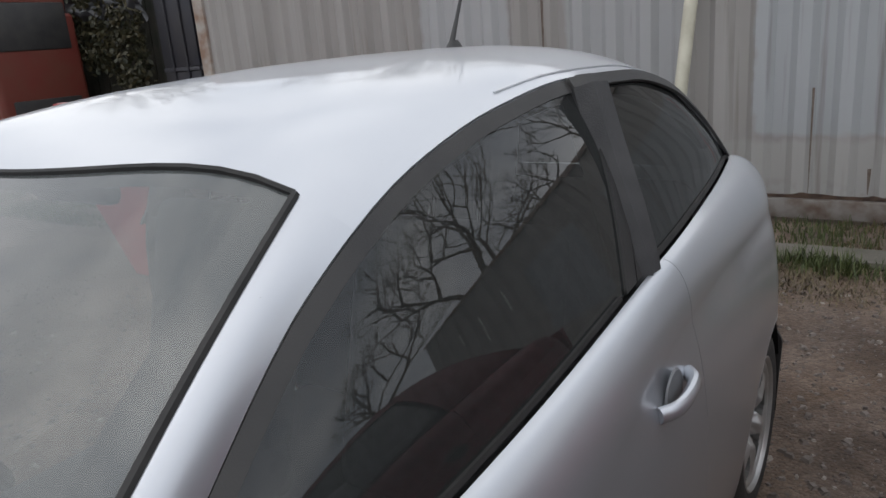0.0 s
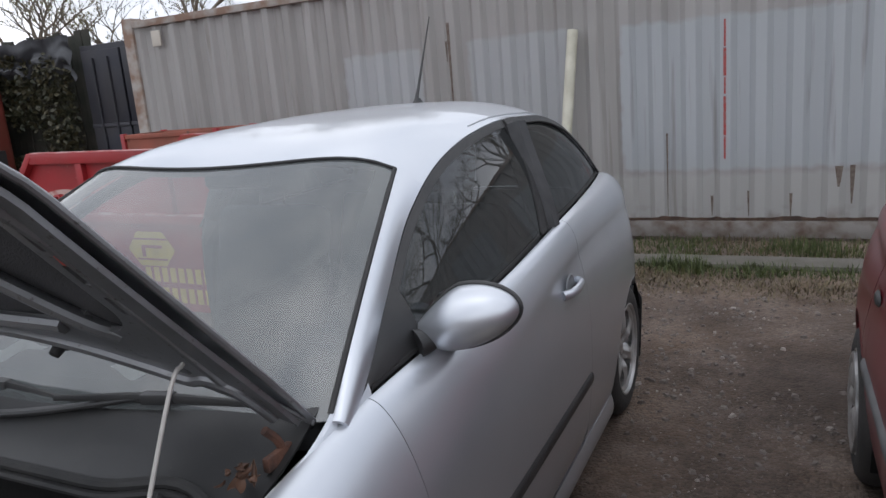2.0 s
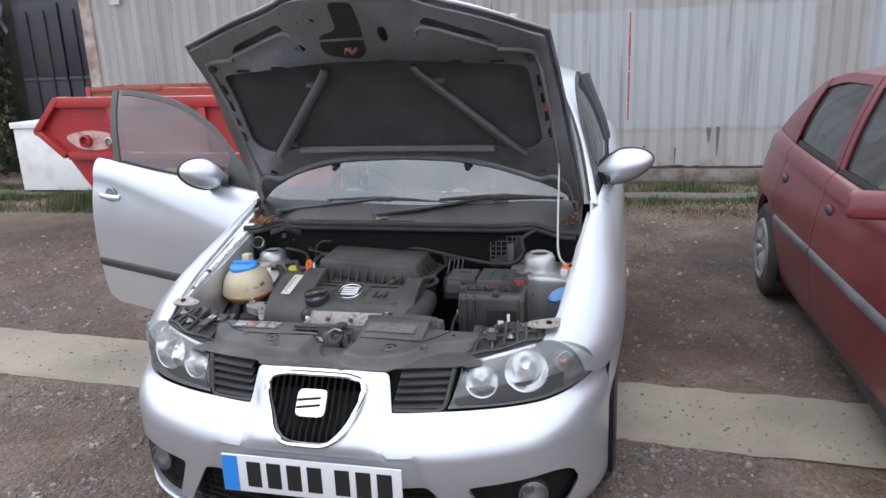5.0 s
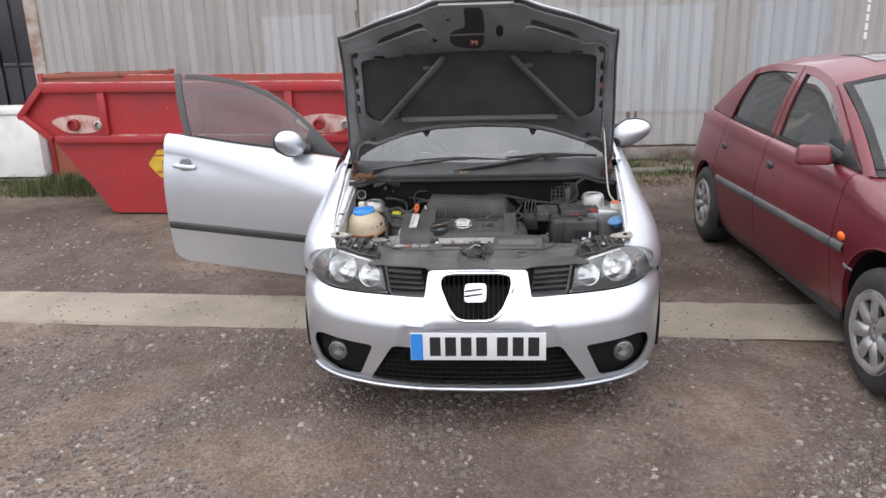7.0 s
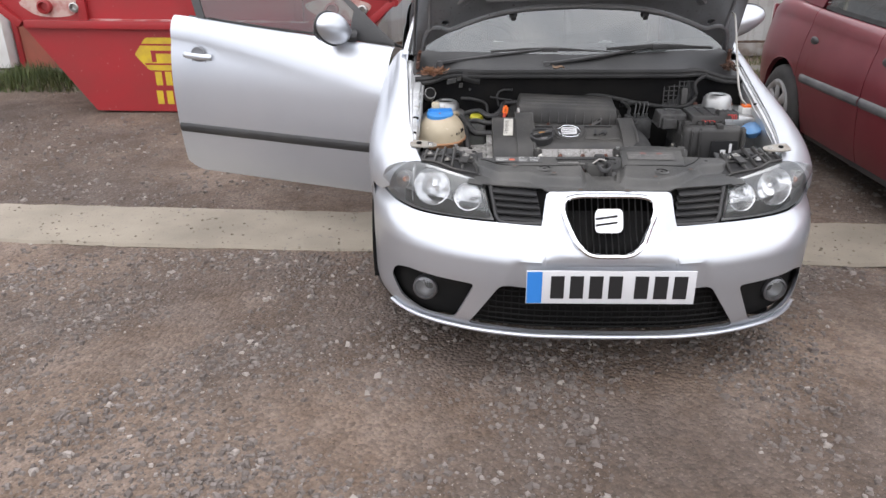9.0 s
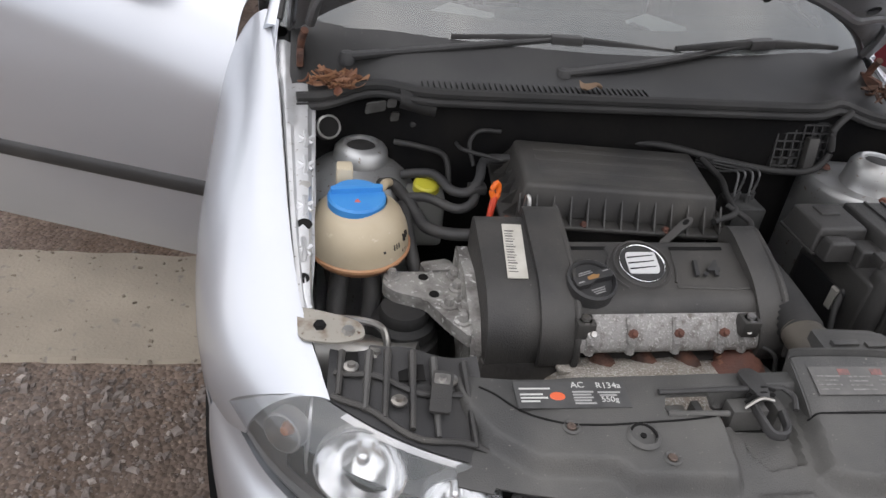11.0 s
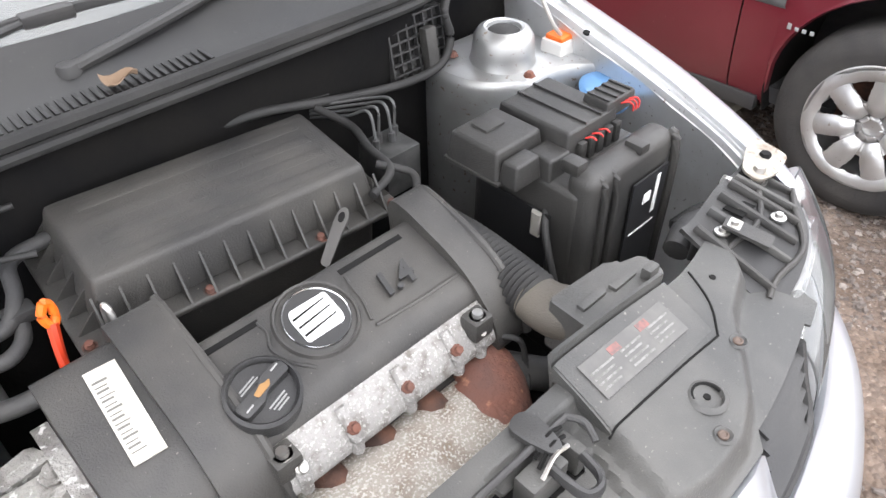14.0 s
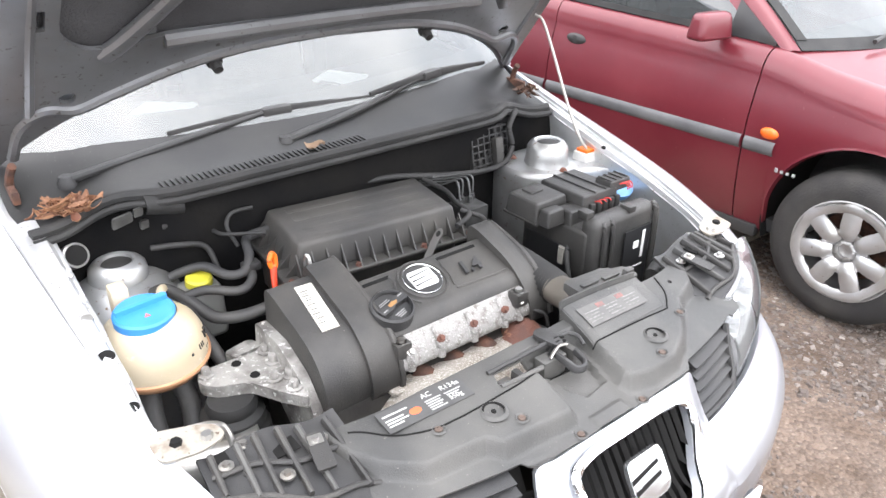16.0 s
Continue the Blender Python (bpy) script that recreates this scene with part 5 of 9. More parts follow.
def hood_uv(u, s, w=0.0, inset=0.0):
    half = 0.678 - 0.085 * s ** 1.1 - inset
    x = u * half
    a, b = hood_rear(abs(x)) + inset, hood_front(abs(x)) - inset
    return hood_pt(x, a + (b - a) * s, w)


bm = bmesh.new()
surface(bm, lambda u, s: hood_uv(u, s, -0.022 - 0.030 * (1 - u * u) * math.sin(math.pi * (0.15 + 0.7 * s))), lin(-1, 1, 41), lin(0, 1, 26))
hood = part("hood", bm, SILVER, CAR, "raised silver hood seen from its grey underside", thick=0.006)
# folded rim
bm = bmesh.new()
loop = [hood_uv(u, 0, -0.014) for u in lin(-1, 1, 40)] + [hood_uv(1, s, -0.014) for s in lin(0.03, 1, 24)] + [hood_uv(u, 1, -0.014) for u in lin(0.97, -1, 40)] + [hood_uv(-1, s, -0.014) for s in lin(0.97, 0.03, 24)]
tube(bm, [*loop, loop[0]], 0.0065, 8, 1, False)
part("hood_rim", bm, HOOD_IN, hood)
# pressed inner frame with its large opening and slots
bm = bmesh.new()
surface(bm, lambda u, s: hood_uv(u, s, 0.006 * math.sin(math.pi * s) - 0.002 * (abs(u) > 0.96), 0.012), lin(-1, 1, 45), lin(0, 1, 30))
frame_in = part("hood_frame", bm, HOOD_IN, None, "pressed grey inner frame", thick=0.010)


def hood_cut(poly, r=0.02):
    bm = bmesh.new()
    prism(bm, rounded([(x, v + 0.86 * hood_dish(v)) for x, v in poly], r), -0.25, 0.2, HOOD_M)
    return bm


FELT_POLY = [(-0.548, 0.36), (-0.50, 0.315), (-0.42, 0.325), (-0.37, 0.335), (0.37, 0.335), (0.42, 0.325), (0.50, 0.315), (0.548, 0.36), (0.52, 0.685), (0.12, 0.722), (-0.12, 0.722), (-0.52, 0.685)]
cuts = [hood_cut(FELT_POLY, 0.035)]
for sx in (1, -1):
    cuts.append(hood_cut([(sx * 0.432, 0.765), (sx * 0.405, 0.798), (sx * 0.235, 0.868), (sx * 0.215, 0.845), (sx * 0.25, 0.825)], 0.012))
    cuts.append(hood_cut([(sx * 0.535 + 0.015 * math.cos(a), 0.198 + 0.015 * math.sin(a)) for a in lin(0, 5.9, 14)], 0.002))
    for k in range(4):
        v = 0.40 + 0.075 * k
        x = 0.578 - 0.10 * (v - 0.36)
        cuts.append(hood_cut([(sx * (x - 0.007), v - 0.022), (sx * (x + 0.007), v - 0.022), (sx * (x + 0.005), v + 0.022), (sx * (x - 0.009), v + 0.022)], 0.003))
cuts.append(hood_cut([(-0.185 + 0.017 * math.cos(a), 0.777 + 0.013 * math.sin(a)) for a in lin(0, 5.9, 14)], 0.002))
cuts.append(hood_cut([(0.097 + 0.016 * math.cos(a), 0.815 + 0.030 * math.sin(a)) for a in lin(0, 5.9, 14)], 0.002))
cuts.append(hood_cut([(-0.115 + 0.008 * math.cos(a), 0.875 + 0.008 * math.sin(a)) for a in lin(0, 5.9, 10)], 0.001))
for x in (-0.43, -0.30, 0.08, 0.30, 0.43):
    cuts.append(hood_cut([(x - 0.025, 0.705 - 0.05 * abs(x) + 0.012), (x + 0.025, 0.705 - 0.05 * abs(x) + 0.012), (x + 0.022, 0.717 - 0.05 * abs(x) + 0.012), (x - 0.022, 0.717 - 0.05 * abs(x) + 0.012)], 0.003))
carve(frame_in, cuts)
frame_in.parent = hood
frame_in.matrix_parent_inverse = Matrix()
bm = bmesh.new()
surface(bm, lambda x, t: hood_pt(x, 0.30 + 0.44 * t, -0.010 + 0.007 * noise.noise(Vector((x * 9, t * 5, 2)))), lin(-0.57, 0.57, 60), lin(0, 1, 26))
part("insulation_panel", bm, FELT, hood, "dark felt insulation panel", thick=0.006)
for sx in (1, -1):
    bm = bmesh.new()
    tube(bm, [hood_pt(sx * x, v, w) for x, v, w in ((0.150, 0.690, 0.002), (0.175, 0.655, 0.010), (0.30, 0.505, 0.012), (0.43, 0.345, 0.012), (0.472, 0.292, 0.004))], [0.012, 0.017, 0.019, 0.021, 0.022], 10, 6, True, 0, 0.7)
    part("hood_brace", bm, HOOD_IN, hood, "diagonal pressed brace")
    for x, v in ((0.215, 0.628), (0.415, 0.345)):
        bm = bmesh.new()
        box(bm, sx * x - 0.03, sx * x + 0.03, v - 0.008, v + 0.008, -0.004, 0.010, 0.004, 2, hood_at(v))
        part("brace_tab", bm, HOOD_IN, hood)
    # near-black blocks draw the shade in the brace's slots
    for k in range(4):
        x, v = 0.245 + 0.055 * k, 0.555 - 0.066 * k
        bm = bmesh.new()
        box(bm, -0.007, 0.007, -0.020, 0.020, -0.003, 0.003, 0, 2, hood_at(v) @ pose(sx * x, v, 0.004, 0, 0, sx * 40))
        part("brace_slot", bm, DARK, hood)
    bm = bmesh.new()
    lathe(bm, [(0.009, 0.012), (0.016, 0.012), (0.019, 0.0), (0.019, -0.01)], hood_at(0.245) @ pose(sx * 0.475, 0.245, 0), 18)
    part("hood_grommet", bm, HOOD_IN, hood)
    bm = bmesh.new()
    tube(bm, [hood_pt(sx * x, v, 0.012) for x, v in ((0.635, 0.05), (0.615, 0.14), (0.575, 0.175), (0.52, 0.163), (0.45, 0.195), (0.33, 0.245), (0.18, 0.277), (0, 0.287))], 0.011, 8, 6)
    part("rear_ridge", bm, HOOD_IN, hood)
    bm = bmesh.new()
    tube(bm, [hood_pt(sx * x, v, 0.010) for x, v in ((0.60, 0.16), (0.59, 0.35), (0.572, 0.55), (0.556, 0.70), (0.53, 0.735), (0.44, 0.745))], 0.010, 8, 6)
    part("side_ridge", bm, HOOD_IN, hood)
    bm = bmesh.new()
    tube(bm, [hood_pt(sx * x, v, 0.010) for x, v in ((0.44, 0.752), (0.33, 0.795), (0.24, 0.828), (0.205, 0.82), (0.185, 0.75))], 0.007, 8, 6)
    part("nose_ridge", bm, HOOD_IN, hood)
    bm = bmesh.new()
    lathe(bm, [(0, 0.03), (0.010, 0.03), (0.012, 0.012), (0.017, 0.01), (0.017, 0)], hood_at(0.235) @ pose(sx * 0.262, 0.235, 0.0), 14)
    part("rubber_buffer", bm, RUBBER, hood)
    bm = bmesh.new()
    lathe(bm, [(0, 0.024), (0.013, 0.022), (0.018, 0.0)], hood_at(0.715) @ pose(sx * 0.535, 0.715, 0.0), 14)
    part("rubber_buffer", bm, RUBBER, hood)
    # hinge with rust
    bm = bmesh.new()
    box(bm, sx * 0.655 - 0.007, sx * 0.655 + 0.007, 1.05, 1.12, 0.885, 0.912, 0.004)
    tube(bm, [(sx * 0.655, 1.10, 0.905), (sx * 0.652, 1.09, 0.930), (sx * 0.645, 1.07, 0.955)], 0.008, 8, 4)
    part("hood_hinge", bm, OLD_RUST, hood, "rusty hood hinge")
bm = bmesh.new()
tube(bm, [hood_pt(x, 0.322 + 0.006 * (1 - (x / 0.37) ** 2), 0.014) for x in lin(-0.372, 0.372, 15)], 0.014, 8, 1)
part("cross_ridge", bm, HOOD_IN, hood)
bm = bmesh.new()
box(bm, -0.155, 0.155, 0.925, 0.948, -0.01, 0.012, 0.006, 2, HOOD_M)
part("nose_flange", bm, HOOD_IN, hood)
bm = bmesh.new()
prism(bm, rounded([(-0.095, 0.745), (0.0, 0.728), (0.03, 0.75), (0.035, 0.84), (0.025, 0.93), (-0.05, 0.935), (-0.045, 0.84), (-0.11, 0.82), (-0.115, 0.77)], 0.02), 0.0115, 0.0135, HOOD_M)
part("grease_stain", bm, mat("black_grease", (0.012, 0.011, 0.011), 0.45), hood)
bm = bmesh.new()
tube(bm, [hood_pt(x, v, w) for x, v, w in ((-0.02, 0.77, 0.01), (-0.02, 0.78, 0.05), (-0.01, 0.80, 0.06), (0.0, 0.78, 0.05), (0.0, 0.77, 0.01))], 0.006, 8, 5)
part("latch_striker", bm, RUST, hood)
bm = bmesh.new()
box(bm, 0.560, 0.578, 0.495, 0.53, 0.004, 0.016, 0.004, 2, hood_at(0.51))
part("prop_clip", bm, mat("red_clip", (0.50, 0.05, 0.03), 0.5), hood, "small red plastic clip")
bm = bmesh.new()
tube(bm, [(0.636, 0.782, 0.792), (0.612, 0.788, 0.825), (0.604, 0.83, 0.90), (0.600, 0.929, 1.088), (0.596, 0.965, 1.115)], 0.0038, 8, 5)
part("prop_rod", bm, mat("pale_rod", (0.42, 0.40, 0.37), 0.45, 0.4), CAR, "thin pale hood prop rod")

# ---- bay walls ----
rail_in = spline([0.33, 0.37, 0.46, 0.60, 0.80, 1.2], [0.575, 0.598, 0.628, 0.640, 0.656, 0.69])


def rail_top(y):
    return top_z(y) - 0.016


for sx in (1, -1):
    bm = bmesh.new()
    surface(bm, lambda y, w: Vector((sx * (top_x(y) + 0.002 - (top_x(y) - (0.624 if sx < 0 else rail_in(y))) * w), y, rail_top(y) - 0.012 * (w > 0.9) + 0.005 * (0.15 < w < 0.35) + 0.015 * (w < 0.05))), lin(0.345, 1.16, 34), [0, 0.06, 0.12, 0.2, 0.3, 0.4, 0.6, 0.8, 0.92, 1.0])
    rail = part("fender_rail", bm, SILVER_IN, CAR, "silver inner fender rail with punched holes", thick=0.003)
    bm = bmesh.new()
    tube(bm, [(sx * (top_x(y) - 0.003), y, rail_top(y) + 0.004) for y in lin(0.36, 1.02, 24)], 0.0018, 6, 1)
    part("fender_gap", bm, PLASTIC, rail)
    # near-black discs draw the shade inside the punched holes
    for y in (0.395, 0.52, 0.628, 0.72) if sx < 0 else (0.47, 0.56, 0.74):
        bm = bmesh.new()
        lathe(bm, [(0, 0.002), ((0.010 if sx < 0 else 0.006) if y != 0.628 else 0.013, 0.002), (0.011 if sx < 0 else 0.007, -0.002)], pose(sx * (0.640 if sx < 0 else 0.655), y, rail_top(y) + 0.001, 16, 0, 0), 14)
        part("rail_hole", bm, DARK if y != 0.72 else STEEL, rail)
    for y in (0.46, 0.575, 0.67, 0.77, 0.84) if sx < 0 else ():
        bm = bmesh.new()
        tube(bm, [(sx * (0.640 if sx < 0 else 0.657), y - 0.024, rail_top(y - 0.024) + 0.001), (sx * (0.638 if sx < 0 else 0.655), y, rail_top(y) + 0.003), (sx * (0.641 if sx < 0 else 0.658), y + 0.024, rail_top(y + 0.024) + 0.001)], 0.005, 6, 3)
        for d in (-1, 1):
            x0 = sx * (0.640 if sx < 0 else 0.657)
            tube(bm, [(x0 - 0.012 * d, y - 0.010 * d, rail_top(y - 0.010 * d) + 0.001), (x0, y, rail_top(y) + 0.002), (x0 + 0.012 * d, y - 0.010 * d, rail_top(y - 0.010 * d) + 0.001)], 0.0036, 6, 3)
        part("rail_emboss", bm, SILVER_IN, rail)
    bm = bmesh.new()
    surface(bm, lambda y, v: Vector((sx * ((0.627 if sx < 0 else rail_in(y) + 0.003) - (0.05 if sx < 0 else 0.03) * v + 0.02 * math.sin(6 * v) + 0.006 * noise.noise(Vector((y * 9, v * 6, sx)))), y, rail_top(y) - 0.01 - (rail_top(y) - 0.22) * v)), lin(0.30, 0.96, 30), lin(0, 1, 22))
    part("inner_apron", bm, SILVER_IN, CAR, thick=0.004)
    # strut tower: a broad shoulder with a dome on it
    c = Vector((0.541, 0.834, 0.024)) if sx > 0 else Vector((-0.534, 0.938, -0.006))
    bm = bmesh.new()
    if sx < 0:
        lathe(bm, [(0.140, 0.45), (0.136, 0.60), (0.128, 0.676), (0.112, 0.712), (0.092, 0.734), (0.072, 0.746), (0.058, 0.750)], Matrix.Translation(c) @ Matrix.Diagonal((0.95, 1.05, 1, 1)), 40)
    else:
        # its flat shoulder runs out to the fender as a shelf
        deck = smooth2([(0.452, 0.96), (0.432, 0.89), (0.438, 0.83), (0.468, 0.778), (0.520, 0.748), (0.575, 0.744), (0.625, 0.730), (0.66, 0.700), (0.70, 0.66), (0.715, 0.74), (0.705, 0.96)], 5)
        rings = []
        for k, z in ((1.0, 0.42), (1.0, 0.728), (0.995, 0.742), (0.975, 0.752), (0.94, 0.757), (0.5, 0.764)):
            rings.append([bm.verts.new((0.575 + (x - 0.575) * k, 0.85 + (y - 0.85) * k, z - 0.05 * max(0, x - 0.60))) for x, y in deck])
        for p, q in zip(rings, rings[1:]):
            for i in range(len(deck)):
                bm.faces.new([p[i - 1], p[i], q[i], q[i - 1]])
        bm.faces.new(rings[-1])
    tower = part("strut_tower", bm, TOWER, CAR, "silver painted strut tower")
    bm = bmesh.new()
    low = 0.020 if sx < 0 else 0.006
    lathe(bm, [(0.061, 0.735), (0.0575, 0.745), (0.0555, 0.758 - 0.3 * low), (0.0535, 0.786 - 0.8 * low), (0.046, 0.799 - low), (0.036, 0.804 - low), (0.031, 0.802 - low), (0.030, 0.796 - low), (0, 0.794 - low)], Matrix.Translation(c), 36)
    part("tower_dome", bm, TOWER, tower, "pressed dome over the strut")
    bm = bmesh.new()
    lathe(bm, [(0, 0.7985 - low), (0.026, 0.798 - low), (0.0295, 0.7955 - low)], Matrix.Translation(c), 24)
    part("tower_cap", bm, RUBBER, tower)
    for a in (0.6, 2.4, 4.4):
        bm = bmesh.new()
        lathe(bm, [(0, 0.008), (0.006, 0.008), (0.009, 0.004), (0.011, 0)], Matrix.Translation(c + Vector((0.088 * math.cos(a), 0.09 * math.sin(a), 0.744))), 6)
        part("tower_bolt", bm, RUST, tower)
    # bracket tying the fender tip to the slam panel
    bm = bmesh.new()
    prism(bm, rounded([(sx * 0.645, 0.335), (sx * 0.648, 0.40), (sx * 0.60, 0.385), (sx * 0.555, 0.365), (sx * 0.55, 0.335), (sx * 0.59, 0.325)], 0.015), 0, 0.004, pose(0, 0.060 if sx < 0 else 0.006, 0.728, 6, 0, 0) @ pose(0, 0, -0.03))
    brk = part("fender_bracket", bm, mat("dirty_bracket", (0.33, 0.31, 0.27), 0.55, 0.4, (0.17, 0.12, 0.085), 45, (0.5, 0.72), speck=(0.10, 0.06, 0.04), speck_scale=120, speck_at=0.64), CAR, "dirty steel bracket at the fender tip")
    for x, y in ((0.615, 0.36), (0.575, 0.348)):
        bm = bmesh.new()
        lathe(bm, [(0, 0.007), (0.008, 0.007), (0.010, 0.0)], pose(sx * x, y + (0.060 if sx < 0 else 0.006), 0.738), 6)
        part("bracket_bolt", bm, DARK if x > 0.6 else STEEL, brk)

# cowl tray
def seal_y(x):
    return 0.918 + 0.062 * math.exp(-(((abs(x) - 0.535) / 0.075) ** 2)) + 0.035 * ease(0.52, 0.66, abs(x))


def seal_z(x):
    return 0.894 - 0.034 * ease(0.46, 0.62, abs(x))


def cowl_pt(x, t):
    y0 = seal_y(x) + 0.007
    p1 = screen_pt(0.05, x / 0.69)
    y = y0 + (p1.y - y0) * t
    z0 = seal_z(x) - 0.005
    return Vector((x, y, z0 + (p1.z - z0) * t - 0.012 * math.sin(math.pi * t)))


# near-black colour carries the shade under the raised hood on this wall
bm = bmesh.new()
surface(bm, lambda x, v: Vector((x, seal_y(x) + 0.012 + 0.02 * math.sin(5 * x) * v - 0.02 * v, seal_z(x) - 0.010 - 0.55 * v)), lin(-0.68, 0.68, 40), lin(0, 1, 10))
part("bulkhead", bm, mat("shaded_bulkhead", (0.004, 0.004, 0.0045), 0.9, 0, (0.008, 0.0075, 0.007), 9, bump=0.3, bump_scale=80, spec=0.12), CAR, thick=0.01)
bm = bmesh.new()
surface(bm, cowl_pt, lin(-0.675, 0.675, 60), lin(0, 1, 10))
COWL = mat("dusty_cowl_plastic", (0.010, 0.010, 0.0105), 0.46, 0, (0.022, 0.0215, 0.020), 7, (0.4, 0.75), bump=0.10, bump_scale=900, speck=(0.10, 0.095, 0.085), speck_scale=200, speck_at=0.70)
cowl = part("cowl_tray", bm, COWL, CAR, "dusty black plastic cowl under the windscreen", thick=0.006)
bm = bmesh.new()
tube(bm, [Vector((x, seal_y(x), seal_z(x))) for x in lin(-0.66, 0.66, 60)], 0.011, 8, 1)
part("bulkhead_seal", bm, RUBBER, CAR, "black rubber hood seal")
bm = bmesh.new()
tube(bm, [Vector((x, seal_y(x) - 0.013, seal_z(x) - 0.014)) for x in lin(-0.66, 0.66, 60)], 0.008, 8, 1)
part("bulkhead_seal", bm, RUBBER, CAR)
# near-black plate holds the shade below the vent slats
bm = bmesh.new()
prism(bm, [(-0.425, 0.938), (0.055, 0.938), (0.05, 0.970), (-0.42, 0.972)], 0.8895, 0.8915)
part("vent_floor", bm, DARK, cowl)
for i in range(42):
    x = -0.418 + 0.0113 * i
    bm = bmesh.new()
    box(bm, x, x + 0.0050, 0.936, 0.974, 0.889, 0.8985)
    part("vent_slat", bm, COWL, cowl)
# wiper arms and blades lying on the cowl
def build_wiper(pivot, elbow, hump, tip):
    p, e, h, t = (Vector(v) for v in (pivot, elbow, hump, tip))
    bm = bmesh.new()
    lathe(bm, [(0, 0.016), (0.013, 0.014), (0.018, 0.004), (0.019, -0.01)], Matrix.Translation(p), 16)
    tube(bm, [p + Vector((0, 0, 0.004)), e, h + Vector((0, 0, 0.010))], [0.014, 0.012, 0.007], 10, 8, True, 0, 0.7)
    w = part("wiper", bm, PLASTIC, CAR, "black windscreen wiper")
    bm = bmesh.new()
    box(bm, -0.035, 0.035, -0.012, 0.012, -0.006, 0.016, 0.005, 2, Matrix.Translation(h) @ pose(0, 0, 0, 0, 0, math.degrees(math.atan2(t.y - h.y, t.x - h.x))))
    part("wiper_joint", bm, PLASTIC, w)
    bm = bmesh.new()
    a = h - (t - h) * 0.95
    tube(bm, [a + Vector((0, 0, -0.004)), h + Vector((0, 0, 0.005)), t + Vector((0, 0, -0.004))], [0.004, 0.008, 0.004], 8, 6, True, 0, 1.4)
    part("wiper_blade", bm, RUBBER, w)


build_wiper((-0.117, 1.015, 0.905), (0.10, 1.045, 0.935), (0.36, 1.105, 0.962), (0.60, 1.165, 0.955))
build_wiper((-0.56, 1.075, 0.900), (-0.33, 1.075, 0.935), (-0.10, 1.085, 0.952), (0.16, 1.075, 0.950))
# dead leaves caught at the ends of the cowl
LEAF = leaf_material("dead_leaves", (0.12, 0.045, 0.026), (0.36, 0.19, 0.10))


def leaf_litter(cx, cy, cz, count, spread, seed, label, material):
    rng = random.Random(seed)
    bm = bmesh.new()
    for _ in range(count):
        m = Matrix.Translation((cx + rng.gauss(0, spread), cy + rng.gauss(0, spread * 0.6), cz + rng.uniform(-0.006, 0.014))) @ pose(0, 0, 0, rng.uniform(-35, 35), rng.uniform(-35, 35), rng.uniform(0, 360))
        l, w = rng.uniform(0.006, 0.026), rng.uniform(0.0015, 0.010)
        surface(bm, lambda u, v: m @ Vector((u * l, v * w * (1 - u * u * 0.85), 0.006 * u * u + 0.004 * v * v)), lin(-1, 1, 6), lin(-1, 1, 4))
    return tagged(part("leaf_litter", bm, material, thick=0.0006), label, "leaves", kind="stuff")


leaf_litter(-0.585, 0.990, 0.878, 80, 0.027, 4, "dry brown leaves caught in the cowl corner", LEAF)
# this litter is a darker brown than that in the cowl corner
leaf_litter(0.632, 1.015, 0.893, 16, 0.014, 5, "dry brown leaves by the hood hinge", leaf_material("dark_brown_leaves", (0.045, 0.022, 0.014), (0.12, 0.06, 0.035)))
bm = bmesh.new()
surface(bm, lambda u, v: pose(-0.075, 0.955, 0.903, 12, 8, 10) @ Vector((u * 0.024, v * 0.007 * (1.15 - u), 0.008 * v * v + 0.005 * math.sin(3 * u))), lin(-1, 1, 8), lin(-1, 1, 5))
tagged(part("dead_leaf", bm, mat("tan_leaf", (0.24, 0.165, 0.11), 0.9), thick=0.0008), "curled tan leaf lying on the cowl vent", "leaf")

# ---- engine ----
def cover_z(y):
    return 0.740 + 0.30 * (y - 0.567)


def profile_band(bm, x0, x1, prof, bevel=0.006):
    prism(bm, prof, x0, x1, YZ, 0)
    es = [e for e in bm.edges if e.is_boundary is False and len(e.link_faces) == 2 and e.calc_face_angle(0) > 0.7]
    bmesh.ops.bevel(bm, geom=es, offset=bevel, segments=3, affect="EDGES", profile=0.6)


bm = bmesh.new()
profile_band(bm, -0.205, 0.122, rounded([(0.622, cover_z(0.622)), (0.50, cover_z(0.50)), (0.482, cover_z(0.482) - 0.02), (0.495, 0.675), (0.622, 0.69)], 0.012))
engine = part("engine_cover", bm, DUSTY, CAR, "dusty black plastic engine cover")
bm = bmesh.new()
profile_band(bm, -0.352, -0.262, rounded([(0.680, 0.768), (0.660, cover_z(0.660) + 0.006), (0.52, cover_z(0.52) + 0.004), (0.478, 0.690), (0.462, 0.645), (0.466, 0.598), (0.50, 0.580), (0.69, 0.56)], 0.03), 0.008)
tcover = part("timing_cover", bm, DUSTY, engine, "black timing-end cover")
bm = bmesh.new()
profile_band(bm, -0.266, -0.203, rounded([(0.69, 0.790), (0.655, cover_z(0.655) + 0.018), (0.52, cover_z(0.52) + 0.016), (0.470, 0.695), (0.452, 0.645), (0.458, 0.606), (0.50, 0.592), (0.70, 0.58)], 0.035), 0.010)
part("cover_band", bm, DUSTY, engine)
bm = bmesh.new()
profile_band(bm, 0.112, 0.165, rounded([(0.655, 0.772), (0.625, cover_z(0.625) + 0.018), (0.52, cover_z(0.52) + 0.016), (0.462, 0.695), (0.440, 0.645), (0.455, 0.615), (0.50, 0.62), (0.65, 0.69)], 0.035), 0.012)
part("cover_band", bm, DUSTY, engine)
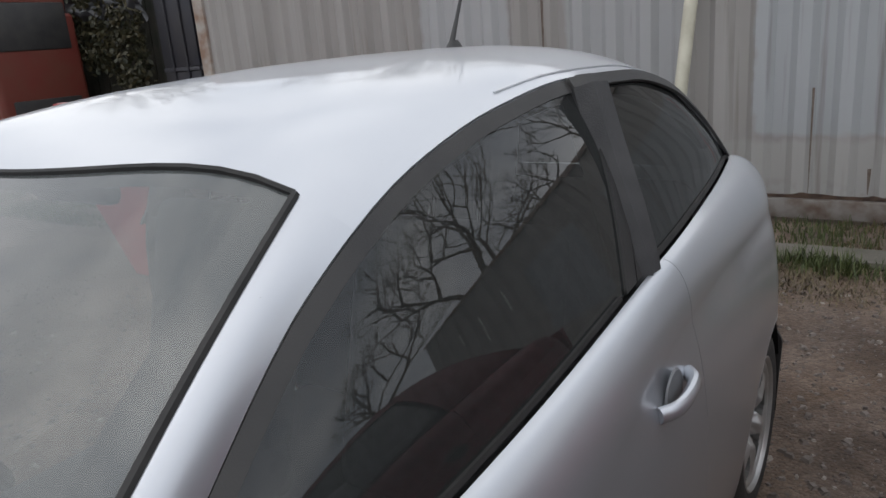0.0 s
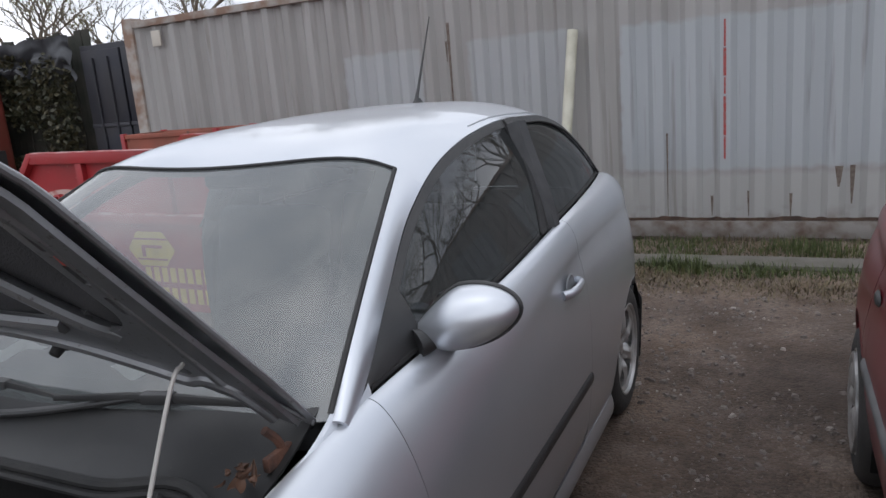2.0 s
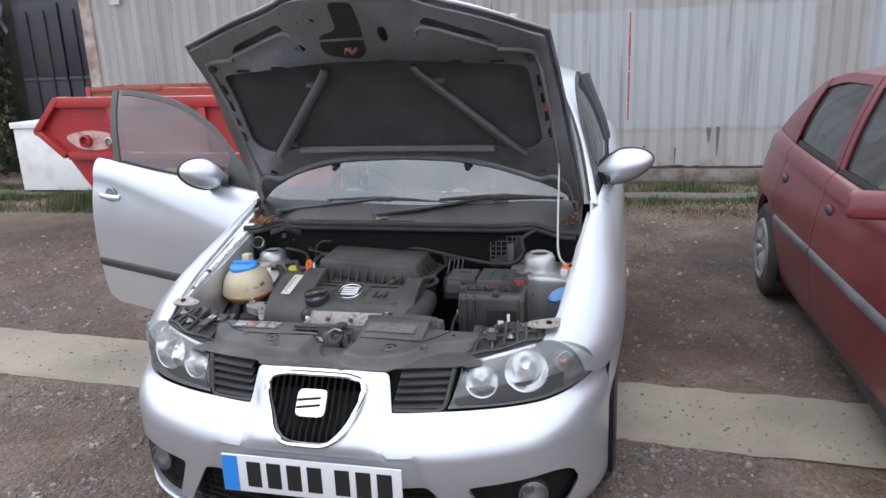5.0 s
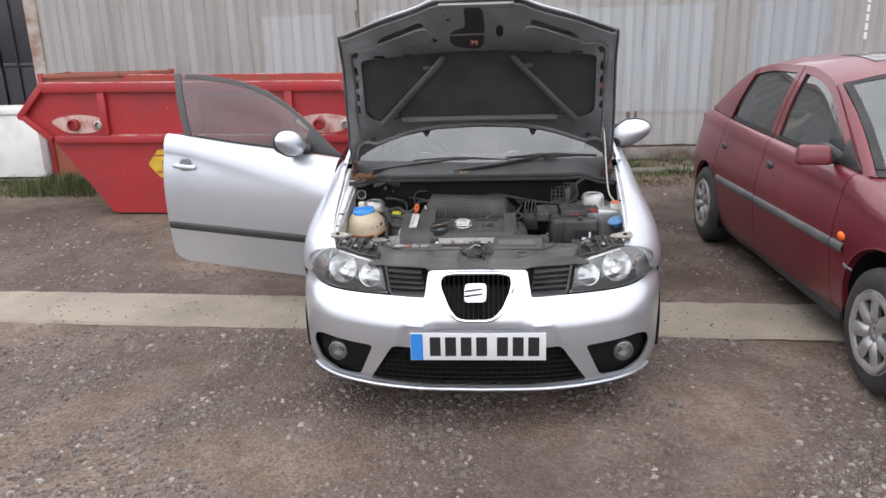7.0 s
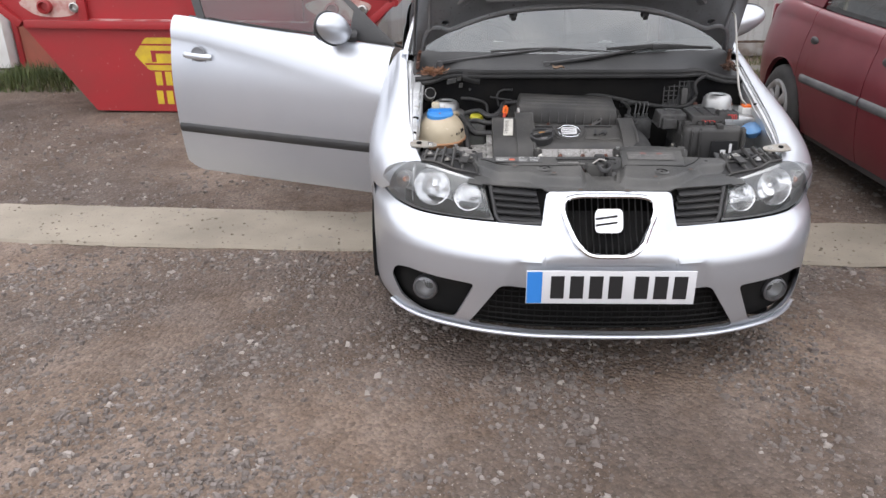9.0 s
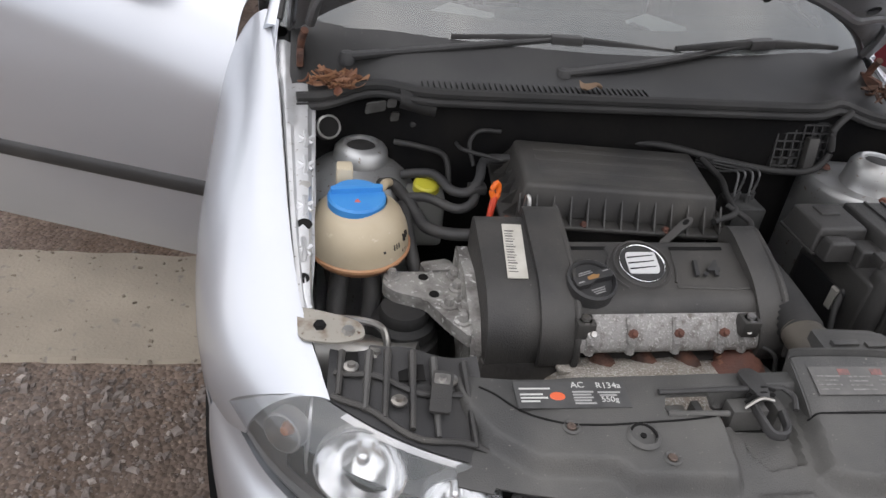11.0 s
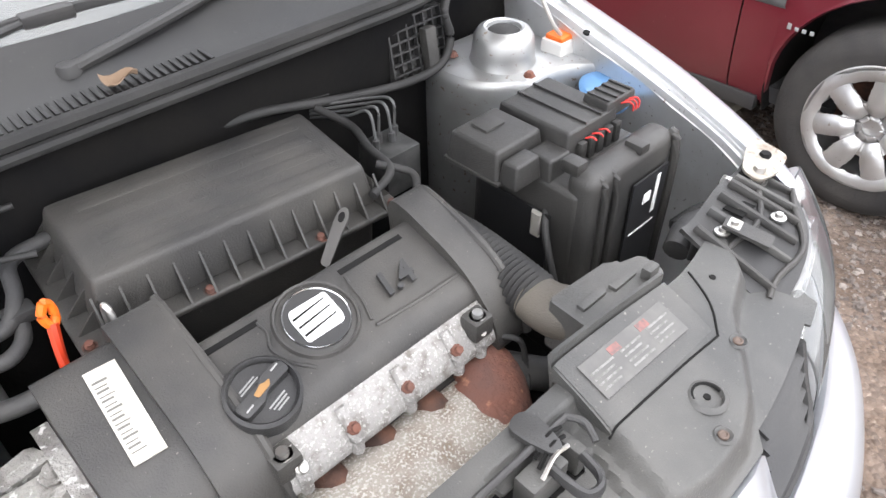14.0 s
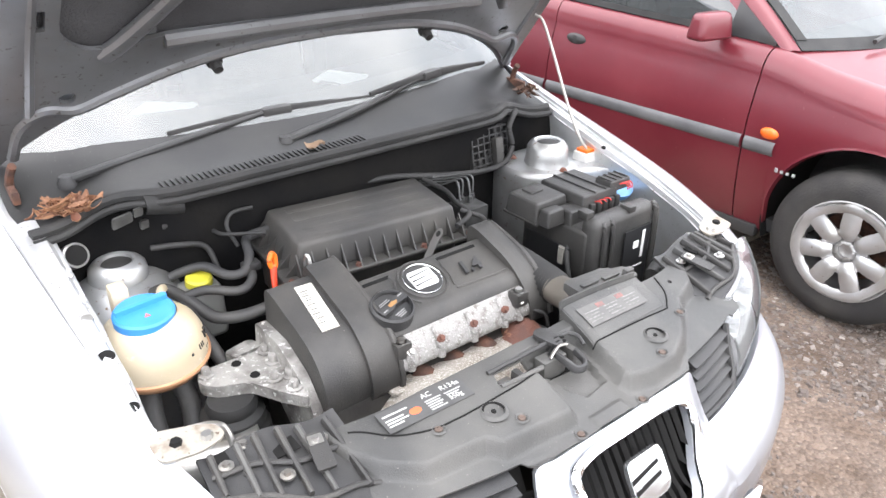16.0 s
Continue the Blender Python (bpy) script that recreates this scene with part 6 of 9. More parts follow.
bm = bmesh.new()
tube(bm, [(0.163, y, z) for y, z in ((0.648, 0.765), (0.62, 0.768), (0.52, 0.738), (0.460, 0.688), (0.440, 0.640))], 0.006, 8, 6)
part("band_lip", bm, DUSTY, engine)
bm = bmesh.new()
tube(bm, [(-0.204, y, z) for y, z in ((0.685, 0.783), (0.652, 0.778), (0.52, 0.735), (0.470, 0.688), (0.452, 0.640), (0.457, 0.610))], 0.006, 8, 6)
part("band_lip", bm, DUSTY, engine)
# raised panels on the cover and a sunk field for the emblem
SLOPE = math.degrees(math.atan(0.30))


def on_cover(x, y, w=0.0):
    return Matrix.Translation((x, y, cover_z(y) + w)) @ pose(0, 0, 0, SLOPE, 0, 0)


for x0, x1 in ((-0.200, -0.128), (-0.012, 0.088)):
    bm = bmesh.new()
    box(bm, x0, x1, -0.0036, 0.0036, -0.001, 0.0012, 0, 1, on_cover(0, 0.602))
    part("cover_groove", bm, DARK, engine)
bm = bmesh.new()
lathe(bm, [(0.0435, -0.004), (0.0455, -0.003), (0.048, 0.0035), (0.0505, 0.0042), (0.054, -0.002)], on_cover(-0.073, 0.568), 40)
ring_e = part("emblem_ring", bm, DUSTY, engine)
bm = bmesh.new()
lathe(bm, [(0, 0.0045), (0.0395, 0.0045), (0.040, 0.001)], on_cover(-0.073, 0.568), 40)
disc = part("engine_emblem", bm, PLASTIC, engine, "round black emblem with a chrome rim")
bm = bmesh.new()
lathe(bm, [(0.0390, 0.0045), (0.0400, 0.0058), (0.0412, 0.0045), (0.0416, 0.000)], on_cover(-0.073, 0.568), 40)
part("emblem_rim", bm, CHROME, disc)
bm = bmesh.new()
prism(bm, rounded([(-0.028, -0.023), (0.024, -0.023), (0.028, -0.012), (0.028, 0.023), (-0.024, 0.023), (-0.028, 0.012)], 0.005), 0.004, 0.0062, on_cover(-0.073, 0.568))
part("emblem_plate", bm, mat("brushed_silver", (0.66, 0.66, 0.66), 0.5, 0.25), disc)
for k in range(3):
    bm = bmesh.new()
    prism(bm, [(-0.026, -0.015 + 0.012 * k), (0.022, -0.009 + 0.012 * k), (0.022, -0.0075 + 0.012 * k), (-0.026, -0.012 + 0.012 * k)], 0.006, 0.0067, on_cover(-0.073, 0.568))
    part("emblem_groove", bm, DARK, disc)
# low ridge that steps round the emblem and the filler cap
for pts in ([(-0.130, 0.602), (-0.128, 0.585), (-0.137, 0.565), (-0.128, 0.540), (-0.110, 0.520)], [(-0.010, 0.594), (-0.012, 0.580), (-0.014, 0.555), (-0.022, 0.530)], [(-0.022, 0.522), (0.05, 0.518), (0.108, 0.518)]):
    bm = bmesh.new()
    tube(bm, [on_cover(x, y, 0.0004) @ Vector((0, 0, 0)) for x, y in pts], 0.0026, 6, 5)
    part("cover_ridge", bm, DUSTY, engine)
# engine size lettering, raised
txt = bpy.data.curves.new("size_text", "FONT")
txt.body, txt.size, txt.extrude, txt.align_x, txt.align_y, txt.shear = "1.4", 0.044, 0.0028, "CENTER", "CENTER", 0.15
txt.offset = 0.0013
tmp = new("size_text", txt)
bpy.context.view_layer.update()
me = bpy.data.meshes.new_from_object(tmp.evaluated_get(bpy.context.evaluated_depsgraph_get()))
bpy.data.objects.remove(tmp)
me.materials.append(PLASTIC)
me.transform(on_cover(0.034, 0.552, 0.0065))
size_text = new("size_lettering", me)
size_text.parent = engine
size_text["label"] = "raised numerals 1.4"
# oil cap with a grip bar
OC = on_cover(-0.178, 0.523, 0.005) @ Matrix.Diagonal((0.91, 0.91, 0.91, 1))
bm = bmesh.new()
lathe(bm, [(0.046, -0.01), (0.046, 0.016), (0.042, 0.020), (0.039, 0.016), (0.039, 0.010), (0, 0.010)], OC, 40)
oil_cap = part("oil_filler_cap", bm, PLASTIC, engine, "black oil filler cap with a faded orange symbol")
bm = bmesh.new()
prism(bm, rounded([(-0.039, -0.010), (-0.010, -0.012), (0.0, -0.006), (0.039, -0.009), (0.039, 0.009), (0.010, 0.012), (0, 0.006), (-0.039, 0.010)], 0.005), 0.008, 0.024, OC @ pose(0, 0, 0, 0, 0, 18), 0.003)
part("cap_grip", bm, PLASTIC, oil_cap)
ORANGE_INK = mat("faded_orange_print", (0.26, 0.14, 0.05), 0.7)
PALE_INK = mat("pale_grey_print", (0.26, 0.26, 0.255), 0.7)
bm = bmesh.new()
prism(bm, rounded([(-0.012, -0.004), (0.008, -0.004), (0.014, 0.002), (0.006, 0.003), (0.002, 0.006), (-0.006, 0.004), (-0.013, 0.003)], 0.002), 0.0240, 0.0246, OC @ pose(0, 0, 0, 0, 0, 18))
part("cap_symbol", bm, ORANGE_INK, oil_cap)
for x, y, w in ((-0.002, 0.0215, 0.013), (-0.002, 0.0175, 0.015), (0.003, -0.018, 0.014), (0.003, -0.0225, 0.012), (0.003, -0.027, 0.010), (0.028, 0.006, 0.006), (-0.028, -0.004, 0.006)):
    bm = bmesh.new()
    z = 0.0103 if abs(x) < 0.02 else 0.0241
    box(bm, x - w, x + w, y - 0.001, y + 0.001, z, z + 0.0006, 0, 1, OC @ pose(0, 0, 0, 0, 0, 18))
    part("print_bar", bm, PALE_INK, oil_cap)
# paper label with bar marks on the timing cover
LBL = Matrix.Translation((-0.294, 0.590, cover_z(0.590) + 0.0065)) @ pose(0, 0, 0, SLOPE, 0, -4)
bm = bmesh.new()
box(bm, -0.017, 0.017, -0.058, 0.058, -0.001, 0.0014, 0, 1, LBL)
FADED_INK = mat("faded_grey_ink", (0.13, 0.125, 0.115), 0.7)
label = part("paper_label", bm, mat("cream_label", (0.52, 0.50, 0.45), 0.7, 0, (0.42, 0.40, 0.35), 30), tcover, "cream paper label with bar marks")
for i in range(16):
    bm = bmesh.new()
    box(bm, -0.014, -0.001 if i % 3 else 0.002, -0.046 + i * 0.0058, -0.046 + i * 0.0058 + (0.0026 if i % 2 else 0.0014), 0.0014, 0.0019, 0, 1, LBL)
    part("label_bar", bm, FADED_INK, label)
# oxidised cylinder head strip ahead of the cover, with bolts
bm = bmesh.new()
prism(bm, rounded([(0.54, 0.712), (0.500, 0.708), (0.468, 0.688), (0.452, 0.664), (0.450, 0.648), (0.465, 0.635), (0.54, 0.62)], 0.015), -0.203, 0.115, YZ)
head = part("cylinder_head", bm, OXIDE, CAR, "white-oxidised aluminium cylinder head edge")
for x in (-0.185, -0.115, -0.035, 0.045, 0.085):
    bm = bmesh.new()
    tube(bm, [(x, 0.452, 0.645), (x, 0.456, 0.672), (x, 0.478, 0.698)], [0.008, 0.009, 0.007], 8, 4)
    part("head_rib", bm, OXIDE, head)
    bm = bmesh.new()
    lathe(bm, [(0, 0.010), (0.005, 0.010), (0.0055, 0.004), (0.008, 0.003), (0.008, -0.01)], pose(x, 0.456, 0.682, 45, 0, 0), 8)
    part("head_bolt", bm, RUST if x in (0.045, -0.035, -0.115) else STEEL, head)
for x, y, z in ((-0.195, 0.470, 0.690), (0.088, 0.462, 0.695)):
    bm = bmesh.new()
    box(bm, x - 0.016, x + 0.016, y - 0.014, y + 0.016, z - 0.02, z + 0.012, 0.005)
    part("cover_lug", bm, DUSTY, engine)
    bm = bmesh.new()
    lathe(bm, [(0, 0.018), (0.007, 0.018), (0.0075, 0.012), (0.011, 0.012), (0.011, 0)], pose(x, y, z), 10)
    part("cover_bolt", bm, STEEL, engine)
# exhaust ports and scaled heat shield, rust at one end
bm = bmesh.new()
for i in range(4):
    x = -0.155 + 0.075 * i
    tube(bm, [(x, 0.475, 0.612), (x + 0.01, 0.448, 0.604), (x + 0.015, 0.42, 0.575)], 0.022, 10, 4)
part("exhaust_manifold", bm, OLD_RUST, CAR, "rusty exhaust manifold")
bm = bmesh.new()


def shield_pt(x, a):
    t = (x + 0.262) / 0.33
    k = min(1, max(0, (x + 0.262) / 0.055)) ** 0.5
    yc, zc, r = 0.398, 0.552, (0.066 + 0.010 * math.sin(math.pi * min(1, t))) * k + 0.001
    lump = 0.004 * noise.noise(Vector((x * 25, a * 3, 0))) + 0.002 * noise.noise(Vector((x * 70, a * 9, 2)))
    return Vector((x - 0.012 * math.cos(a) * (1 - k), yc + 0.05 * (1 - k) - r * 1.28 * math.sin(a) + 0.02, zc - 0.02 * (1 - k) + r * math.cos(a) + lump))


surface(bm, shield_pt, [-0.262, -0.260, -0.256, -0.25] + lin(-0.24, 0.065, 34), lin(-0.95, 1.9, 26))
shield = part("heat_shield", bm, SHIELD, CAR, "scaled grey exhaust heat shield", thick=0.003)
bm = bmesh.new()
tube(bm, [(0.022, 0.400, 0.548), (0.060, 0.418, 0.566), (0.090, 0.448, 0.590), (0.094, 0.480, 0.605)], [0.064, 0.066, 0.054, 0.040], 20, 6, True, 0, 0.95)
for v in bm.verts:
    v.co += v.normal * 0.0 + Vector((0, 0, 1)) * 0.004 * noise.noise(v.co * 30)
part("shield_end", bm, RUST, shield, "brown rusted shield end")
bm = bmesh.new()
tube(bm, [(0.120, 0.405, 0.555), (0.128, 0.430, 0.590), (0.112, 0.470, 0.612)], 0.004, 6, 5)
part("shield_seam", bm, RUST, shield)
bm = bmesh.new()
prism(bm, rounded([(-0.232, 0.440), (-0.172, 0.438), (-0.172, 0.482), (-0.186, 0.502), (-0.214, 0.504), (-0.232, 0.484)], 0.014), 0.610, 0.618, None, 0.002)
lug = part("shield_lug", bm, SHIELD, shield)
bm = bmesh.new()
lathe(bm, [(0, 0.010), (0.008, 0.010), (0.010, 0.0)], pose(-0.201, 0.487, 0.618), 8)
part("lug_bolt", bm, RUST, lug)
# block and dark depths
bm = bmesh.new()
box(bm, -0.36, 0.14, 0.46, 0.72, 0.25, 0.62, 0.02)
part("engine_block", bm, mat("grimy_block", (0.06, 0.055, 0.05), 0.8, 0.2, (0.03, 0.028, 0.026), 14, bump=0.6, bump_scale=60), CAR)
# lifting eye and pipe
bm = bmesh.new()
prism(bm, rounded([(-0.016, -0.07), (0.010, -0.075), (0.014, -0.01), (0.020, 0.012), (0.008, 0.028), (-0.010, 0.026), (-0.018, 0.008)], 0.008), -0.002, 0.002, pose(0.048, 0.676, 0.752, 30, 0, -62) @ Matrix.Diagonal((0.52, 0.85, 1, 1)))
eye = part("lifting_eye", bm, mat("dull_dark_steel", (0.13, 0.125, 0.12), 0.5, 0.6), CAR, "steel lifting eye")
# near-black disc draws the shade of the eye's hole
bm = bmesh.new()
lathe(bm, [(0, 0.0028), (0.009, 0.0028), (0.009, -0.0028), (0, -0.0028)], pose(0.048, 0.676, 0.752, 30, 0, -62) @ Matrix.Diagonal((0.52, 0.85, 1, 1)) @ pose(0.0, 0.010, 0), 14)
part("eye_hole", bm, DARK, eye)

# ---- air box ----
def tray(bm, x0, x1, y0, y1, z0, z1, taper, bevel):
    m = Matrix.Identity(4)
    geo = bmesh.ops.create_cube(bm, size=1)["verts"]
    for v in geo:
        k = taper if v.co.z > 0 else 0
        v.co = Vector(((x0 + k) if v.co.x < 0 else (x1 - k), (y0 + k) if v.co.y < 0 else (y1 - k), z0 if v.co.z < 0 else z1))
    bmesh.ops.bevel(bm, geom=list({e for v in geo for e in v.link_edges}), offset=bevel, segments=3, affect="EDGES", profile=0.6)


AIR = pose(-0.056, 0.790, 0.805, 4.6, 1.6, -3.6) @ pose(0, 0, -0.802)
bm = bmesh.new()
tray(bm, -0.200, 0.196, -0.082, 0.106, 0.735, 0.802, 0.014, 0.010)
bmesh.ops.transform(bm, matrix=AIR, verts=bm.verts)
air = part("air_filter_box", bm, DUSTY, CAR, "dusty black air filter box with ribbed edges")
bm = bmesh.new()
tray(bm, -0.228, 0.222, -0.108, 0.126, 0.728, 0.738, 0.0, 0.004)
bmesh.ops.transform(bm, matrix=AIR, verts=bm.verts)
part("air_box_flange", bm, DUSTY, air)
bm = bmesh.new()
tray(bm, -0.200, 0.200, -0.070, 0.104, 0.62, 0.729, 0.0, 0.012)
bmesh.ops.transform(bm, matrix=AIR, verts=bm.verts)
part("air_box_base", bm, DUSTY, air)
for i in range(4):
    y = -0.045 + 0.036 * i
    bm = bmesh.new()
    box(bm, -0.155, 0.155, y - 0.010, y + 0.010, 0.80, 0.8028, 0.002, 2, AIR)
    part("lid_ridge", bm, DUSTY, air)
for i in range(13):
    x = -0.195 + i * 0.0325
    bm = bmesh.new()
    prism(bm, [(-0.107, 0.737), (-0.078, 0.737), (-0.072, 0.782)], x - 0.0015, x + 0.0015, AIR @ YZ)
    part("rib", bm, DUSTY, air)
for i in range(6):
    y = -0.075 + i * 0.034
    for s in (1, -1):
        bm = bmesh.new()
        prism(bm, [(s * 0.222, 0.737), (s * 0.194, 0.737), (s * 0.189, 0.776)], y - 0.0015, y + 0.0015, AIR @ XZ)
        part("rib", bm, DUSTY, air)
for x, y in ((-0.216, -0.096), (-0.07, -0.098), (0.09, -0.098), (0.210, -0.096), (-0.216, 0.116), (0.210, 0.116)):
    bm = bmesh.new()
    lathe(bm, [(0, 0.744), (0.005, 0.744), (0.006, 0.738), (0.009, 0.738), (0.009, 0.730)], AIR @ pose(x, y, 0), 10)
    part("air_box_screw", bm, RUST, air)
bm = bmesh.new()
tube(bm, [(x, 0.925, z) for x, z in ((-0.25, 0.79), (-0.1, 0.805), (0.1, 0.80), (0.22, 0.78))], 0.006, 8, 5)
tube(bm, [(0.02, 0.925, 0.80), (0.02, 0.935, 0.825)], 0.005, 6, 1)
part("wiring_conduit", bm, RUBBER, CAR)

# ---- coolant tank ----
TANK = mat("aged_cream_tank", (0.53, 0.46, 0.335), 0.42, 0, (0.45, 0.375, 0.26), 9, speck=(0.60, 0.54, 0.42), speck_scale=50, speck_at=0.64)
TANK_LOW = mat("tank_with_coolant", (0.42, 0.20, 0.10), 0.42, 0, (0.48, 0.26, 0.14), 8)
tc = Vector((-0.546, 0.733, 0.703))
TS = Matrix.Diagonal((1.035, 1.035, 0.90, 1))
bm = bmesh.new()
lathe(bm, [(0.0895, -0.022), (0.0875, 0.0), (0.084, 0.020), (0.076, 0.040), (0.062, 0.058), (0.050, 0.068), (0.047, 0.074)], Matrix.Translation(tc) @ pose(0, 0, 0, 5, 0, 0) @ TS, 40)
tank = part("coolant_tank", bm, TANK, CAR, "aged cream coolant tank with orange coolant")
bm = bmesh.new()
lathe(bm, [(0.0895, -0.022), (0.093, -0.024), (0.093, -0.030), (0.0885, -0.032), (0.080, -0.050), (0.060, -0.068), (0.030, -0.078), (0, -0.080)], Matrix.Translation(tc) @ pose(0, 0, 0, 5, 0, 0) @ TS, 40)
part("tank_base", bm, TANK_LOW, tank, "orange tinted lower half")
CAPM = Matrix.Translation(tc) @ pose(0, 0, 0, 5, 0, 0) @ pose(-0.005, 0.0, 0.066)
BLUE = mat("blue_plastic_cap", (0.03, 0.21, 0.56), 0.42, 0, (0.05, 0.26, 0.60), 12)
bm = bmesh.new()
lathe(bm, [(0.0515, -0.012), (0.0515, 0.006), (0.048, 0.010), (0, 0.010)], CAPM, 40)
cap = part("tank_cap", bm, BLUE, tank, "blue screw cap")
bm = bmesh.new()
prism(bm, rounded([(-0.046, -0.006), (0.046, -0.006), (0.046, 0.006), (-0.046, 0.006)], 0.004), 0.008, 0.019, CAPM @ pose(0, 0.012, 0, 0, 0, 6), 0.002)
part("cap_grip", bm, BLUE, cap)
bm = bmesh.new()
prism(bm, rounded([(-0.006, -0.005), (0.006, -0.005), (0.0, 0.006)], 0.002), 0.010, 0.0106, CAPM @ pose(0, -0.018, 0))
part("cap_mark", bm, mat("warning_red", (0.55, 0.12, 0.10), 0.5), cap)
for a, z, w, h in ((-62, 0.004, 0.004, 0.004), (-48, 0.006, 0.0014, 0.010), (-44, 0.006, 0.0014, 0.010), (-40, 0.006, 0.0014, 0.009), (-30, 0.014, 0.0016, 0.014), (-27, 0.012, 0.0016, 0.012), (-24, 0.016, 0.0014, 0.013), (-20, 0.016, 0.0016, 0.010), (-32, -0.010, 0.0016, 0.006), (-26, -0.010, 0.0016, 0.006)):
    bm = bmesh.new()
    r = 0.0905 - 0.10 * max(0, z - 0.0) - 0.02 * (z < 0) * 0.0
    box(bm, -0.002, 0.0008, -w / 2, w / 2, -h / 2, h / 2, 0, 1, Matrix.Translation(tc + Vector((r * math.cos(radians(a)), r * math.sin(radians(a)), z - 0.002))) @ pose(0, 0, 0, 0, -12, a))
    part("level_mark", bm, INK, tank)
bm = bmesh.new()
box(bm, -0.040, -0.010, 0.045, 0.080, 0.03, 0.098, 0.006, 2, Matrix.Translation(tc))
part("tank_lug", bm, TANK, tank)
bm = bmesh.new()
tube(bm, [tc + Vector(v) for v in ((0.040, 0.058, 0.045), (0.052, 0.082, 0.050), (0.062, 0.105, 0.040))], 0.0085, 10, 4)
part("tank_nozzle", bm, TANK, tank)

# ---- hoses, reservoir, dipstick ----
hose = lambda name, pts, r, material=RUBBER, lab="": part(name, tube_bm(pts, r), material, CAR, lab)


def tube_bm(pts, r, n=12, soft=7):
    bm = bmesh.new()
    tube(bm, pts, r, n, soft)
    return bm


HOSE = mat("dusty_rubber_hose", (0.028, 0.028, 0.029), 0.6, 0, (0.055, 0.053, 0.05), 11, bump=0.25, bump_scale=180)
hose("coolant_hose", [(-0.50, 0.845, 0.735), (-0.473, 0.862, 0.725), (-0.445, 0.825, 0.708), (-0.431, 0.800, 0.695), (-0.414, 0.765, 0.687), (-0.37, 0.738, 0.690), (-0.30, 0.725, 0.698)], 0.012, HOSE)
hose("coolant_hose", [(-0.455, 0.885, 0.735), (-0.425, 0.875, 0.745), (-0.394, 0.855, 0.752), (-0.367, 0.808, 0.745), (-0.335, 0.800, 0.747), (-0.312, 0.825, 0.762), (-0.296, 0.866, 0.780), (-0.245, 0.876, 0.782)], 0.0095, HOSE)
hose("coolant_hose", [(-0.455, 0.835, 0.712), (-0.411, 0.818, 0.722), (-0.362, 0.778, 0.722), (-0.330, 0.785, 0.730), (-0.318, 0.815, 0.745)], 0.0095, HOSE)
hose("coolant_hose", [(-0.455, 0.83, 0.70), (-0.452, 0.77, 0.68), (-0.445, 0.72, 0.65), (-0.43, 0.69, 0.60), (-0.41, 0.68, 0.56)], 0.013, HOSE)
hose("coolant_hose", [(-0.575, 0.705, 0.635), (-0.583, 0.678, 0.595), (-0.583, 0.650, 0.556), (-0.558, 0.630, 0.545), (-0.530, 0.640, 0.560), (-0.520, 0.668, 0.600), (-0.525, 0.690, 0.640)], 0.019, HOSE)
bm = bmesh.new()
box(bm, -0.336, -0.300, 0.796, 0.822, 0.740, 0.758, 0.005)
part("hose_clip", bm, PLASTIC, CAR)
hose("thin_pipe", [(-0.35, 0.90, 0.80), (-0.34, 0.86, 0.805), (-0.27, 0.83, 0.80)], 0.004, RUBBER)
hose("thin_pipe", [(-0.47, 0.92, 0.79), (-0.42, 0.90, 0.79), (-0.37, 0.90, 0.77), (-0.36, 0.87, 0.72)], 0.006, RUBBER)
hose("thin_pipe", [(-0.318, 0.862, 0.770), (-0.325, 0.890, 0.805), (-0.305, 0.905, 0.825), (-0.262, 0.900, 0.828)], 0.0042, RUBBER)
bm = bmesh.new()
box(bm, -0.446, -0.371, 0.828, 0.897, 0.60, 0.716, 0.014, 3)
resv = part("brake_reservoir", bm, mat("grey_reservoir", (0.20, 0.20, 0.19), 0.5), CAR, "small brake fluid reservoir with a yellow cap")
bm = bmesh.new()
lathe(bm, [(0, 0.022), (0.022, 0.022), (0.026, 0.018), (0.027, 0)], pose(-0.408, 0.862, 0.714, 12, 0, 0), 22)
part("reservoir_cap", bm, mat("yellow_cap", (0.50, 0.46, 0.04), 0.5), resv, "yellow cap")
ORANGE = mat("orange_plastic", (0.75, 0.14, 0.01), 0.4)
bm = bmesh.new()
tube(bm, [(-0.298, 0.750, 0.795), (-0.292, 0.752, 0.787), (-0.293, 0.748, 0.770), (-0.300, 0.744, 0.766), (-0.305, 0.747, 0.780), (-0.298, 0.750, 0.795)], 0.0055, 8, 5)
dip = part("dipstick", bm, ORANGE, CAR, "orange dipstick handle")
bm = bmesh.new()
tube(bm, [(-0.299, 0.745, 0.768), (-0.307, 0.730, 0.735), (-0.312, 0.715, 0.70)], [0.007, 0.006, 0.005], 8, 3)
part("dipstick_stem", bm, mat("red_plastic", (0.50, 0.04, 0.01), 0.45), dip)
bm = bmesh.new()
tube(bm, [(-0.250, 0.682, 0.765), (-0.251, 0.688, 0.795), (-0.253, 0.696, 0.797), (-0.254, 0.698, 0.765)], 0.004, 8, 4)
part("cover_clip", bm, STEEL, engine)

# ---- engine mount ----
MZ = 0.655
bm = bmesh.new()
prism(bm, rounded([(-0.506, 0.655), (-0.490, 0.668), (-0.450, 0.668), (-0.392, 0.664), (-0.360, 0.668), (-0.352, 0.640), (-0.354, 0.553), (-0.374, 0.485), (-0.405, 0.530), (-0.437, 0.588), (-0.486, 0.608), (-0.506, 0.630)], 0.012), -0.024, 0.0, pose(0, 0, MZ, 0, 0, 0), 0.004)
mount = part("engine_mount", bm, CAST, CAR, "weathered cast aluminium engine mount")
bm = bmesh.new()
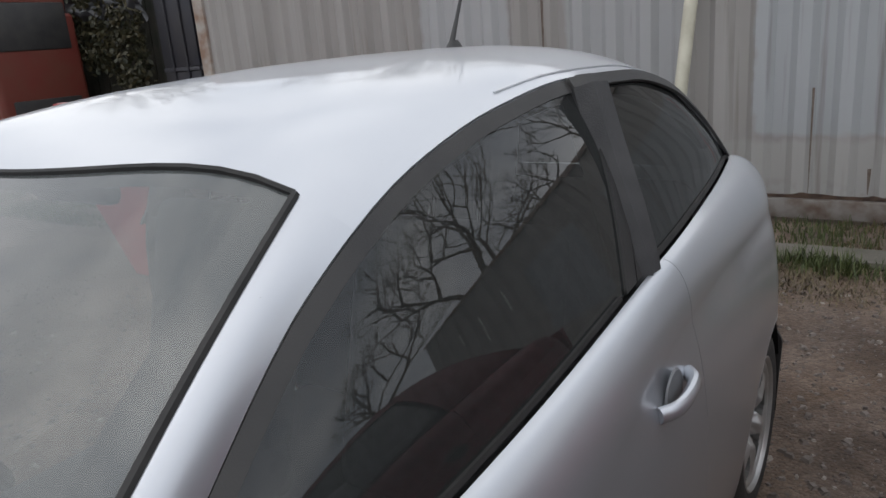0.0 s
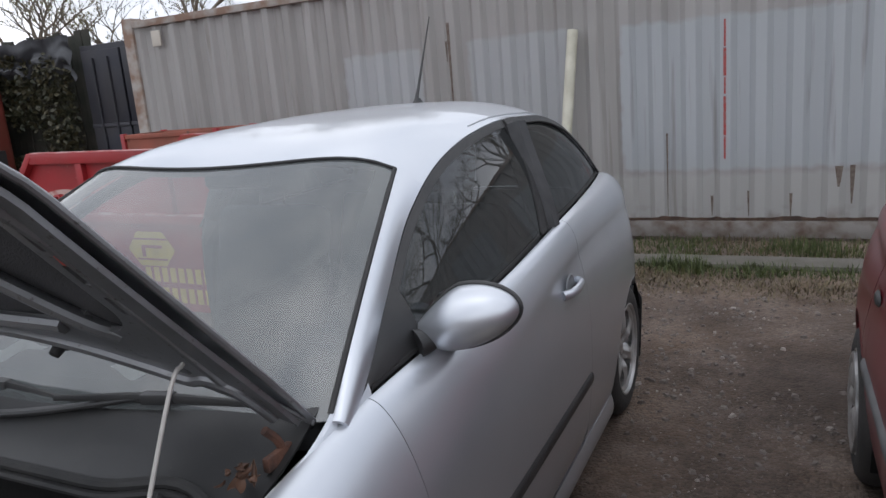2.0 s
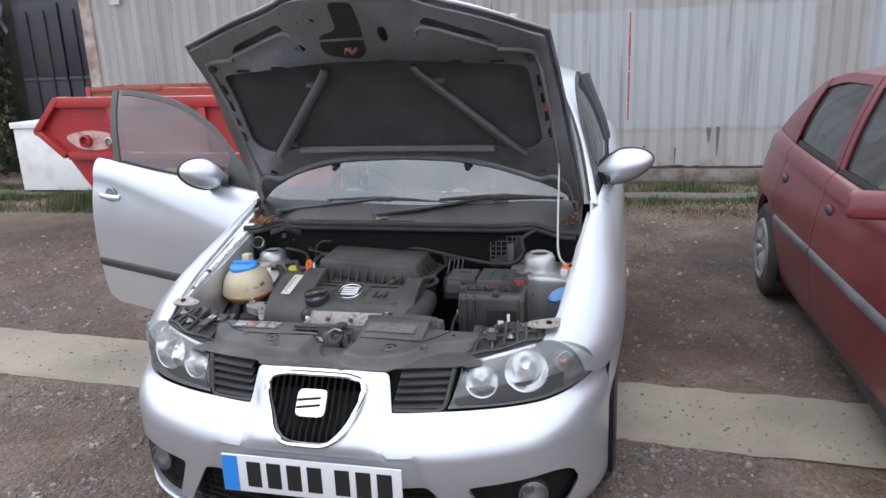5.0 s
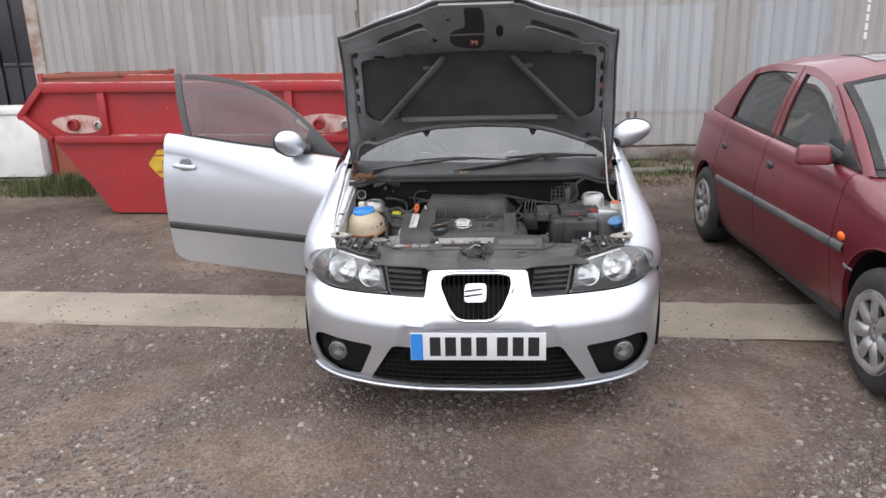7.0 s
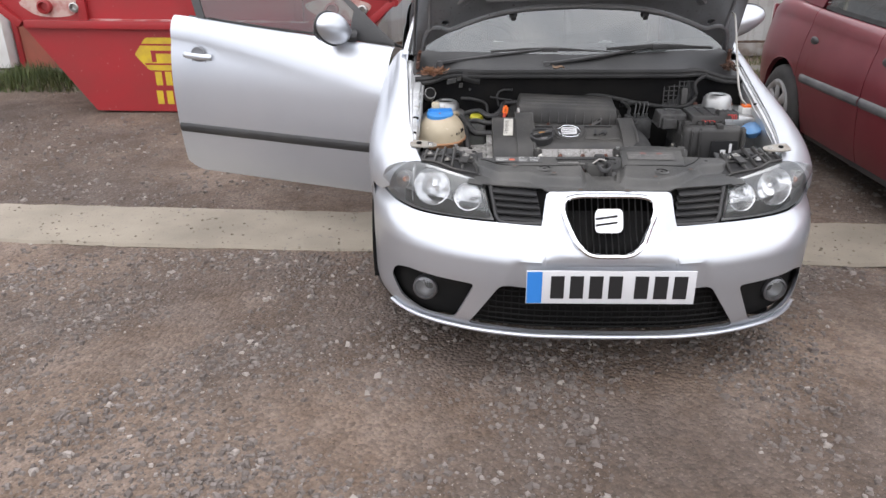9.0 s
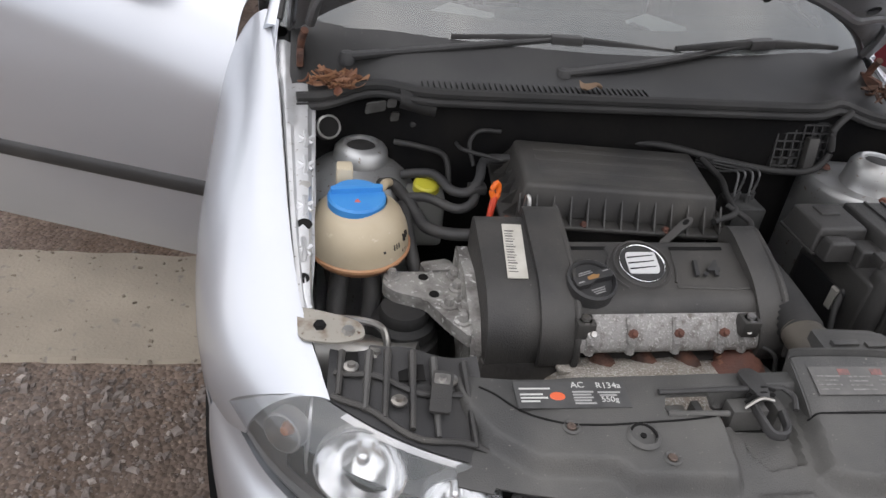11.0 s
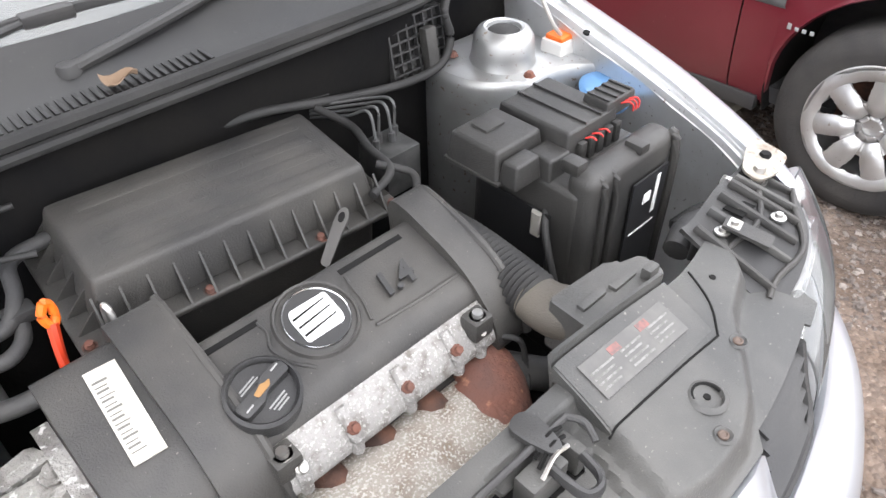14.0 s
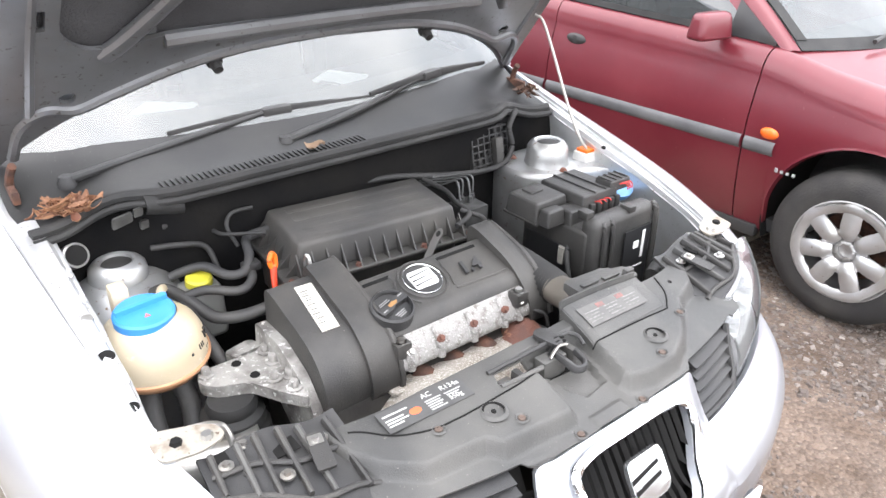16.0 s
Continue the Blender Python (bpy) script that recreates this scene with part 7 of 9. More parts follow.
prism(bm, rounded([(0.47, 0.52), (0.482, 0.62), (0.53, 0.672), (0.60, 0.700), (0.69, 0.700), (0.70, 0.64), (0.62, 0.56), (0.54, 0.50)], 0.012), -0.372, -0.353, YZ)
part("mount_flange", bm, CAST, mount)
bm = bmesh.new()
prism(bm, rounded([(-0.435, 0.700), (-0.380, 0.712), (-0.365, 0.680), (-0.425, 0.672)], 0.006), -0.03, -0.002, pose(0, 0, MZ), 0.004)
part("mount_ear", bm, CAST, mount)
for x, y in ((-0.489, 0.650), (-0.375, 0.652), (-0.378, 0.615), (-0.399, 0.568), (-0.372, 0.560), (-0.382, 0.525)):
    bm = bmesh.new()
    lathe(bm, [(0, 0.018), (0.007, 0.018), (0.009, 0.014), (0.009, 0.006), (0.015, 0.005), (0.015, 0.0)], pose(x, y, MZ - 0.001), 8)
    part("mount_bolt", bm, CAST, mount)
# two holes, their shade drawn by near-black discs
for x, y in ((-0.433, 0.650), (-0.420, 0.600)):
    bm = bmesh.new()
    lathe(bm, [(0, 0.002), (0.008, 0.002), (0.010, -0.002)], pose(x, y, MZ + 0.0005), 12)
    part("mount_hole", bm, DARK, mount)
bm = bmesh.new()
lathe(bm, [(0.0, 0.652), (0.040, 0.652), (0.046, 0.64), (0.044, 0.63), (0.056, 0.622), (0.058, 0.605), (0.052, 0.598), (0.064, 0.59), (0.066, 0.565), (0.060, 0.56), (0.070, 0.55), (0.070, 0.50)], pose(-0.470, 0.600, -0.022), 32)
part("rubber_mount", bm, RUBBER, CAR, "ribbed black rubber mount")
bm = bmesh.new()
tube(bm, [(-0.625, 0.588, 0.535), (-0.45, 0.528, 0.555)], 0.044, 24, 1)
part("air_canister", bm, STEEL, CAR, "dull metal canister")
bm = bmesh.new()
tube(bm, [(-0.595, 0.590, 0.615), (-0.55, 0.566, 0.628), (-0.518, 0.546, 0.632), (-0.506, 0.530, 0.618), (-0.505, 0.505, 0.58)], 0.0065, 8, 5)
part("metal_pipe", bm, STEEL, CAR)
bm = bmesh.new()
prism(bm, rounded([(-0.372, 0.452), (-0.356, 0.492), (-0.330, 0.498), (-0.318, 0.478), (-0.296, 0.474), (-0.290, 0.446), (-0.268, 0.430), (-0.280, 0.402), (-0.318, 0.405), (-0.352, 0.420)], 0.010), 0.530, 0.562, None, 0.005)
prism(bm, rounded([(-0.342, 0.470), (-0.338, 0.512), (-0.312, 0.516), (-0.304, 0.474)], 0.008), 0.535, 0.585, None, 0.004)
altb = part("alternator_bracket", bm, CAST, CAR, "pitted cast alloy bracket below the timing cover")
for x, y, z in ((-0.352, 0.455, 0.561), (-0.296, 0.424, 0.561), (-0.324, 0.496, 0.584)):
    bm = bmesh.new()
    lathe(bm, [(0, 0.014), (0.008, 0.014), (0.010, 0.010), (0.010, 0.004), (0.015, 0.003), (0.015, 0)], pose(x, y, z), 8)
    part("bracket_bolt", bm, CAST, altb)

# ---- battery and fuse boxes ----
bm = bmesh.new()
tray(bm, 0.312, 0.518, 0.485, 0.69, 0.42, 0.752, 0.004, 0.012)
batt = part("battery_box", bm, BLACKBOX, CAR, "black battery box with fuse carrier on top")
bm = bmesh.new()
tray(bm, 0.256, 0.362, 0.588, 0.69, 0.752, 0.800, 0.006, 0.006)
tray(bm, 0.262, 0.318, 0.556, 0.592, 0.752, 0.790, 0.004, 0.005)
tray(bm, 0.316, 0.368, 0.540, 0.592, 0.748, 0.782, 0.004, 0.005)
box(bm, 0.254, 0.366, 0.584, 0.692, 0.750, 0.756, 0.002)
box(bm, 0.290, 0.330, 0.64, 0.672, 0.798, 0.804, 0.003)
part("terminal_cover", bm, BLACKBOX, batt)
bm = bmesh.new()
tray(bm, 0.360, 0.486, 0.545, 0.69, 0.745, 0.804, 0.006, 0.005)
fuse_cover = part("fuse_cover", bm, BLACKBOX, batt)
for k in range(5):
    bm = bmesh.new()
    box(bm, 0.382 + 0.021 * k, 0.396 + 0.021 * k, 0.538, 0.548, 0.752, 0.785, 0.002)
    part("cover_clip", bm, BLACKBOX, fuse_cover)
for k in range(2):
    bm = bmesh.new()
    box(bm, 0.404 + 0.036 * k, 0.408 + 0.036 * k, 0.552, 0.682, 0.802, 0.8075)
    part("cover_rib", bm, BLACKBOX, fuse_cover)
bm = bmesh.new()
tray(bm, 0.455, 0.530, 0.550, 0.60, 0.79, 0.815, 0.003, 0.003)
for k in range(4):
    box(bm, 0.462 + 0.018 * k, 0.466 + 0.018 * k, 0.555, 0.595, 0.814, 0.818)
part("fuse_carrier", bm, BLACKBOX, batt)
bm = bmesh.new()
tray(bm, 0.314, 0.530, 0.464, 0.524, 0.46, 0.782, 0.006, 0.020)
front_c = part("battery_front_cover", bm, BLACKBOX, batt)
for x, r in ((0.345, 0.006), (0.372, 0.006), (0.523, 0.008)):
    bm = bmesh.new()
    tube(bm, [(x, 0.465, 0.49), (x, 0.465, 0.742), (x, 0.482, 0.776)], r, 8, 4)
    part("cover_rib", bm, BLACKBOX, front_c)
bm = bmesh.new()
box(bm, 0.322, 0.346, 0.500, 0.530, 0.775, 0.795, 0.004)
part("cover_catch", bm, BLACKBOX, batt)
bm = bmesh.new()
box(bm, 0.43, 0.452, 0.47, 0.500, 0.775, 0.790, 0.003)
part("cover_catch", bm, BLACKBOX, batt)
bm = bmesh.new()
box(bm, 0.415, 0.505, 0.4615, 0.4645, 0.55, 0.735)
part("battery_window", bm, INK, front_c)
bm = bmesh.new()
box(bm, 0.477, 0.486, 0.4605, 0.4620, 0.655, 0.725)
box(bm, 0.425, 0.49, 0.4605, 0.4620, 0.635, 0.638)
box(bm, 0.448, 0.466, 0.4605, 0.4620, 0.685, 0.703)
part("battery_print", bm, WHITE_MARK, front_c)
bm = bmesh.new()
box(bm, 0.3090, 0.3125, 0.53, 0.665, 0.46, 0.70)
part("battery_window", bm, INK, batt)
RED_WIRE = mat("red_cable", (0.50, 0.03, 0.025), 0.45)
for k in range(3):
    hose("red_wire", [(0.400 + 0.016 * k, 0.546, 0.786), (0.404 + 0.016 * k, 0.537, 0.789), (0.408 + 0.016 * k, 0.532, 0.784)], 0.0014, RED_WIRE)
    hose("red_wire", [(0.488 + 0.010 * k, 0.550, 0.806), (0.494 + 0.010 * k, 0.541, 0.809), (0.500 + 0.008 * k, 0.536, 0.803), (0.500 + 0.007 * k, 0.535, 0.794)], 0.0014, RED_WIRE)
hose("battery_cable", [(0.318, 0.545, 0.70), (0.295, 0.52, 0.67), (0.29, 0.49, 0.60), (0.31, 0.47, 0.52)], 0.006, RUBBER)
bm = bmesh.new()
prism(bm, rounded([(0.300, 0.538), (0.309, 0.542), (0.309, 0.560), (0.300, 0.556)], 0.003), 0.66, 0.70)
part("cable_tag", bm, mat("grey_tag", (0.22, 0.21, 0.19), 0.7), CAR)
# washer filler with a blue flap, orange rod socket
bm = bmesh.new()
lathe(bm, [(0.0, 0.02), (0.04, 0.018), (0.050, 0.004), (0.046, -0.02), (0.030, -0.05)], pose(0.628, 0.668, 0.726, 8, -12, -20) @ Matrix.Diagonal((0.8, 1.15, 0.5, 1)), 26)
part("washer_cap", bm, mat("light_blue_flap", (0.12, 0.27, 0.50), 0.4), CAR, "blue washer filler flap")
bm = bmesh.new()
box(bm, 0.618, 0.662, 0.764, 0.812, 0.740, 0.783, 0.005)
sock = part("rod_socket", bm, mat("pale_socket", (0.55, 0.54, 0.52), 0.5), CAR, "pale socket with an orange clip")
bm = bmesh.new()
box(bm, 0.624, 0.658, 0.769, 0.807, 0.782, 0.791, 0.003)
part("rod_clip", bm, ORANGE, sock, "orange clip")
PIPE = mat("dull_pipe", (0.10, 0.10, 0.10), 0.5, 0.6)
# hydraulic block with metal pipes
bm = bmesh.new()
box(bm, 0.205, 0.275, 0.765, 0.835, 0.66, 0.735, 0.004)
abs_b = part("hydraulic_block", bm, mat("dull_dark_block", (0.05, 0.05, 0.05), 0.5, 0.5, (0.10, 0.10, 0.098), 30), CAR, "dull dark hydraulic block with brake pipes")
for k in range(4):
    bm = bmesh.new()
    x = 0.215 + 0.016 * k
    lathe(bm, [(0, 0.016), (0.006, 0.016), (0.006, 0)], pose(x, 0.80 + 0.012 * (k % 2), 0.735), 8)
    tube(bm, [(x, 0.80 + 0.012 * (k % 2), 0.75), (x + 0.005, 0.82, 0.79), (x - 0.01, 0.855, 0.775 + 0.004 * k), (0.18, 0.92, 0.755 + 0.006 * k)], 0.0025, 6, 6)
    part("brake_pipe", bm, PIPE, abs_b)
# ribbed bracket on the bulkhead
pl = pose(0.412, 0.926, 0.798, 80, 0, 0)
bm = bmesh.new()
box(bm, -0.062, 0.062, -0.058, 0.058, -0.004, 0.001, 0, 1, pl)
ribbed = part("ribbed_bracket", bm, PLASTIC, CAR, "ribbed black plastic bracket on the bulkhead")
for k in range(7):
    for b6 in ((-0.062, 0.062, -0.055 + 0.0183 * k - 0.0015, -0.055 + 0.0183 * k + 0.0015), (-0.060 + 0.02 * k - 0.0015, -0.060 + 0.02 * k + 0.0015, -0.057, 0.057)):
        bm = bmesh.new()
        box(bm, *b6, 0.0005, 0.012, 0, 1, pl)
        part("rib", bm, PLASTIC, ribbed)
bm = bmesh.new()
box(bm, 0.005, 0.03, -0.045, 0.03, 0.01, 0.03, 0.003, 2, pl)
part("bracket_strap", bm, DUSTY, ribbed)
hose("bulkhead_loom", [(0.0, 0.93, 0.80), (0.10, 0.915, 0.80), (0.24, 0.90, 0.775), (0.36, 0.89, 0.76), (0.44, 0.89, 0.765), (0.475, 0.90, 0.80), (0.47, 0.91, 0.85), (0.52, 0.94, 0.88)], 0.0075, RUBBER)
hose("loom_branch", [(0.18, 0.90, 0.78), (0.20, 0.84, 0.765), (0.185, 0.78, 0.76), (0.175, 0.72, 0.755), (0.12, 0.695, 0.75)], 0.0065, RUBBER)
hose("loom_branch", [(0.165, 0.74, 0.76), (0.20, 0.70, 0.745), (0.17, 0.66, 0.735)], 0.006, RUBBER)
# pale fittings and a folded flap on the bulkhead
DULL_FIT = mat("dull_grey_fitting", (0.075, 0.075, 0.072), 0.5, 0.4, (0.04, 0.039, 0.037), 30, (0.4, 0.65))
for x, z, w, h, r in ((-0.510, 0.859, 0.022, 0.010, -10), (-0.479, 0.868, 0.010, 0.008, 0), (-0.472, 0.841, 0.009, 0.009, 0), (-0.374, 0.848, 0.006, 0.012, 0)):
    bm = bmesh.new()
    prism(bm, rounded([(-w, -h), (w * 0.8, -h * 0.8), (w, h), (-w * 0.7, h)], 0.004), -0.004, 0.004, pose(x, 0.925, z, 0, r, 0) @ XZ, 0.0015)
    part("bulkhead_fitting", bm, DULL_FIT, CAR)
bm = bmesh.new()
surface(bm, lambda u, v: Vector((-0.464 + 0.07 * u, 0.925 - 0.012 * math.sin(math.pi * v), 0.897 - 0.019 * u - 0.035 * v)), lin(0, 1, 8), lin(0, 1, 6))
part("bulkhead_flap", bm, RUBBER, CAR, thick=0.003)
# metal shelf and brackets behind the coolant tank
bm = bmesh.new()
box(bm, -0.44, -0.36, 0.925, 0.940, 0.818, 0.830, 0.004, 2, None)
part("pedal_bracket", bm, mat("dull_zinc", (0.03, 0.03, 0.03), 0.5, 0.4, (0.045, 0.044, 0.042), 20, (0.4, 0.6)), CAR)
bm = bmesh.new()
lathe(bm, [(0.024, 0.0), (0.024, 0.05), (0.020, 0.052), (0.018, 0.02), (0, 0.02)], pose(-0.607, 0.985, 0.784, 62, 0, 12), 20)
drain = part("drain_tube", bm, TOWER, CAR)
# near-black disc for the shade inside the tube
bm = bmesh.new()
lathe(bm, [(0, 0.0525), (0.0195, 0.0525), (0.020, 0.050)], pose(-0.607, 0.985, 0.784, 62, 0, 12), 20)
part("drain_opening", bm, DARK, drain)

# ---- intake duct, ribbed hose ----
bm = bmesh.new()
tube(bm, [(0.175, 0.640, 0.700), (0.182, 0.575, 0.697), (0.180, 0.505, 0.694), (0.176, 0.440, 0.690)], 0.034, 24, 16, True, 0.0026)
part("ribbed_intake_hose", bm, RUBBER, CAR, "ribbed black intake hose")
bm = bmesh.new()
tube(bm, [(0.176, 0.448, 0.690), (0.176, 0.418, 0.690), (0.186, 0.388, 0.692), (0.215, 0.366, 0.694)], [0.035, 0.038, 0.042, 0.044], 24, 7, True, 0, 0.85)
part("intake_elbow", bm, mat("brown_dusted_plastic", (0.070, 0.062, 0.052), 0.6, 0, (0.115, 0.100, 0.080), 9, (0.4, 0.7), bump=0.3, bump_scale=420), CAR, "smooth grey plastic intake elbow")
hose("radiator_hose", [(0.42, 0.38, 0.66), (0.47, 0.39, 0.67), (0.54, 0.37, 0.66), (0.58, 0.36, 0.62)], 0.020, HOSE)
bm = bmesh.new()
tube(bm, [(0.455, 0.405, 0.668), (0.50, 0.398, 0.672), (0.55, 0.385, 0.665), (0.585, 0.375, 0.64)], 0.013, 14, 12, True, 0.0014)
part("corrugated_conduit", bm, RUBBER, CAR)
bm = bmesh.new()
box(bm, 0.462, 0.492, 0.335, 0.352, 0.700, 0.716, 0.004, 2, pose(0, 0, 0))
tube(bm, [(0.490, 0.344, 0.708), (0.508, 0.350, 0.712), (0.520, 0.345, 0.706)], 0.006, 8, 4)
part("cream_connector", bm, mat("cream_plastic", (0.52, 0.50, 0.38), 0.5), CAR, "small cream plastic connector")
bm = bmesh.new()
prism(bm, rounded([(0.405, 0.356), (0.50, 0.385), (0.57, 0.392), (0.565, 0.362), (0.49, 0.348), (0.43, 0.330)], 0.008), 0.665, 0.700, None, 0.005)
part("lamp_back_cover", bm, PLASTIC, CAR, "ribbed black cover behind the headlamp")
hose("radiator_hose", [(0.12, 0.44, 0.60), (0.17, 0.41, 0.57), (0.22, 0.38, 0.55), (0.25, 0.36, 0.50)], 0.024, HOSE)
hose("sensor_lead", [(0.115, 0.455, 0.655), (0.135, 0.43, 0.65), (0.14, 0.42, 0.61), (0.125, 0.40, 0.585)], 0.004, RUBBER)
bm = bmesh.new()
box(bm, -0.5, 0.55, 0.292, 0.325, 0.25, 0.60, 0.01)
part("radiator", bm, DARK, CAR)

# ---- slam panel cover ----
SCREW = mat("dull_brown_screw", (0.11, 0.08, 0.065), 0.6, 0.3)


def front_edge(x):
    a = abs(x)
    return nose_y(0.66) + nose_x(a) * (1 if a < 0.4 else 0.8) - 0.002 + 0.016 * min(1, max(0, (a - 0.19) / 0.02))


def inside(x, y, poly):
    """How far a point lies inside a polygon (negative outside)."""
    best, odd = 1e9, False
    for i, (ax, ay) in enumerate(poly):
        bx, by = poly[i - 1]
        t = min(1, max(0, ((x - ax) * (bx - ax) + (y - ay) * (by - ay)) / ((bx - ax) ** 2 + (by - ay) ** 2)))
        best = min(best, math.hypot(x - ax - t * (bx - ax), y - ay - t * (by - ay)))
        if (ay > y) != (by > y) and x < (bx - ax) * (y - ay) / (by - ay) + ax:
            odd = not odd
    return best if odd else -best


# the raised left and right halves with their stepped front, the bar behind the latch, and the tongue over the grille
RAISED = ([(-0.47, 0.40), (-0.43, 0.285), (-0.40, 0.235), (-0.345, 0.192), (-0.245, 0.180), (-0.226, 0.158), (-0.081, 0.147), (-0.070, 0.165), (-0.062, 0.24), (-0.062, 0.40)],
          [(0.064, 0.40), (0.060, 0.26), (0.040, 0.165), (0.052, 0.146), (0.105, 0.134), (0.172, 0.137), (0.225, 0.160), (0.285, 0.205), (0.32, 0.235), (0.40, 0.265), (0.47, 0.34), (0.47, 0.40)],
          [(-0.10, 0.284), (0.10, 0.284), (0.10, 0.40), (-0.10, 0.40)])
TONGUE = [(-0.052, 0.148), (0.022, 0.148), (0.034, 0.100), (-0.060, 0.100)]
THROAT = [(-0.046, 0.252), (0.044, 0.252), (0.030, 0.188), (-0.020, 0.182), (-0.038, 0.205)]


def slam_z(x, y):
    ledge = 0.664 + 0.024 * ease(0.10, 0.24, y) - 0.006 * ease(0.26, 0.40, abs(x))
    top = 0.700 + 0.020 * ease(0.13, 0.31, y) - 0.010 * ease(0.26, 0.44, abs(x))
    k = max(ease(-0.004, 0.016, inside(x, y, p)) for p in RAISED)
    z = ledge + (top - ledge) * k
    z += 0.005 * ease(-0.004, 0.006, inside(x, y, TONGUE)) - 0.012 * ease(-0.003, 0.004, inside(x, y, THROAT))
    # shallow pressings that break up the broad faces
    z -= 0.004 * ease(-0.004, 0.008, inside(x, y, [(-0.30, 0.150), (-0.19, 0.139), (-0.15, 0.128), (-0.25, 0.135)]))
    return z + 0.0008 * noise.noise(Vector((x * 22, y * 22, 4)))


def slam_pt(x, t):
    y0 = front_edge(x)
    y1 = 0.322 + 0.022 * ease(0.30, 0.46, abs(x))
    y = y0 + (y1 - y0) * t
    return Vector((x, y, slam_z(x, y)))


def slam_at(x, y, up=0.0):
    return Vector((x, y, slam_z(x, y) + up))


bm = bmesh.new()
surface(bm, slam_pt, lin(-0.445, 0.445, 190), lin(0, 1, 76))
slam = part("slam_panel_cover", bm, SLAM, CAR, "dusty black plastic cover over the radiator panel", thick=0.004)
slam.parent = None
bm = bmesh.new()
prism(bm, rounded([(-0.152, 0.258), (-0.143, 0.283), (0.034, 0.283), (0.036, 0.268), (0.028, 0.246), (-0.060, 0.250)], 0.004), 0.60, 0.80)
carve(slam, [bm])
fix(slam, CAR)
# seams between the front covers and the band behind them
for pts in ([(-0.40, 0.318), (-0.383, 0.304), (-0.350, 0.270), (-0.30, 0.246), (-0.245, 0.240), (-0.18, 0.241), (-0.111, 0.244), (-0.066, 0.250)],
            [(0.062, 0.245), (0.12, 0.243), (0.20, 0.240), (0.262, 0.236)], [(0.262, 0.236), (0.30, 0.27), (0.33, 0.318)]):
    bm = bmesh.new()
    tube(bm, [slam_at(x, y, 0.0003) for x, y in smooth2(pts)], 0.0016, 6, 1)
    part("panel_seam", bm, DARK, slam)
# round bosses, screws, and small holes whose shade is near-black discs
for x, y, r in ((-0.196, 0.222, 0.020), (0.178, 0.200, 0.020)):
    p = slam_at(x, y)
    bm = bmesh.new()
    lathe(bm, [(r * 0.80, 0.0005), (r * 0.92, 0.0045), (r, 0.004), (r + 0.004, 0.0)], pose(*p), 28)
    boss = part("round_boss", bm, SLAM, slam)
    bm = bmesh.new()
    tube(bm, [p + Vector((r * 0.86 * math.cos(a), r * 0.86 * math.sin(a), 0.0025)) for a in lin(-0.4, 2.6, 16)], 0.0022, 6, 1)
    part("boss_slot", bm, DARK, boss)
    bm = bmesh.new()
    lathe(bm, [(0, 0.0012), (0.0042, 0.0012), (0.0046, -0.001)], pose(*p), 12)
    part("boss_hole", bm, DARK, boss)
for x, y in ((-0.168, 0.188), (0.150, 0.163), (0.274, 0.216), (-0.290, 0.240), (-0.089, 0.133), (0.057, 0.128)):
    p = slam_at(x, y)
    bm = bmesh.new()
    lathe(bm, [(0.007, 0.0006), (0.010, 0.0026), (0.0125, 0.0002)], pose(*p), 20)
    seat = part("screw_seat", bm, SLAM, slam)
    bm = bmesh.new()
    lathe(bm, [(0, 0.0018), (0.003, 0.0018), (0.0045, 0.003), (0.0062, 0.002), (0.0066, -0.002)], pose(*p), 12)
    part("cover_screw", bm, SCREW, seat)
for x, y in ((-0.335, 0.286), (0.345, 0.292)):
    bm = bmesh.new()
    lathe(bm, [(0, 0.001), (0.0045, 0.001), (0.005, -0.001)], pose(*slam_at(x, y)), 12)
    part("panel_hole", bm, DARK, slam)
# cover over the air inlet: it rises to an upright lip at the back
def inlet_pt(u, v):
    x = 0.066 + 0.004 * v + (0.262 - 0.066) * u
    y = 0.245 + 0.086 * v - 0.012 * u * v
    return Vector((x, y, slam_z(x, 0.246) + 0.001 + 0.026 * v ** 0.8 + 0.003 * math.sin(math.pi * u) * v))


bm = bmesh.new()
surface(bm, inlet_pt, lin(0, 1, 22), lin(0, 1, 12))
duct = part("inlet_cover", bm, SLAM, slam, "grey plastic air inlet cover with an upright lip", thick=0.005)
for u in (0, 1):
    bm = bmesh.new()
    surface(bm, lambda v, w: inlet_pt(u, v) + Vector((0, 0, -0.001 - w * (inlet_pt(u, v).z - slam_z(inlet_pt(u, v).x, inlet_pt(u, v).y) + 0.003))), lin(0, 1, 10), lin(0, 1, 3))
    part("inlet_side", bm, SLAM, duct, thick=0.003)
bm = bmesh.new()
surface(bm, lambda u, w: inlet_pt(u, 1.0) + Vector((0, 0.010 * w, -0.050 + 0.058 * w)), lin(0, 1, 22), lin(0, 1, 5))
part("inlet_lip", bm, SLAM, duct, thick=0.005)
bm = bmesh.new()
prism(bm, rounded([(0.146, 0.340), (0.294, 0.332), (0.300, 0.372), (0.262, 0.384), (0.258, 0.396), (0.150, 0.404)], 0.006), 0.655, 0.732, None, 0.004)
snork = part("intake_snorkel", bm, SLAM, CAR, "grey plastic intake box behind the inlet cover")
for x, y in ((0.185, 0.366), (0.240, 0.360)):
    bm = bmesh.new()
    box(bm, x - 0.022, x + 0.022, y - 0.006, y + 0.006, 0.731, 0.7375, 0.002)
    part("snorkel_rib", bm, SLAM, snork)
bm = bmesh.new()
box(bm, 0.262, 0.284, 0.336, 0.350, 0.715, 0.748, 0.003)
part("snorkel_tab", bm, SLAM, snork)
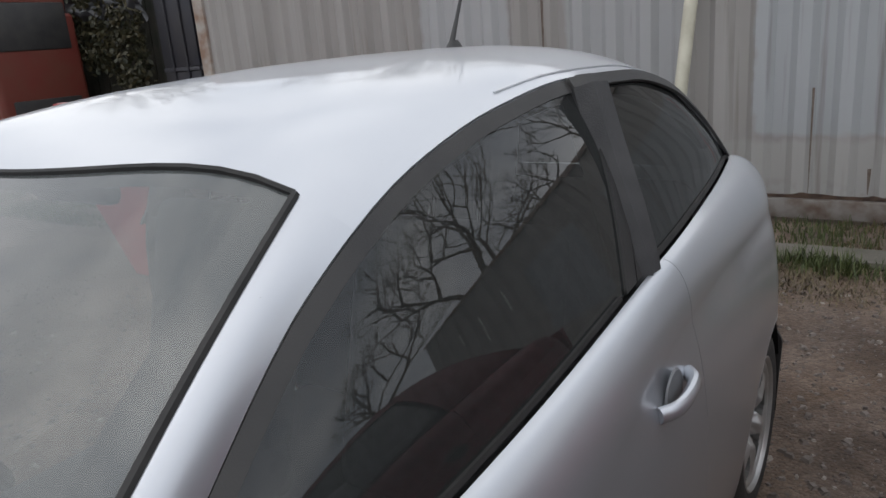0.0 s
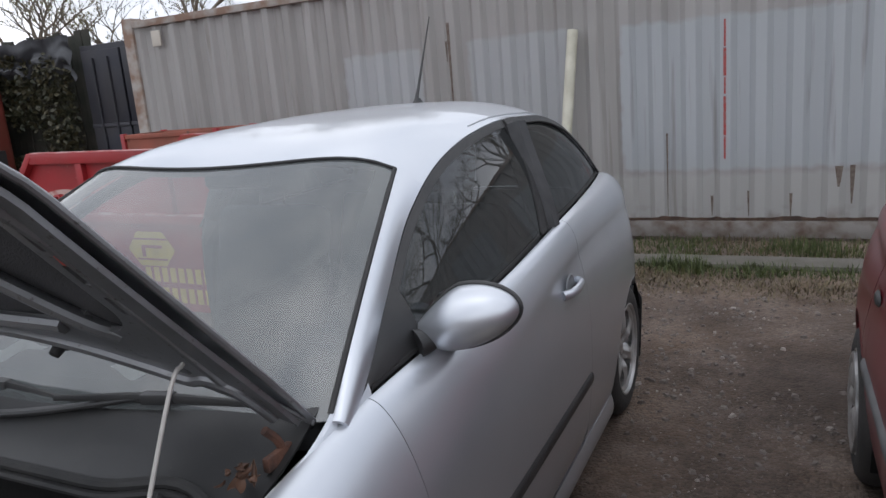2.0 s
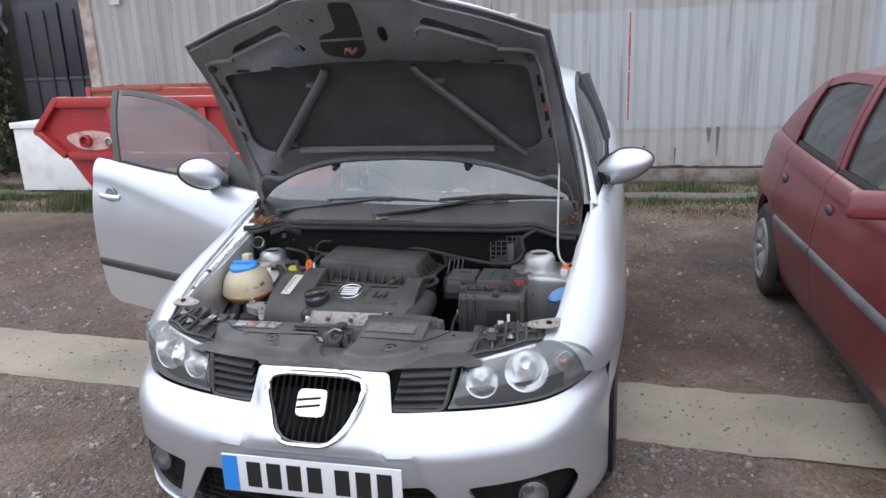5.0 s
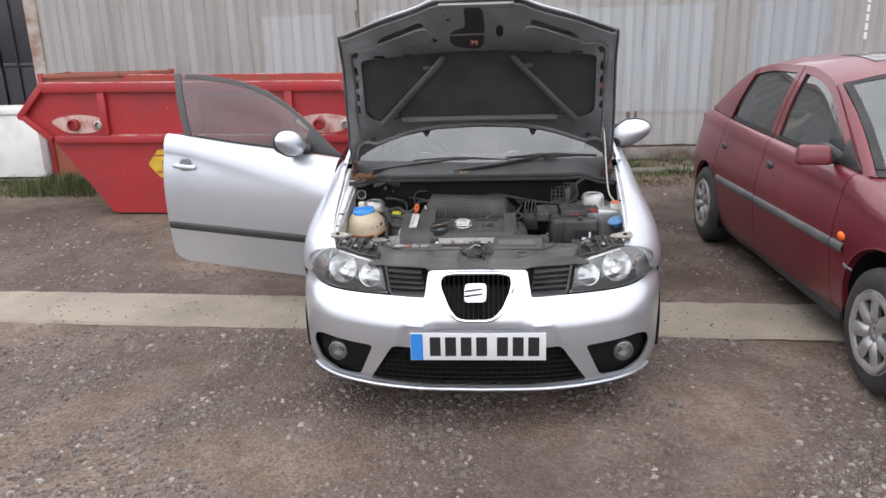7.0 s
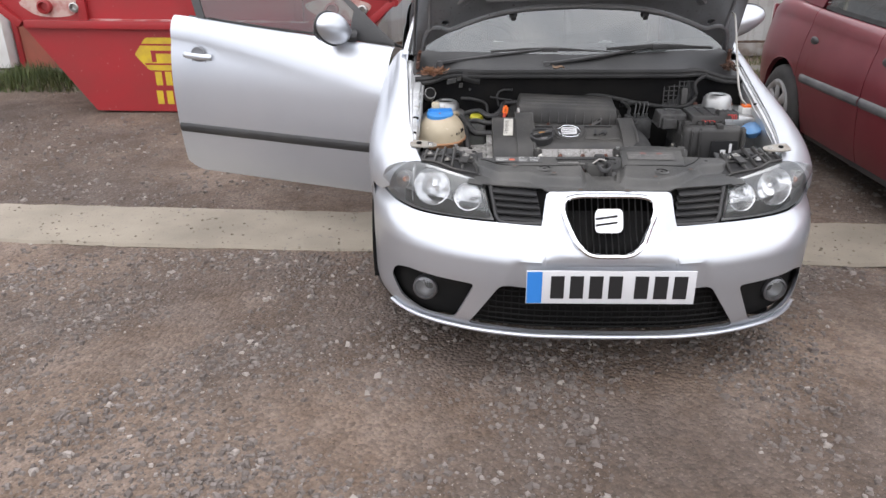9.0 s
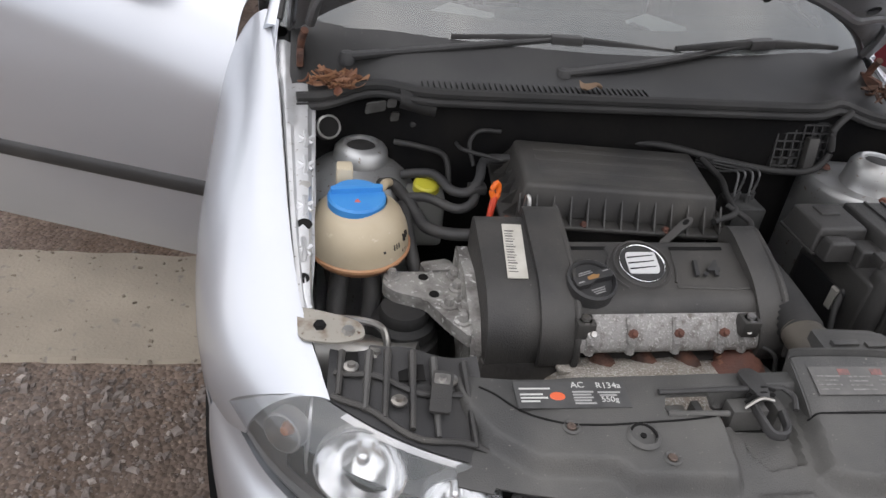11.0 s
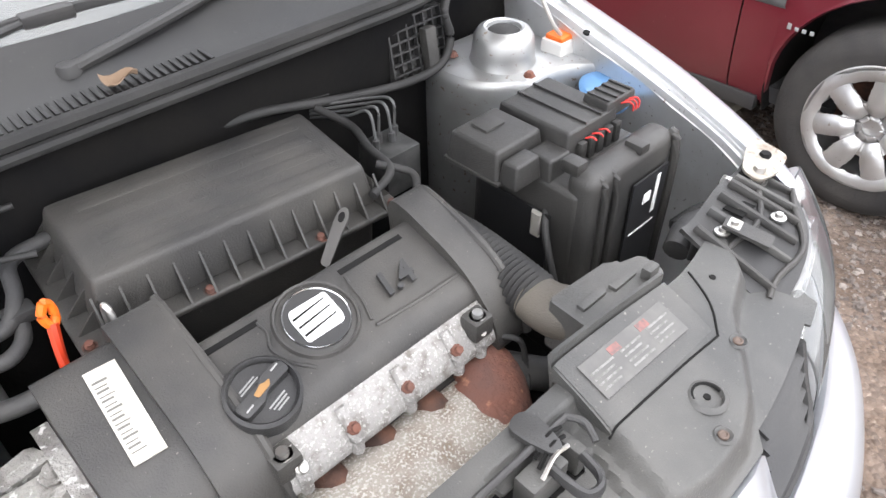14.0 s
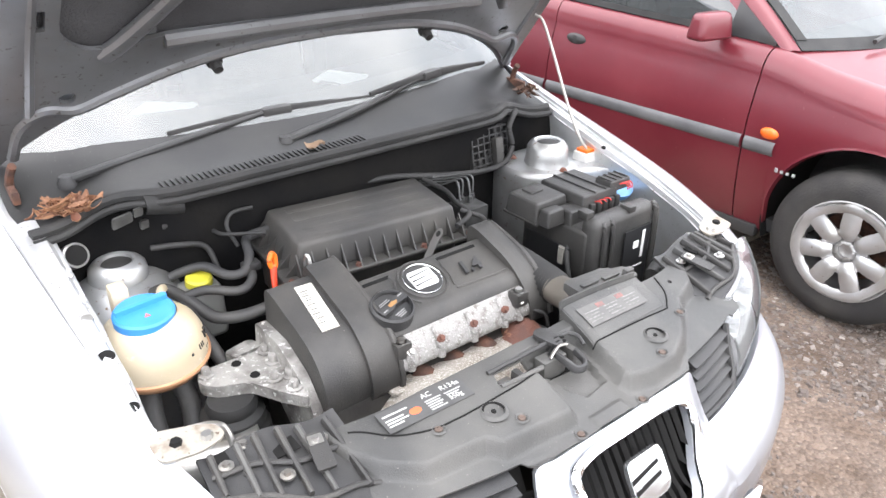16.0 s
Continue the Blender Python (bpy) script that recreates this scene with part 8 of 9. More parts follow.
WORN_INK = mat("worn_grey_print", (0.34, 0.34, 0.33), 0.6)
FADED_RED = mat("faded_red_print", (0.22, 0.095, 0.085), 0.6, 0, (0.13, 0.08, 0.075), 160, (0.4, 0.6))
BRIGHT_INK = mat("white_sticker_print", (0.52, 0.52, 0.50), 0.6)


def lettering(body, size, m, material, parent, name):
    """Flat printed characters lying in the plane of m."""
    c = bpy.data.curves.new(name, "FONT")
    c.body, c.size, c.extrude, c.align_x, c.align_y = body, size, 0.0002, "LEFT", "BOTTOM"
    t = new(name, c)
    bpy.context.view_layer.update()
    me = bpy.data.meshes.new_from_object(t.evaluated_get(bpy.context.evaluated_depsgraph_get()))
    bpy.data.objects.remove(t)
    me.materials.append(material)
    me.transform(m)
    words = new(name, me)
    words.parent = parent
    return words


# refrigerant sticker on the left band
SL = Matrix.Translation(slam_at(-0.275, 0.291, 0.0012)) @ pose(0, 0, 0, 4, 0, -2)
bm = bmesh.new()
box(bm, -0.080, 0.078, -0.024, 0.022, -0.0015, 0.0, 0, 1, SL)
stick = part("refrigerant_sticker", bm, mat("dark_sticker", (0.075, 0.075, 0.074), 0.45, 0, (0.05, 0.05, 0.05), 30), slam, "dark refrigerant sticker with white print")
for body, x, y, h in (("AC", 0.0, 0.008, 0.011), ("R134a", 0.036, 0.007, 0.011), ("550g", 0.038, -0.017, 0.010)):
    lettering(body, h * 1.3, SL @ pose(x, y, 0.0004), BRIGHT_INK, stick, "printed_words")
for x0, x1, y in ((-0.074, -0.030, 0.008), (-0.074, -0.042, -0.002), (-0.074, -0.036, -0.008), (-0.074, -0.048, -0.014), (0.0, 0.030, 0.002), (0.0, 0.026, -0.003), (0.0, 0.028, -0.008), (0.0, 0.024, -0.013), (0.0, 0.030, -0.018), (0.036, 0.068, 0.001), (0.038, 0.062, -0.004)):
    bm = bmesh.new()
    box(bm, x0, x1, y, y + 0.0026, 0.0, 0.0005, 0, 1, SL)
    part("sticker_bar", bm, BRIGHT_INK if x0 < -0.03 else WORN_INK, stick)
bm = bmesh.new()
lathe(bm, [(0, 0.0006), (0.0085, 0.0006), (0.009, 0)], SL @ pose(-0.022, -0.004, 0) @ Matrix.Diagonal((1.2, 0.8, 1, 1)), 20)
part("sticker_mark", bm, mat("orange_red_print", (0.62, 0.12, 0.05), 0.5), stick)
# washed-out warning sticker on the inlet cover
SR = Matrix.Translation(inlet_pt(0.46, 0.50) + Vector((0, 0, 0.0016))) @ pose(0, 0, 0, 16, 0, -2)
bm = bmesh.new()
box(bm, -0.074, 0.076, -0.022, 0.024, -0.0008, 0.0, 0, 1, SR)
stick = part("warning_sticker", bm, mat("grey_sticker", (0.085, 0.083, 0.080), 0.5, 0, (0.115, 0.110, 0.104), 40), slam, "worn grey warning sticker with unreadable print")
for x0, x1, y in ((-0.070, -0.030, 0.006), (-0.070, -0.036, -0.001), (-0.070, -0.032, -0.008), (-0.070, -0.040, -0.015), (-0.018, 0.018, 0.005), (-0.018, 0.012, -0.002), (-0.018, 0.016, -0.009), (-0.018, 0.020, -0.016), (0.030, 0.070, 0.006), (0.030, 0.064, -0.001), (0.030, 0.068, -0.008), (0.030, 0.060, -0.015)):
    bm = bmesh.new()
    box(bm, x0, x1, y + 0.0008, y + 0.0034, 0.0, 0.0004, 0, 1, SR)
    part("sticker_bar", bm, mat("washed_out_print", (0.19, 0.187, 0.18), 0.6, 0, (0.11, 0.107, 0.10), 160, (0.4, 0.6)), stick)
for x in (-0.030, 0.022):
    bm = bmesh.new()
    box(bm, x, x + 0.018, 0.010, 0.020, 0.0, 0.0004, 0, 1, SR)
    part("sticker_mark", bm, FADED_RED, stick)
# latch in its bay: dark floor, steel plate, block, lever and release hook
bm = bmesh.new()
prism(bm, [(-0.156, 0.244), (-0.156, 0.296), (0.045, 0.296), (0.045, 0.240)], 0.655, 0.672)
latch = part("hood_latch", bm, DARK, CAR, "black hood latch in its sunk bay")
for x0, x1, y0, y1, z0, z1, m, nm in ((-0.140, -0.112, 0.256, 0.281, 0.672, 0.703, STEEL, "latch_plate"), (-0.104, -0.092, 0.254, 0.281, 0.672, 0.711, PLASTIC, "latch_post"), (-0.050, 0.004, 0.254, 0.281, 0.672, 0.712, SLAM, "latch_block"), (0.016, 0.030, 0.250, 0.282, 0.672, 0.713, SLAM, "latch_block"),
                                      (-0.135, -0.062, 0.254, 0.258, 0.672, 0.700, RUST, "latch_spring")):
    bm = bmesh.new()
    box(bm, x0, x1, y0, y1, z0, z1, 0.003)
    part(nm, bm, m, latch)
bm = bmesh.new()
prism(bm, rounded([(-0.020, 0.292), (-0.022, 0.316), (-0.004, 0.324), (0.012, 0.314), (0.010, 0.288), (0.004, 0.262), (-0.012, 0.262)], 0.008), 0.7235, 0.7305, None, 0.002)
part("latch_lever", bm, PLASTIC, latch)
for k in range(3):
    bm = bmesh.new()
    tube(bm, [(-0.034 + 0.006 * k, 0.258 + 0.010 * k, 0.716), (-0.012 + 0.006 * k, 0.262 + 0.010 * k, 0.729), (0.010 + 0.006 * k, 0.262 + 0.010 * k, 0.724)], 0.0026, 6, 4)
    part("latch_spring", bm, STEEL if k == 0 else DARK, latch)
bm = bmesh.new()
tube(bm, [(-0.018, 0.262, 0.716), (-0.018, 0.236, 0.714), (-0.010, 0.220, 0.705), (0.006, 0.216, 0.704), (0.016, 0.226, 0.708), (0.018, 0.250, 0.714)], 0.0048, 8, 6, True, 0, 1.6)
part("release_hook", bm, PLASTIC, latch)
for pts in ([(-0.152, 0.287, 0.723), (-0.06, 0.286, 0.7245), (0.036, 0.286, 0.7245)], [(0.036, 0.286, 0.7245), (0.044, 0.268, 0.724), (0.036, 0.246, 0.720)], [(-0.150, 0.254, 0.715), (-0.062, 0.249, 0.716)]):
    bm = bmesh.new()
    tube(bm, pts, 0.0042, 8, 4)
    part("bay_edge", bm, SLAM if pts[0][2] < 0.72 else PLASTIC, latch)
# headlamp carriers between slam panel and fender tips
for sx in (1, -1):
    bm = bmesh.new()
    surface(bm, lambda u, v: (lamp_pt(0.96 * u, 1, sx) + Vector((0, 0.004, 0.0))).lerp(Vector((sx * (0.395 + 0.21 * u), 0.370 + 0.02 * u, 0.722 + 0.006 * u - 0.008 * math.sin(9 * u))), v), lin(0, 0.98, 14), lin(0, 1, 6))
    carr = part("lamp_carrier", bm, PLASTIC, CAR, thick=0.006)
    for x, y in ((0.451, 0.318), (0.536, 0.372)):
        bm = bmesh.new()
        prism(bm, rounded([(-0.014, -0.05), (0.014, -0.05), (0.014, 0.018), (-0.014, 0.018)], 0.004), 0.0, 0.005, pose(sx * x, y, 0.720, 8, 0, sx * 12))
        part("lamp_tab", bm, DUSTY, carr)
        bm = bmesh.new()
        prism(bm, rounded([(-0.011, -0.009), (0.011, -0.009), (0.011, 0.009), (-0.011, 0.009)], 0.003), 0.005, 0.0065, pose(sx * x, y + 0.004, 0.720, 8, 0, sx * 12))
        lathe(bm, [(0, 0.010), (0.005, 0.010), (0.006, 0.005)], pose(sx * x, y + 0.004, 0.721), 8)
        part("tab_clip", bm, STEEL, carr)
    on_carrier = lambda u, v, up=0.004: (lamp_pt(0.96 * u, 1, sx) + Vector((0, 0.004, 0.0))).lerp(Vector((sx * (0.395 + 0.21 * u), 0.370 + 0.02 * u, 0.722 + 0.006 * u - 0.008 * math.sin(9 * u))), v) + Vector((0, 0, up))
    for u in (0.10, 0.30, 0.44, 0.60, 0.72, 0.90):
        bm = bmesh.new()
        tube(bm, [on_carrier(u, v) for v in (0.12, 0.35, 0.6, 0.92)], [0.004, 0.006], 8, 3, True, 0, 1.5)
        part("carrier_rib", bm, SLAM if u in (0.30, 0.72) else DUSTY, carr)
    for v in (0.10, 0.55):
        bm = bmesh.new()
        tube(bm, [on_carrier(u, v + 0.05 * math.sin(11 * u)) for u in lin(0.04, 0.94, 14)], 0.0045, 8, 1)
        part("carrier_edge", bm, DUSTY, carr)
    for u, v in ((0.20, 0.72), (0.52, 0.34), (0.83, 0.66)):
        bm = bmesh.new()
        lathe(bm, [(0, 0.009), (0.005, 0.009), (0.006, 0.004), (0.011, 0.003), (0.011, 0)], Matrix.Translation(on_carrier(u, v, 0.006)), 10)
        part("carrier_screw", bm, STEEL, carr)
    # near-black plates draw the shade of openings in the carrier
    for x, y, w in ((0.492, 0.340, 0.018), (0.575, 0.368, 0.012)):
        bm = bmesh.new()
        box(bm, sx * x - w, sx * x + w, y - 0.018, y + 0.012, 0.7225, 0.7245)
        part("carrier_opening", bm, DARK, carr)


# ---- old dark red five-door car alongside ----
RED = thing("red_hatchback", (2.52, 1.7, 0), "faded dark red five-door hatchback parked on the dirt", "car")
RX = 2.535


def shear(y):
    return -0.019 * (y - 1.9)


r_plan = spline([-0.36, -0.30, -0.15, 0.05, 0.3, 0.48, 1.0, 1.6, 2.5, 2.97, 3.3, 3.5, 3.66], [0.45, 0.58, 0.70, 0.775, 0.818, 0.832, 0.842, 0.846, 0.846, 0.838, 0.81, 0.76, 0.66])
r_side = spline([0.18, 0.28, 0.42, 0.52, 0.6, 0.70, 0.8, 0.88, 0.95, 1.0], [-0.06, -0.03, -0.008, 0.0, 0.0, -0.012, -0.034, -0.062, -0.09, -0.11])
r_topz = spline([-0.36, -0.2, 0.1, 0.45, 0.7, 0.85, 1.0, 1.5, 2.2, 2.8, 3.15, 3.4, 3.66], [0.60, 0.66, 0.735, 0.80, 0.84, 0.872, 0.888, 0.905, 0.930, 0.955, 0.970, 0.955, 0.88])
r_topx = spline([-0.36, -0.2, 0.1, 0.45, 0.85, 1.2, 1.6, 2.4, 2.9, 3.2, 3.5, 3.66], [0.40, 0.56, 0.66, 0.705, 0.735, 0.752, 0.758, 0.755, 0.735, 0.705, 0.65, 0.56])
R_AXLES, R_ARCH = (0.475, 2.965), 0.335
R_AXLE_Z = 0.285
R_HUBS = {0.475: 0.252, 2.965: 0.285}


def r_pt(y, v, zb, sx):
    zt, xi, h = r_topz(y), r_topx(y), 0.10
    zs = max(zt - h, zb + 0.01)
    x0 = r_plan(y) + r_side(zs)
    if v < 0.6:
        z = zb + (zs - zb) * v / 0.6
        return Vector((RX + shear(y) + sx * (r_plan(y) + r_side(z)), y, z))
    a = (v - 0.6) / 0.4 * math.pi / 2
    return Vector((RX + shear(y) + sx * (x0 - (x0 - xi) * (1 - math.cos(a))), y, zs + (zt - zs) * math.sin(a)))


def r_low(y, base=0.20):
    for yc in R_AXLES:
        if abs(y - yc) <= R_ARCH:
            return max(base, R_AXLE_Z + 0.01 + math.sqrt(max(R_ARCH**2 - (y - yc) ** 2, 0)))
    return base


def r_cols(y0, y1, n):
    ys = set(lin(y0, y1, n))
    for yc in R_AXLES:
        ys |= {yc - R_ARCH * math.cos(math.pi * k / 22) for k in range(23)} | {yc - R_ARCH - 0.0015, yc + R_ARCH + 0.0015}
    return sorted(y for y in ys if y0 <= y <= y1)


R_PANELS = (("front_fender", -0.36, 0.922), ("front_door", 0.928, 1.935), ("rear_door", 1.941, 2.735), ("rear_quarter_panel", 2.741, 3.66))
GREY_STRIP = mat("grey_rubbing_strip", (0.085, 0.085, 0.088), 0.55, 0, (0.13, 0.13, 0.13), 8)
R_GLASS = glass_mat("tinted_glass", (0.50, 0.56, 0.54), 0.3, 0.0, 0.07, 2.1)
panels = {}
for sx in (-1, 1):
    for name, y0, y1 in R_PANELS:
        bm = bmesh.new()
        ys = r_cols(y0, y1, 24)
        surface(bm, lambda y, v: r_pt(y, v, r_low(y), sx), ys, ROWS_V)
        for yc in R_AXLES:
            arc = [y for y in ys if abs(y - yc) <= R_ARCH + 0.001]
            if len(arc) > 3:
                g = [[bm.verts.new(r_pt(y, 0, r_low(y), sx) + Vector((-sx * d, 0, -0.01 * (d > 0)))) for d in (0, 0.03)] for y in arc]
                for a, b in zip(g, g[1:]):
                    bm.faces.new([a[0], b[0], b[1], a[1]])
        panels[name, sx] = part(name, bm, RED_PAINT, RED, thick=0.008)
    # rubbing strip in pieces, one a panel
    for name, y0, y1 in (("front_fender", 0.80, 0.918), ("front_door", 0.932, 1.93), ("rear_door", 1.946, 2.66)):
        bm = bmesh.new()
        surface(bm, lambda y, z: Vector((RX + shear(y) + sx * (r_plan(y) + r_side(z) + 0.012 * math.sin(math.pi * min(max((z - 0.515) / 0.055, 0), 1)) ** 0.4 - 0.001), y, z)), lin(y0, y1, 16), lin(0.515, 0.570, 6))
        part("rubbing_strip", bm, GREY_STRIP, panels[name, sx])
    for name, y in (("front_door", 1.80), ("rear_door", 2.62)):
        hx = r_plan(y) + r_side(0.775)
        bm = bmesh.new()
        lathe(bm, [(0, 0.012), (0.030, 0.010), (0.040, 0.004), (0.046, 0)], pose(RX + shear(y) + sx * hx, y, 0.775, 0, sx * 90, 0) @ Matrix.Diagonal((0.55, 1.25, 1, 1)), 20)
        part("door_handle", bm, PLASTIC, panels[name, sx], "dark flap door handle")
    bm = bmesh.new()
    lathe(bm, [(0, 0.014), (0.020, 0.012), (0.032, 0.006), (0.036, 0)], pose(RX + shear(0.83) + sx * (r_plan(0.83) + 0.0), 0.83, 0.598, 0, sx * 90, 0) @ Matrix.Diagonal((0.62, 1.0, 1, 1)), 20)
    part("side_indicator", bm, mat("orange_lens", (0.80, 0.13, 0.015), 0.25), panels["front_fender", sx], "orange oval side indicator")
    # maker's script as plain pale bars
    for k in range(4):
        bm = bmesh.new()
        y = 0.775 - 0.022 * k
        box(bm, RX + shear(y) + sx * (r_plan(y) + 0.0) - 0.002, RX + shear(y) + sx * (r_plan(y) + 0.0) + 0.002, y - 0.006, y + 0.006, 0.464, 0.475 + 0.006 * (k == 0), 0.001)
        part("script_bar", bm, PALE_INK, panels["front_fender", sx])
    for yc in R_AXLES:
        bm = bmesh.new()
        surface(bm, lambda a, v: Vector((RX + shear(yc) + sx * (0.48 + v * 0.33), yc + (R_ARCH + 0.003) * math.cos(a), R_AXLE_Z + 0.01 + (R_ARCH + 0.003) * math.sin(a))), lin(-0.35, math.pi + 0.35, 22), lin(0, 1, 3))
        part("wheel_housing", bm, DARK, RED, thick=0.004)
        build_wheel("wheel", RED, Vector((RX + shear(yc) + sx * 0.745, yc, R_HUBS[yc])), sx, 7, 0.287, 0.190, 0.18, ALLOY, 0.60)
    bm = bmesh.new()
    box(bm, RX + sx * 0.765 - 0.02, RX + sx * 0.765 + 0.02, 0.82, 2.62, 0.165, 0.215, 0.008)
    part("sill", bm, PLASTIC, RED)

# greenhouse
R_RY = [0.89, 1.06, 1.25, 1.44, 1.62, 1.9, 2.3, 2.6, 2.9, 3.1, 3.25, 3.66]
r_railx = spline(R_RY, [0.742, 0.715, 0.683, 0.648, 0.622, 0.602, 0.602, 0.618, 0.655, 0.685, 0.700, 0.56])
r_railz = spline(R_RY, [0.868, 0.985, 1.118, 1.238, 1.302, 1.338, 1.340, 1.305, 1.185, 1.070, 0.985, 0.88])
r_roofc = spline([1.25, 1.38, 1.54, 1.9, 2.4, 2.65, 3.0, 3.3, 3.66], [1.285, 1.340, 1.378, 1.408, 1.400, 1.362, 1.20, 1.04, 0.92])


def r_roof(y, u):
    xr, zr, zc = r_railx(y), r_railz(y), max(r_roofc(y), r_railz(y))
    return Vector((RX + shear(y) + xr * u, y, zc - (zc - zr) * abs(u) ** 3.2))


def r_stop(u):
    return 1.37 + 0.10 * abs(u) ** 2.4


bm = bmesh.new()
surface(bm, lambda v, u: r_roof(r_stop(u) + (2.66 - r_stop(u)) * v, u), lin(0, 1, 30), lin(-1, 1, 25))
part("roof_panel", bm, RED_PAINT, RED, thick=0.008)
bm = bmesh.new()
surface(bm, lambda v, u: r_roof(1.62 + 0.42 * v, u * 0.62) + Vector((0, 0, 0.004)), lin(0, 1, 8), lin(-1, 1, 10))
part("sunroof", bm, mat("dark_sunroof", (0.03, 0.025, 0.03), 0.12, 0, coat=0.5), RED, "dark glass sunroof", thick=0.006)
bm = bmesh.new()
surface(bm, lambda v, u: r_roof(2.66 + 1.0 * v, u), lin(0, 1, 20), lin(-1, 1, 25))
part("tailgate", bm, RED_PAINT, RED, thick=0.008)
bm = bmesh.new()
surface(bm, lambda v, u: r_roof(2.70 + 0.50 * v, u * 0.86) + Vector((0, 0, 0.004)), lin(0, 1, 12), lin(-1, 1, 17))
part("rear_window", bm, R_GLASS, RED, thick=0.003).visible_shadow = False


def r_screen(s, u):
    k = abs(u)
    bot = Vector((0.70 * u, 0.64 + 0.21 * k**2.2, 0.862 + 0.012 * k))
    yt = r_stop(u)
    top = Vector((0.612 * u, yt, r_roof(yt, u * 0.94).z - 0.005))
    p = bot.lerp(top, s) + Vector((0, -0.5, 0.86)) * 0.03 * math.sin(math.pi * s)
    return p + Vector((RX + shear(p.y), 0, 0))


bm = bmesh.new()
surface(bm, r_screen, lin(0, 1, 16), lin(-1, 1, 25))
part("windscreen", bm, GLASS, RED, "pale reflecting windscreen").visible_shadow = False
for s0, s1, u0, u1 in ((0.0, 0.07, -1, 1), (0.95, 1, -1, 1), (0.06, 0.96, -1, -0.95), (0.06, 0.96, 0.95, 1)):
    bm = bmesh.new()
    surface(bm, lambda s, u: r_screen(s, u) + Vector((0, -0.002, 0.003)), lin(s0, s1, 12), lin(u0, u1, 15))
    part("windscreen_border", bm, RUBBER, RED, thick=0.004)


def r_pane(y, s, sx, out=0.0):
    a = Vector((r_topx(y) - 0.012, y, r_topz(y)))
    b = Vector((r_railx(y) - 0.004, y, max(r_railz(y), r_topz(y) + 0.002)))
    p = a.lerp(b, s) + Vector((0.9, 0, 0.4)) * (0.014 * math.sin(math.pi * s) * min(1, (b.z - a.z) / 0.25) + out)
    return Vector((RX + shear(y) + sx * p.x, p.y, p.z))


def r_h(y):
    return max(r_railz(y) - r_topz(y), 0.02)


for sx in (-1, 1):
    def r_pillar(s, w):
        a = r_screen(s, sx) + Vector((sx * 0.003, 0, 0))
        y = 0.89 + (r_stop(1) + 0.006 - 0.89) * s
        b = Vector((RX + shear(y) + sx * r_railx(y), y, r_railz(y)))
        return a.lerp(b, w) + Vector((sx * 0.6, -0.35, 0.7)) * 0.010 * math.sin(math.pi * w)
    bm = bmesh.new()
    surface(bm, r_pillar, lin(0, 1, 18), lin(0, 1, 6))
    part("windscreen_pillar", bm, RED_PAINT, RED, thick=0.008)
    for door, y0, y1 in (("front_door", 0.98, 1.935), ("rear_door", 1.945, 2.70)):
        d = panels[door, sx]
        bm = bmesh.new()
        surface(bm, lambda t, s: r_pane(y0 + (y1 - y0) * t, s, sx), lin(0, 1, 22), lin(0, 1, 8))
        part("door_glass", bm, R_GLASS, d).visible_shadow = False
        for nm, c, m_, o in (("window_frame", lambda t, w: (y0 + (y1 - y0) * t, 1 - w * min(1, 0.045 / r_h(y0 + (y1 - y0) * t))), RED_PAINT, 0.005),
                             ("window_seal", lambda t, w: (y0 + (y1 - y0) * t, w * min(1, 0.022 / r_h(y0 + (y1 - y0) * t))), RUBBER, 0.006),
                             ("frame_post", lambda t, w: (y1 - 0.055 + 0.055 * w if door == "front_door" else y0 + 0.055 * w, t), RED_PAINT, 0.006)):
            bm = bmesh.new()
            surface(bm, lambda t, w: r_pane(*c(t, w), sx, o), lin(0, 1, 22), lin(0, 1, 3))
            part(nm, bm, m_, d, thick=0.008)
    bm = bmesh.new()
    surface(bm, lambda t, s: r_pane(2.60 + 0.14 * (1 - s) * 1.0 + (3.25 - 2.60 - 0.14 * (1 - s)) * t, s, sx, 0.007), lin(0, 1, 16), lin(0, 1, 8))
    part("rear_pillar", bm, RED_PAINT, panels["rear_quarter_panel", sx], thick=0.01)
    bm = bmesh.new()
    surface(bm, lambda t, s: r_pane(0.93 + 0.18 * t, s, sx, 0.006), lin(0, 1, 8), lin(0, 1, 5))
    part("mirror_triangle", bm, PLASTIC, panels["front_door", sx], thick=0.01)
    bm = bmesh.new()
    c = Vector((RX + sx * 0.865, 1.12, 0.945))
    tray(bm, -0.088, 0.085, -0.050, 0.040, -0.050, 0.048, 0.012, 0.026)
    bmesh.ops.transform(bm, matrix=Matrix.Translation(c) @ pose(0, 0, 0, 0, 0, sx * 10), verts=bm.verts)
    mir = part("mirror_housing", bm, RED_PAINT, panels["front_door", sx], "red door mirror")
    bm = bmesh.new()
    tube(bm, [c + Vector((-sx * 0.085, 0.0, -0.02)), c + Vector((-sx * 0.12, 0.01, -0.035)), c + Vector((-sx * 0.15, 0.015, -0.045))], [0.028, 0.022, 0.030], 10, 4)
    part("mirror_foot", bm, PLASTIC, panels["front_door", sx])

# hood, nose and cabin
bm = bmesh.new()


def r_hood(u, t):
    y = -0.36 + 0.05 * u * u + (0.68 + 0.16 * u * u + 0.36) * t
    e = r_topz(max(y, -0.36)) - 0.003
    return Vector((RX + shear(y) + u * (r_topx(max(y, -0.36)) - 0.004), y, e + 0.055 * (1 - u**2) - 0.004))


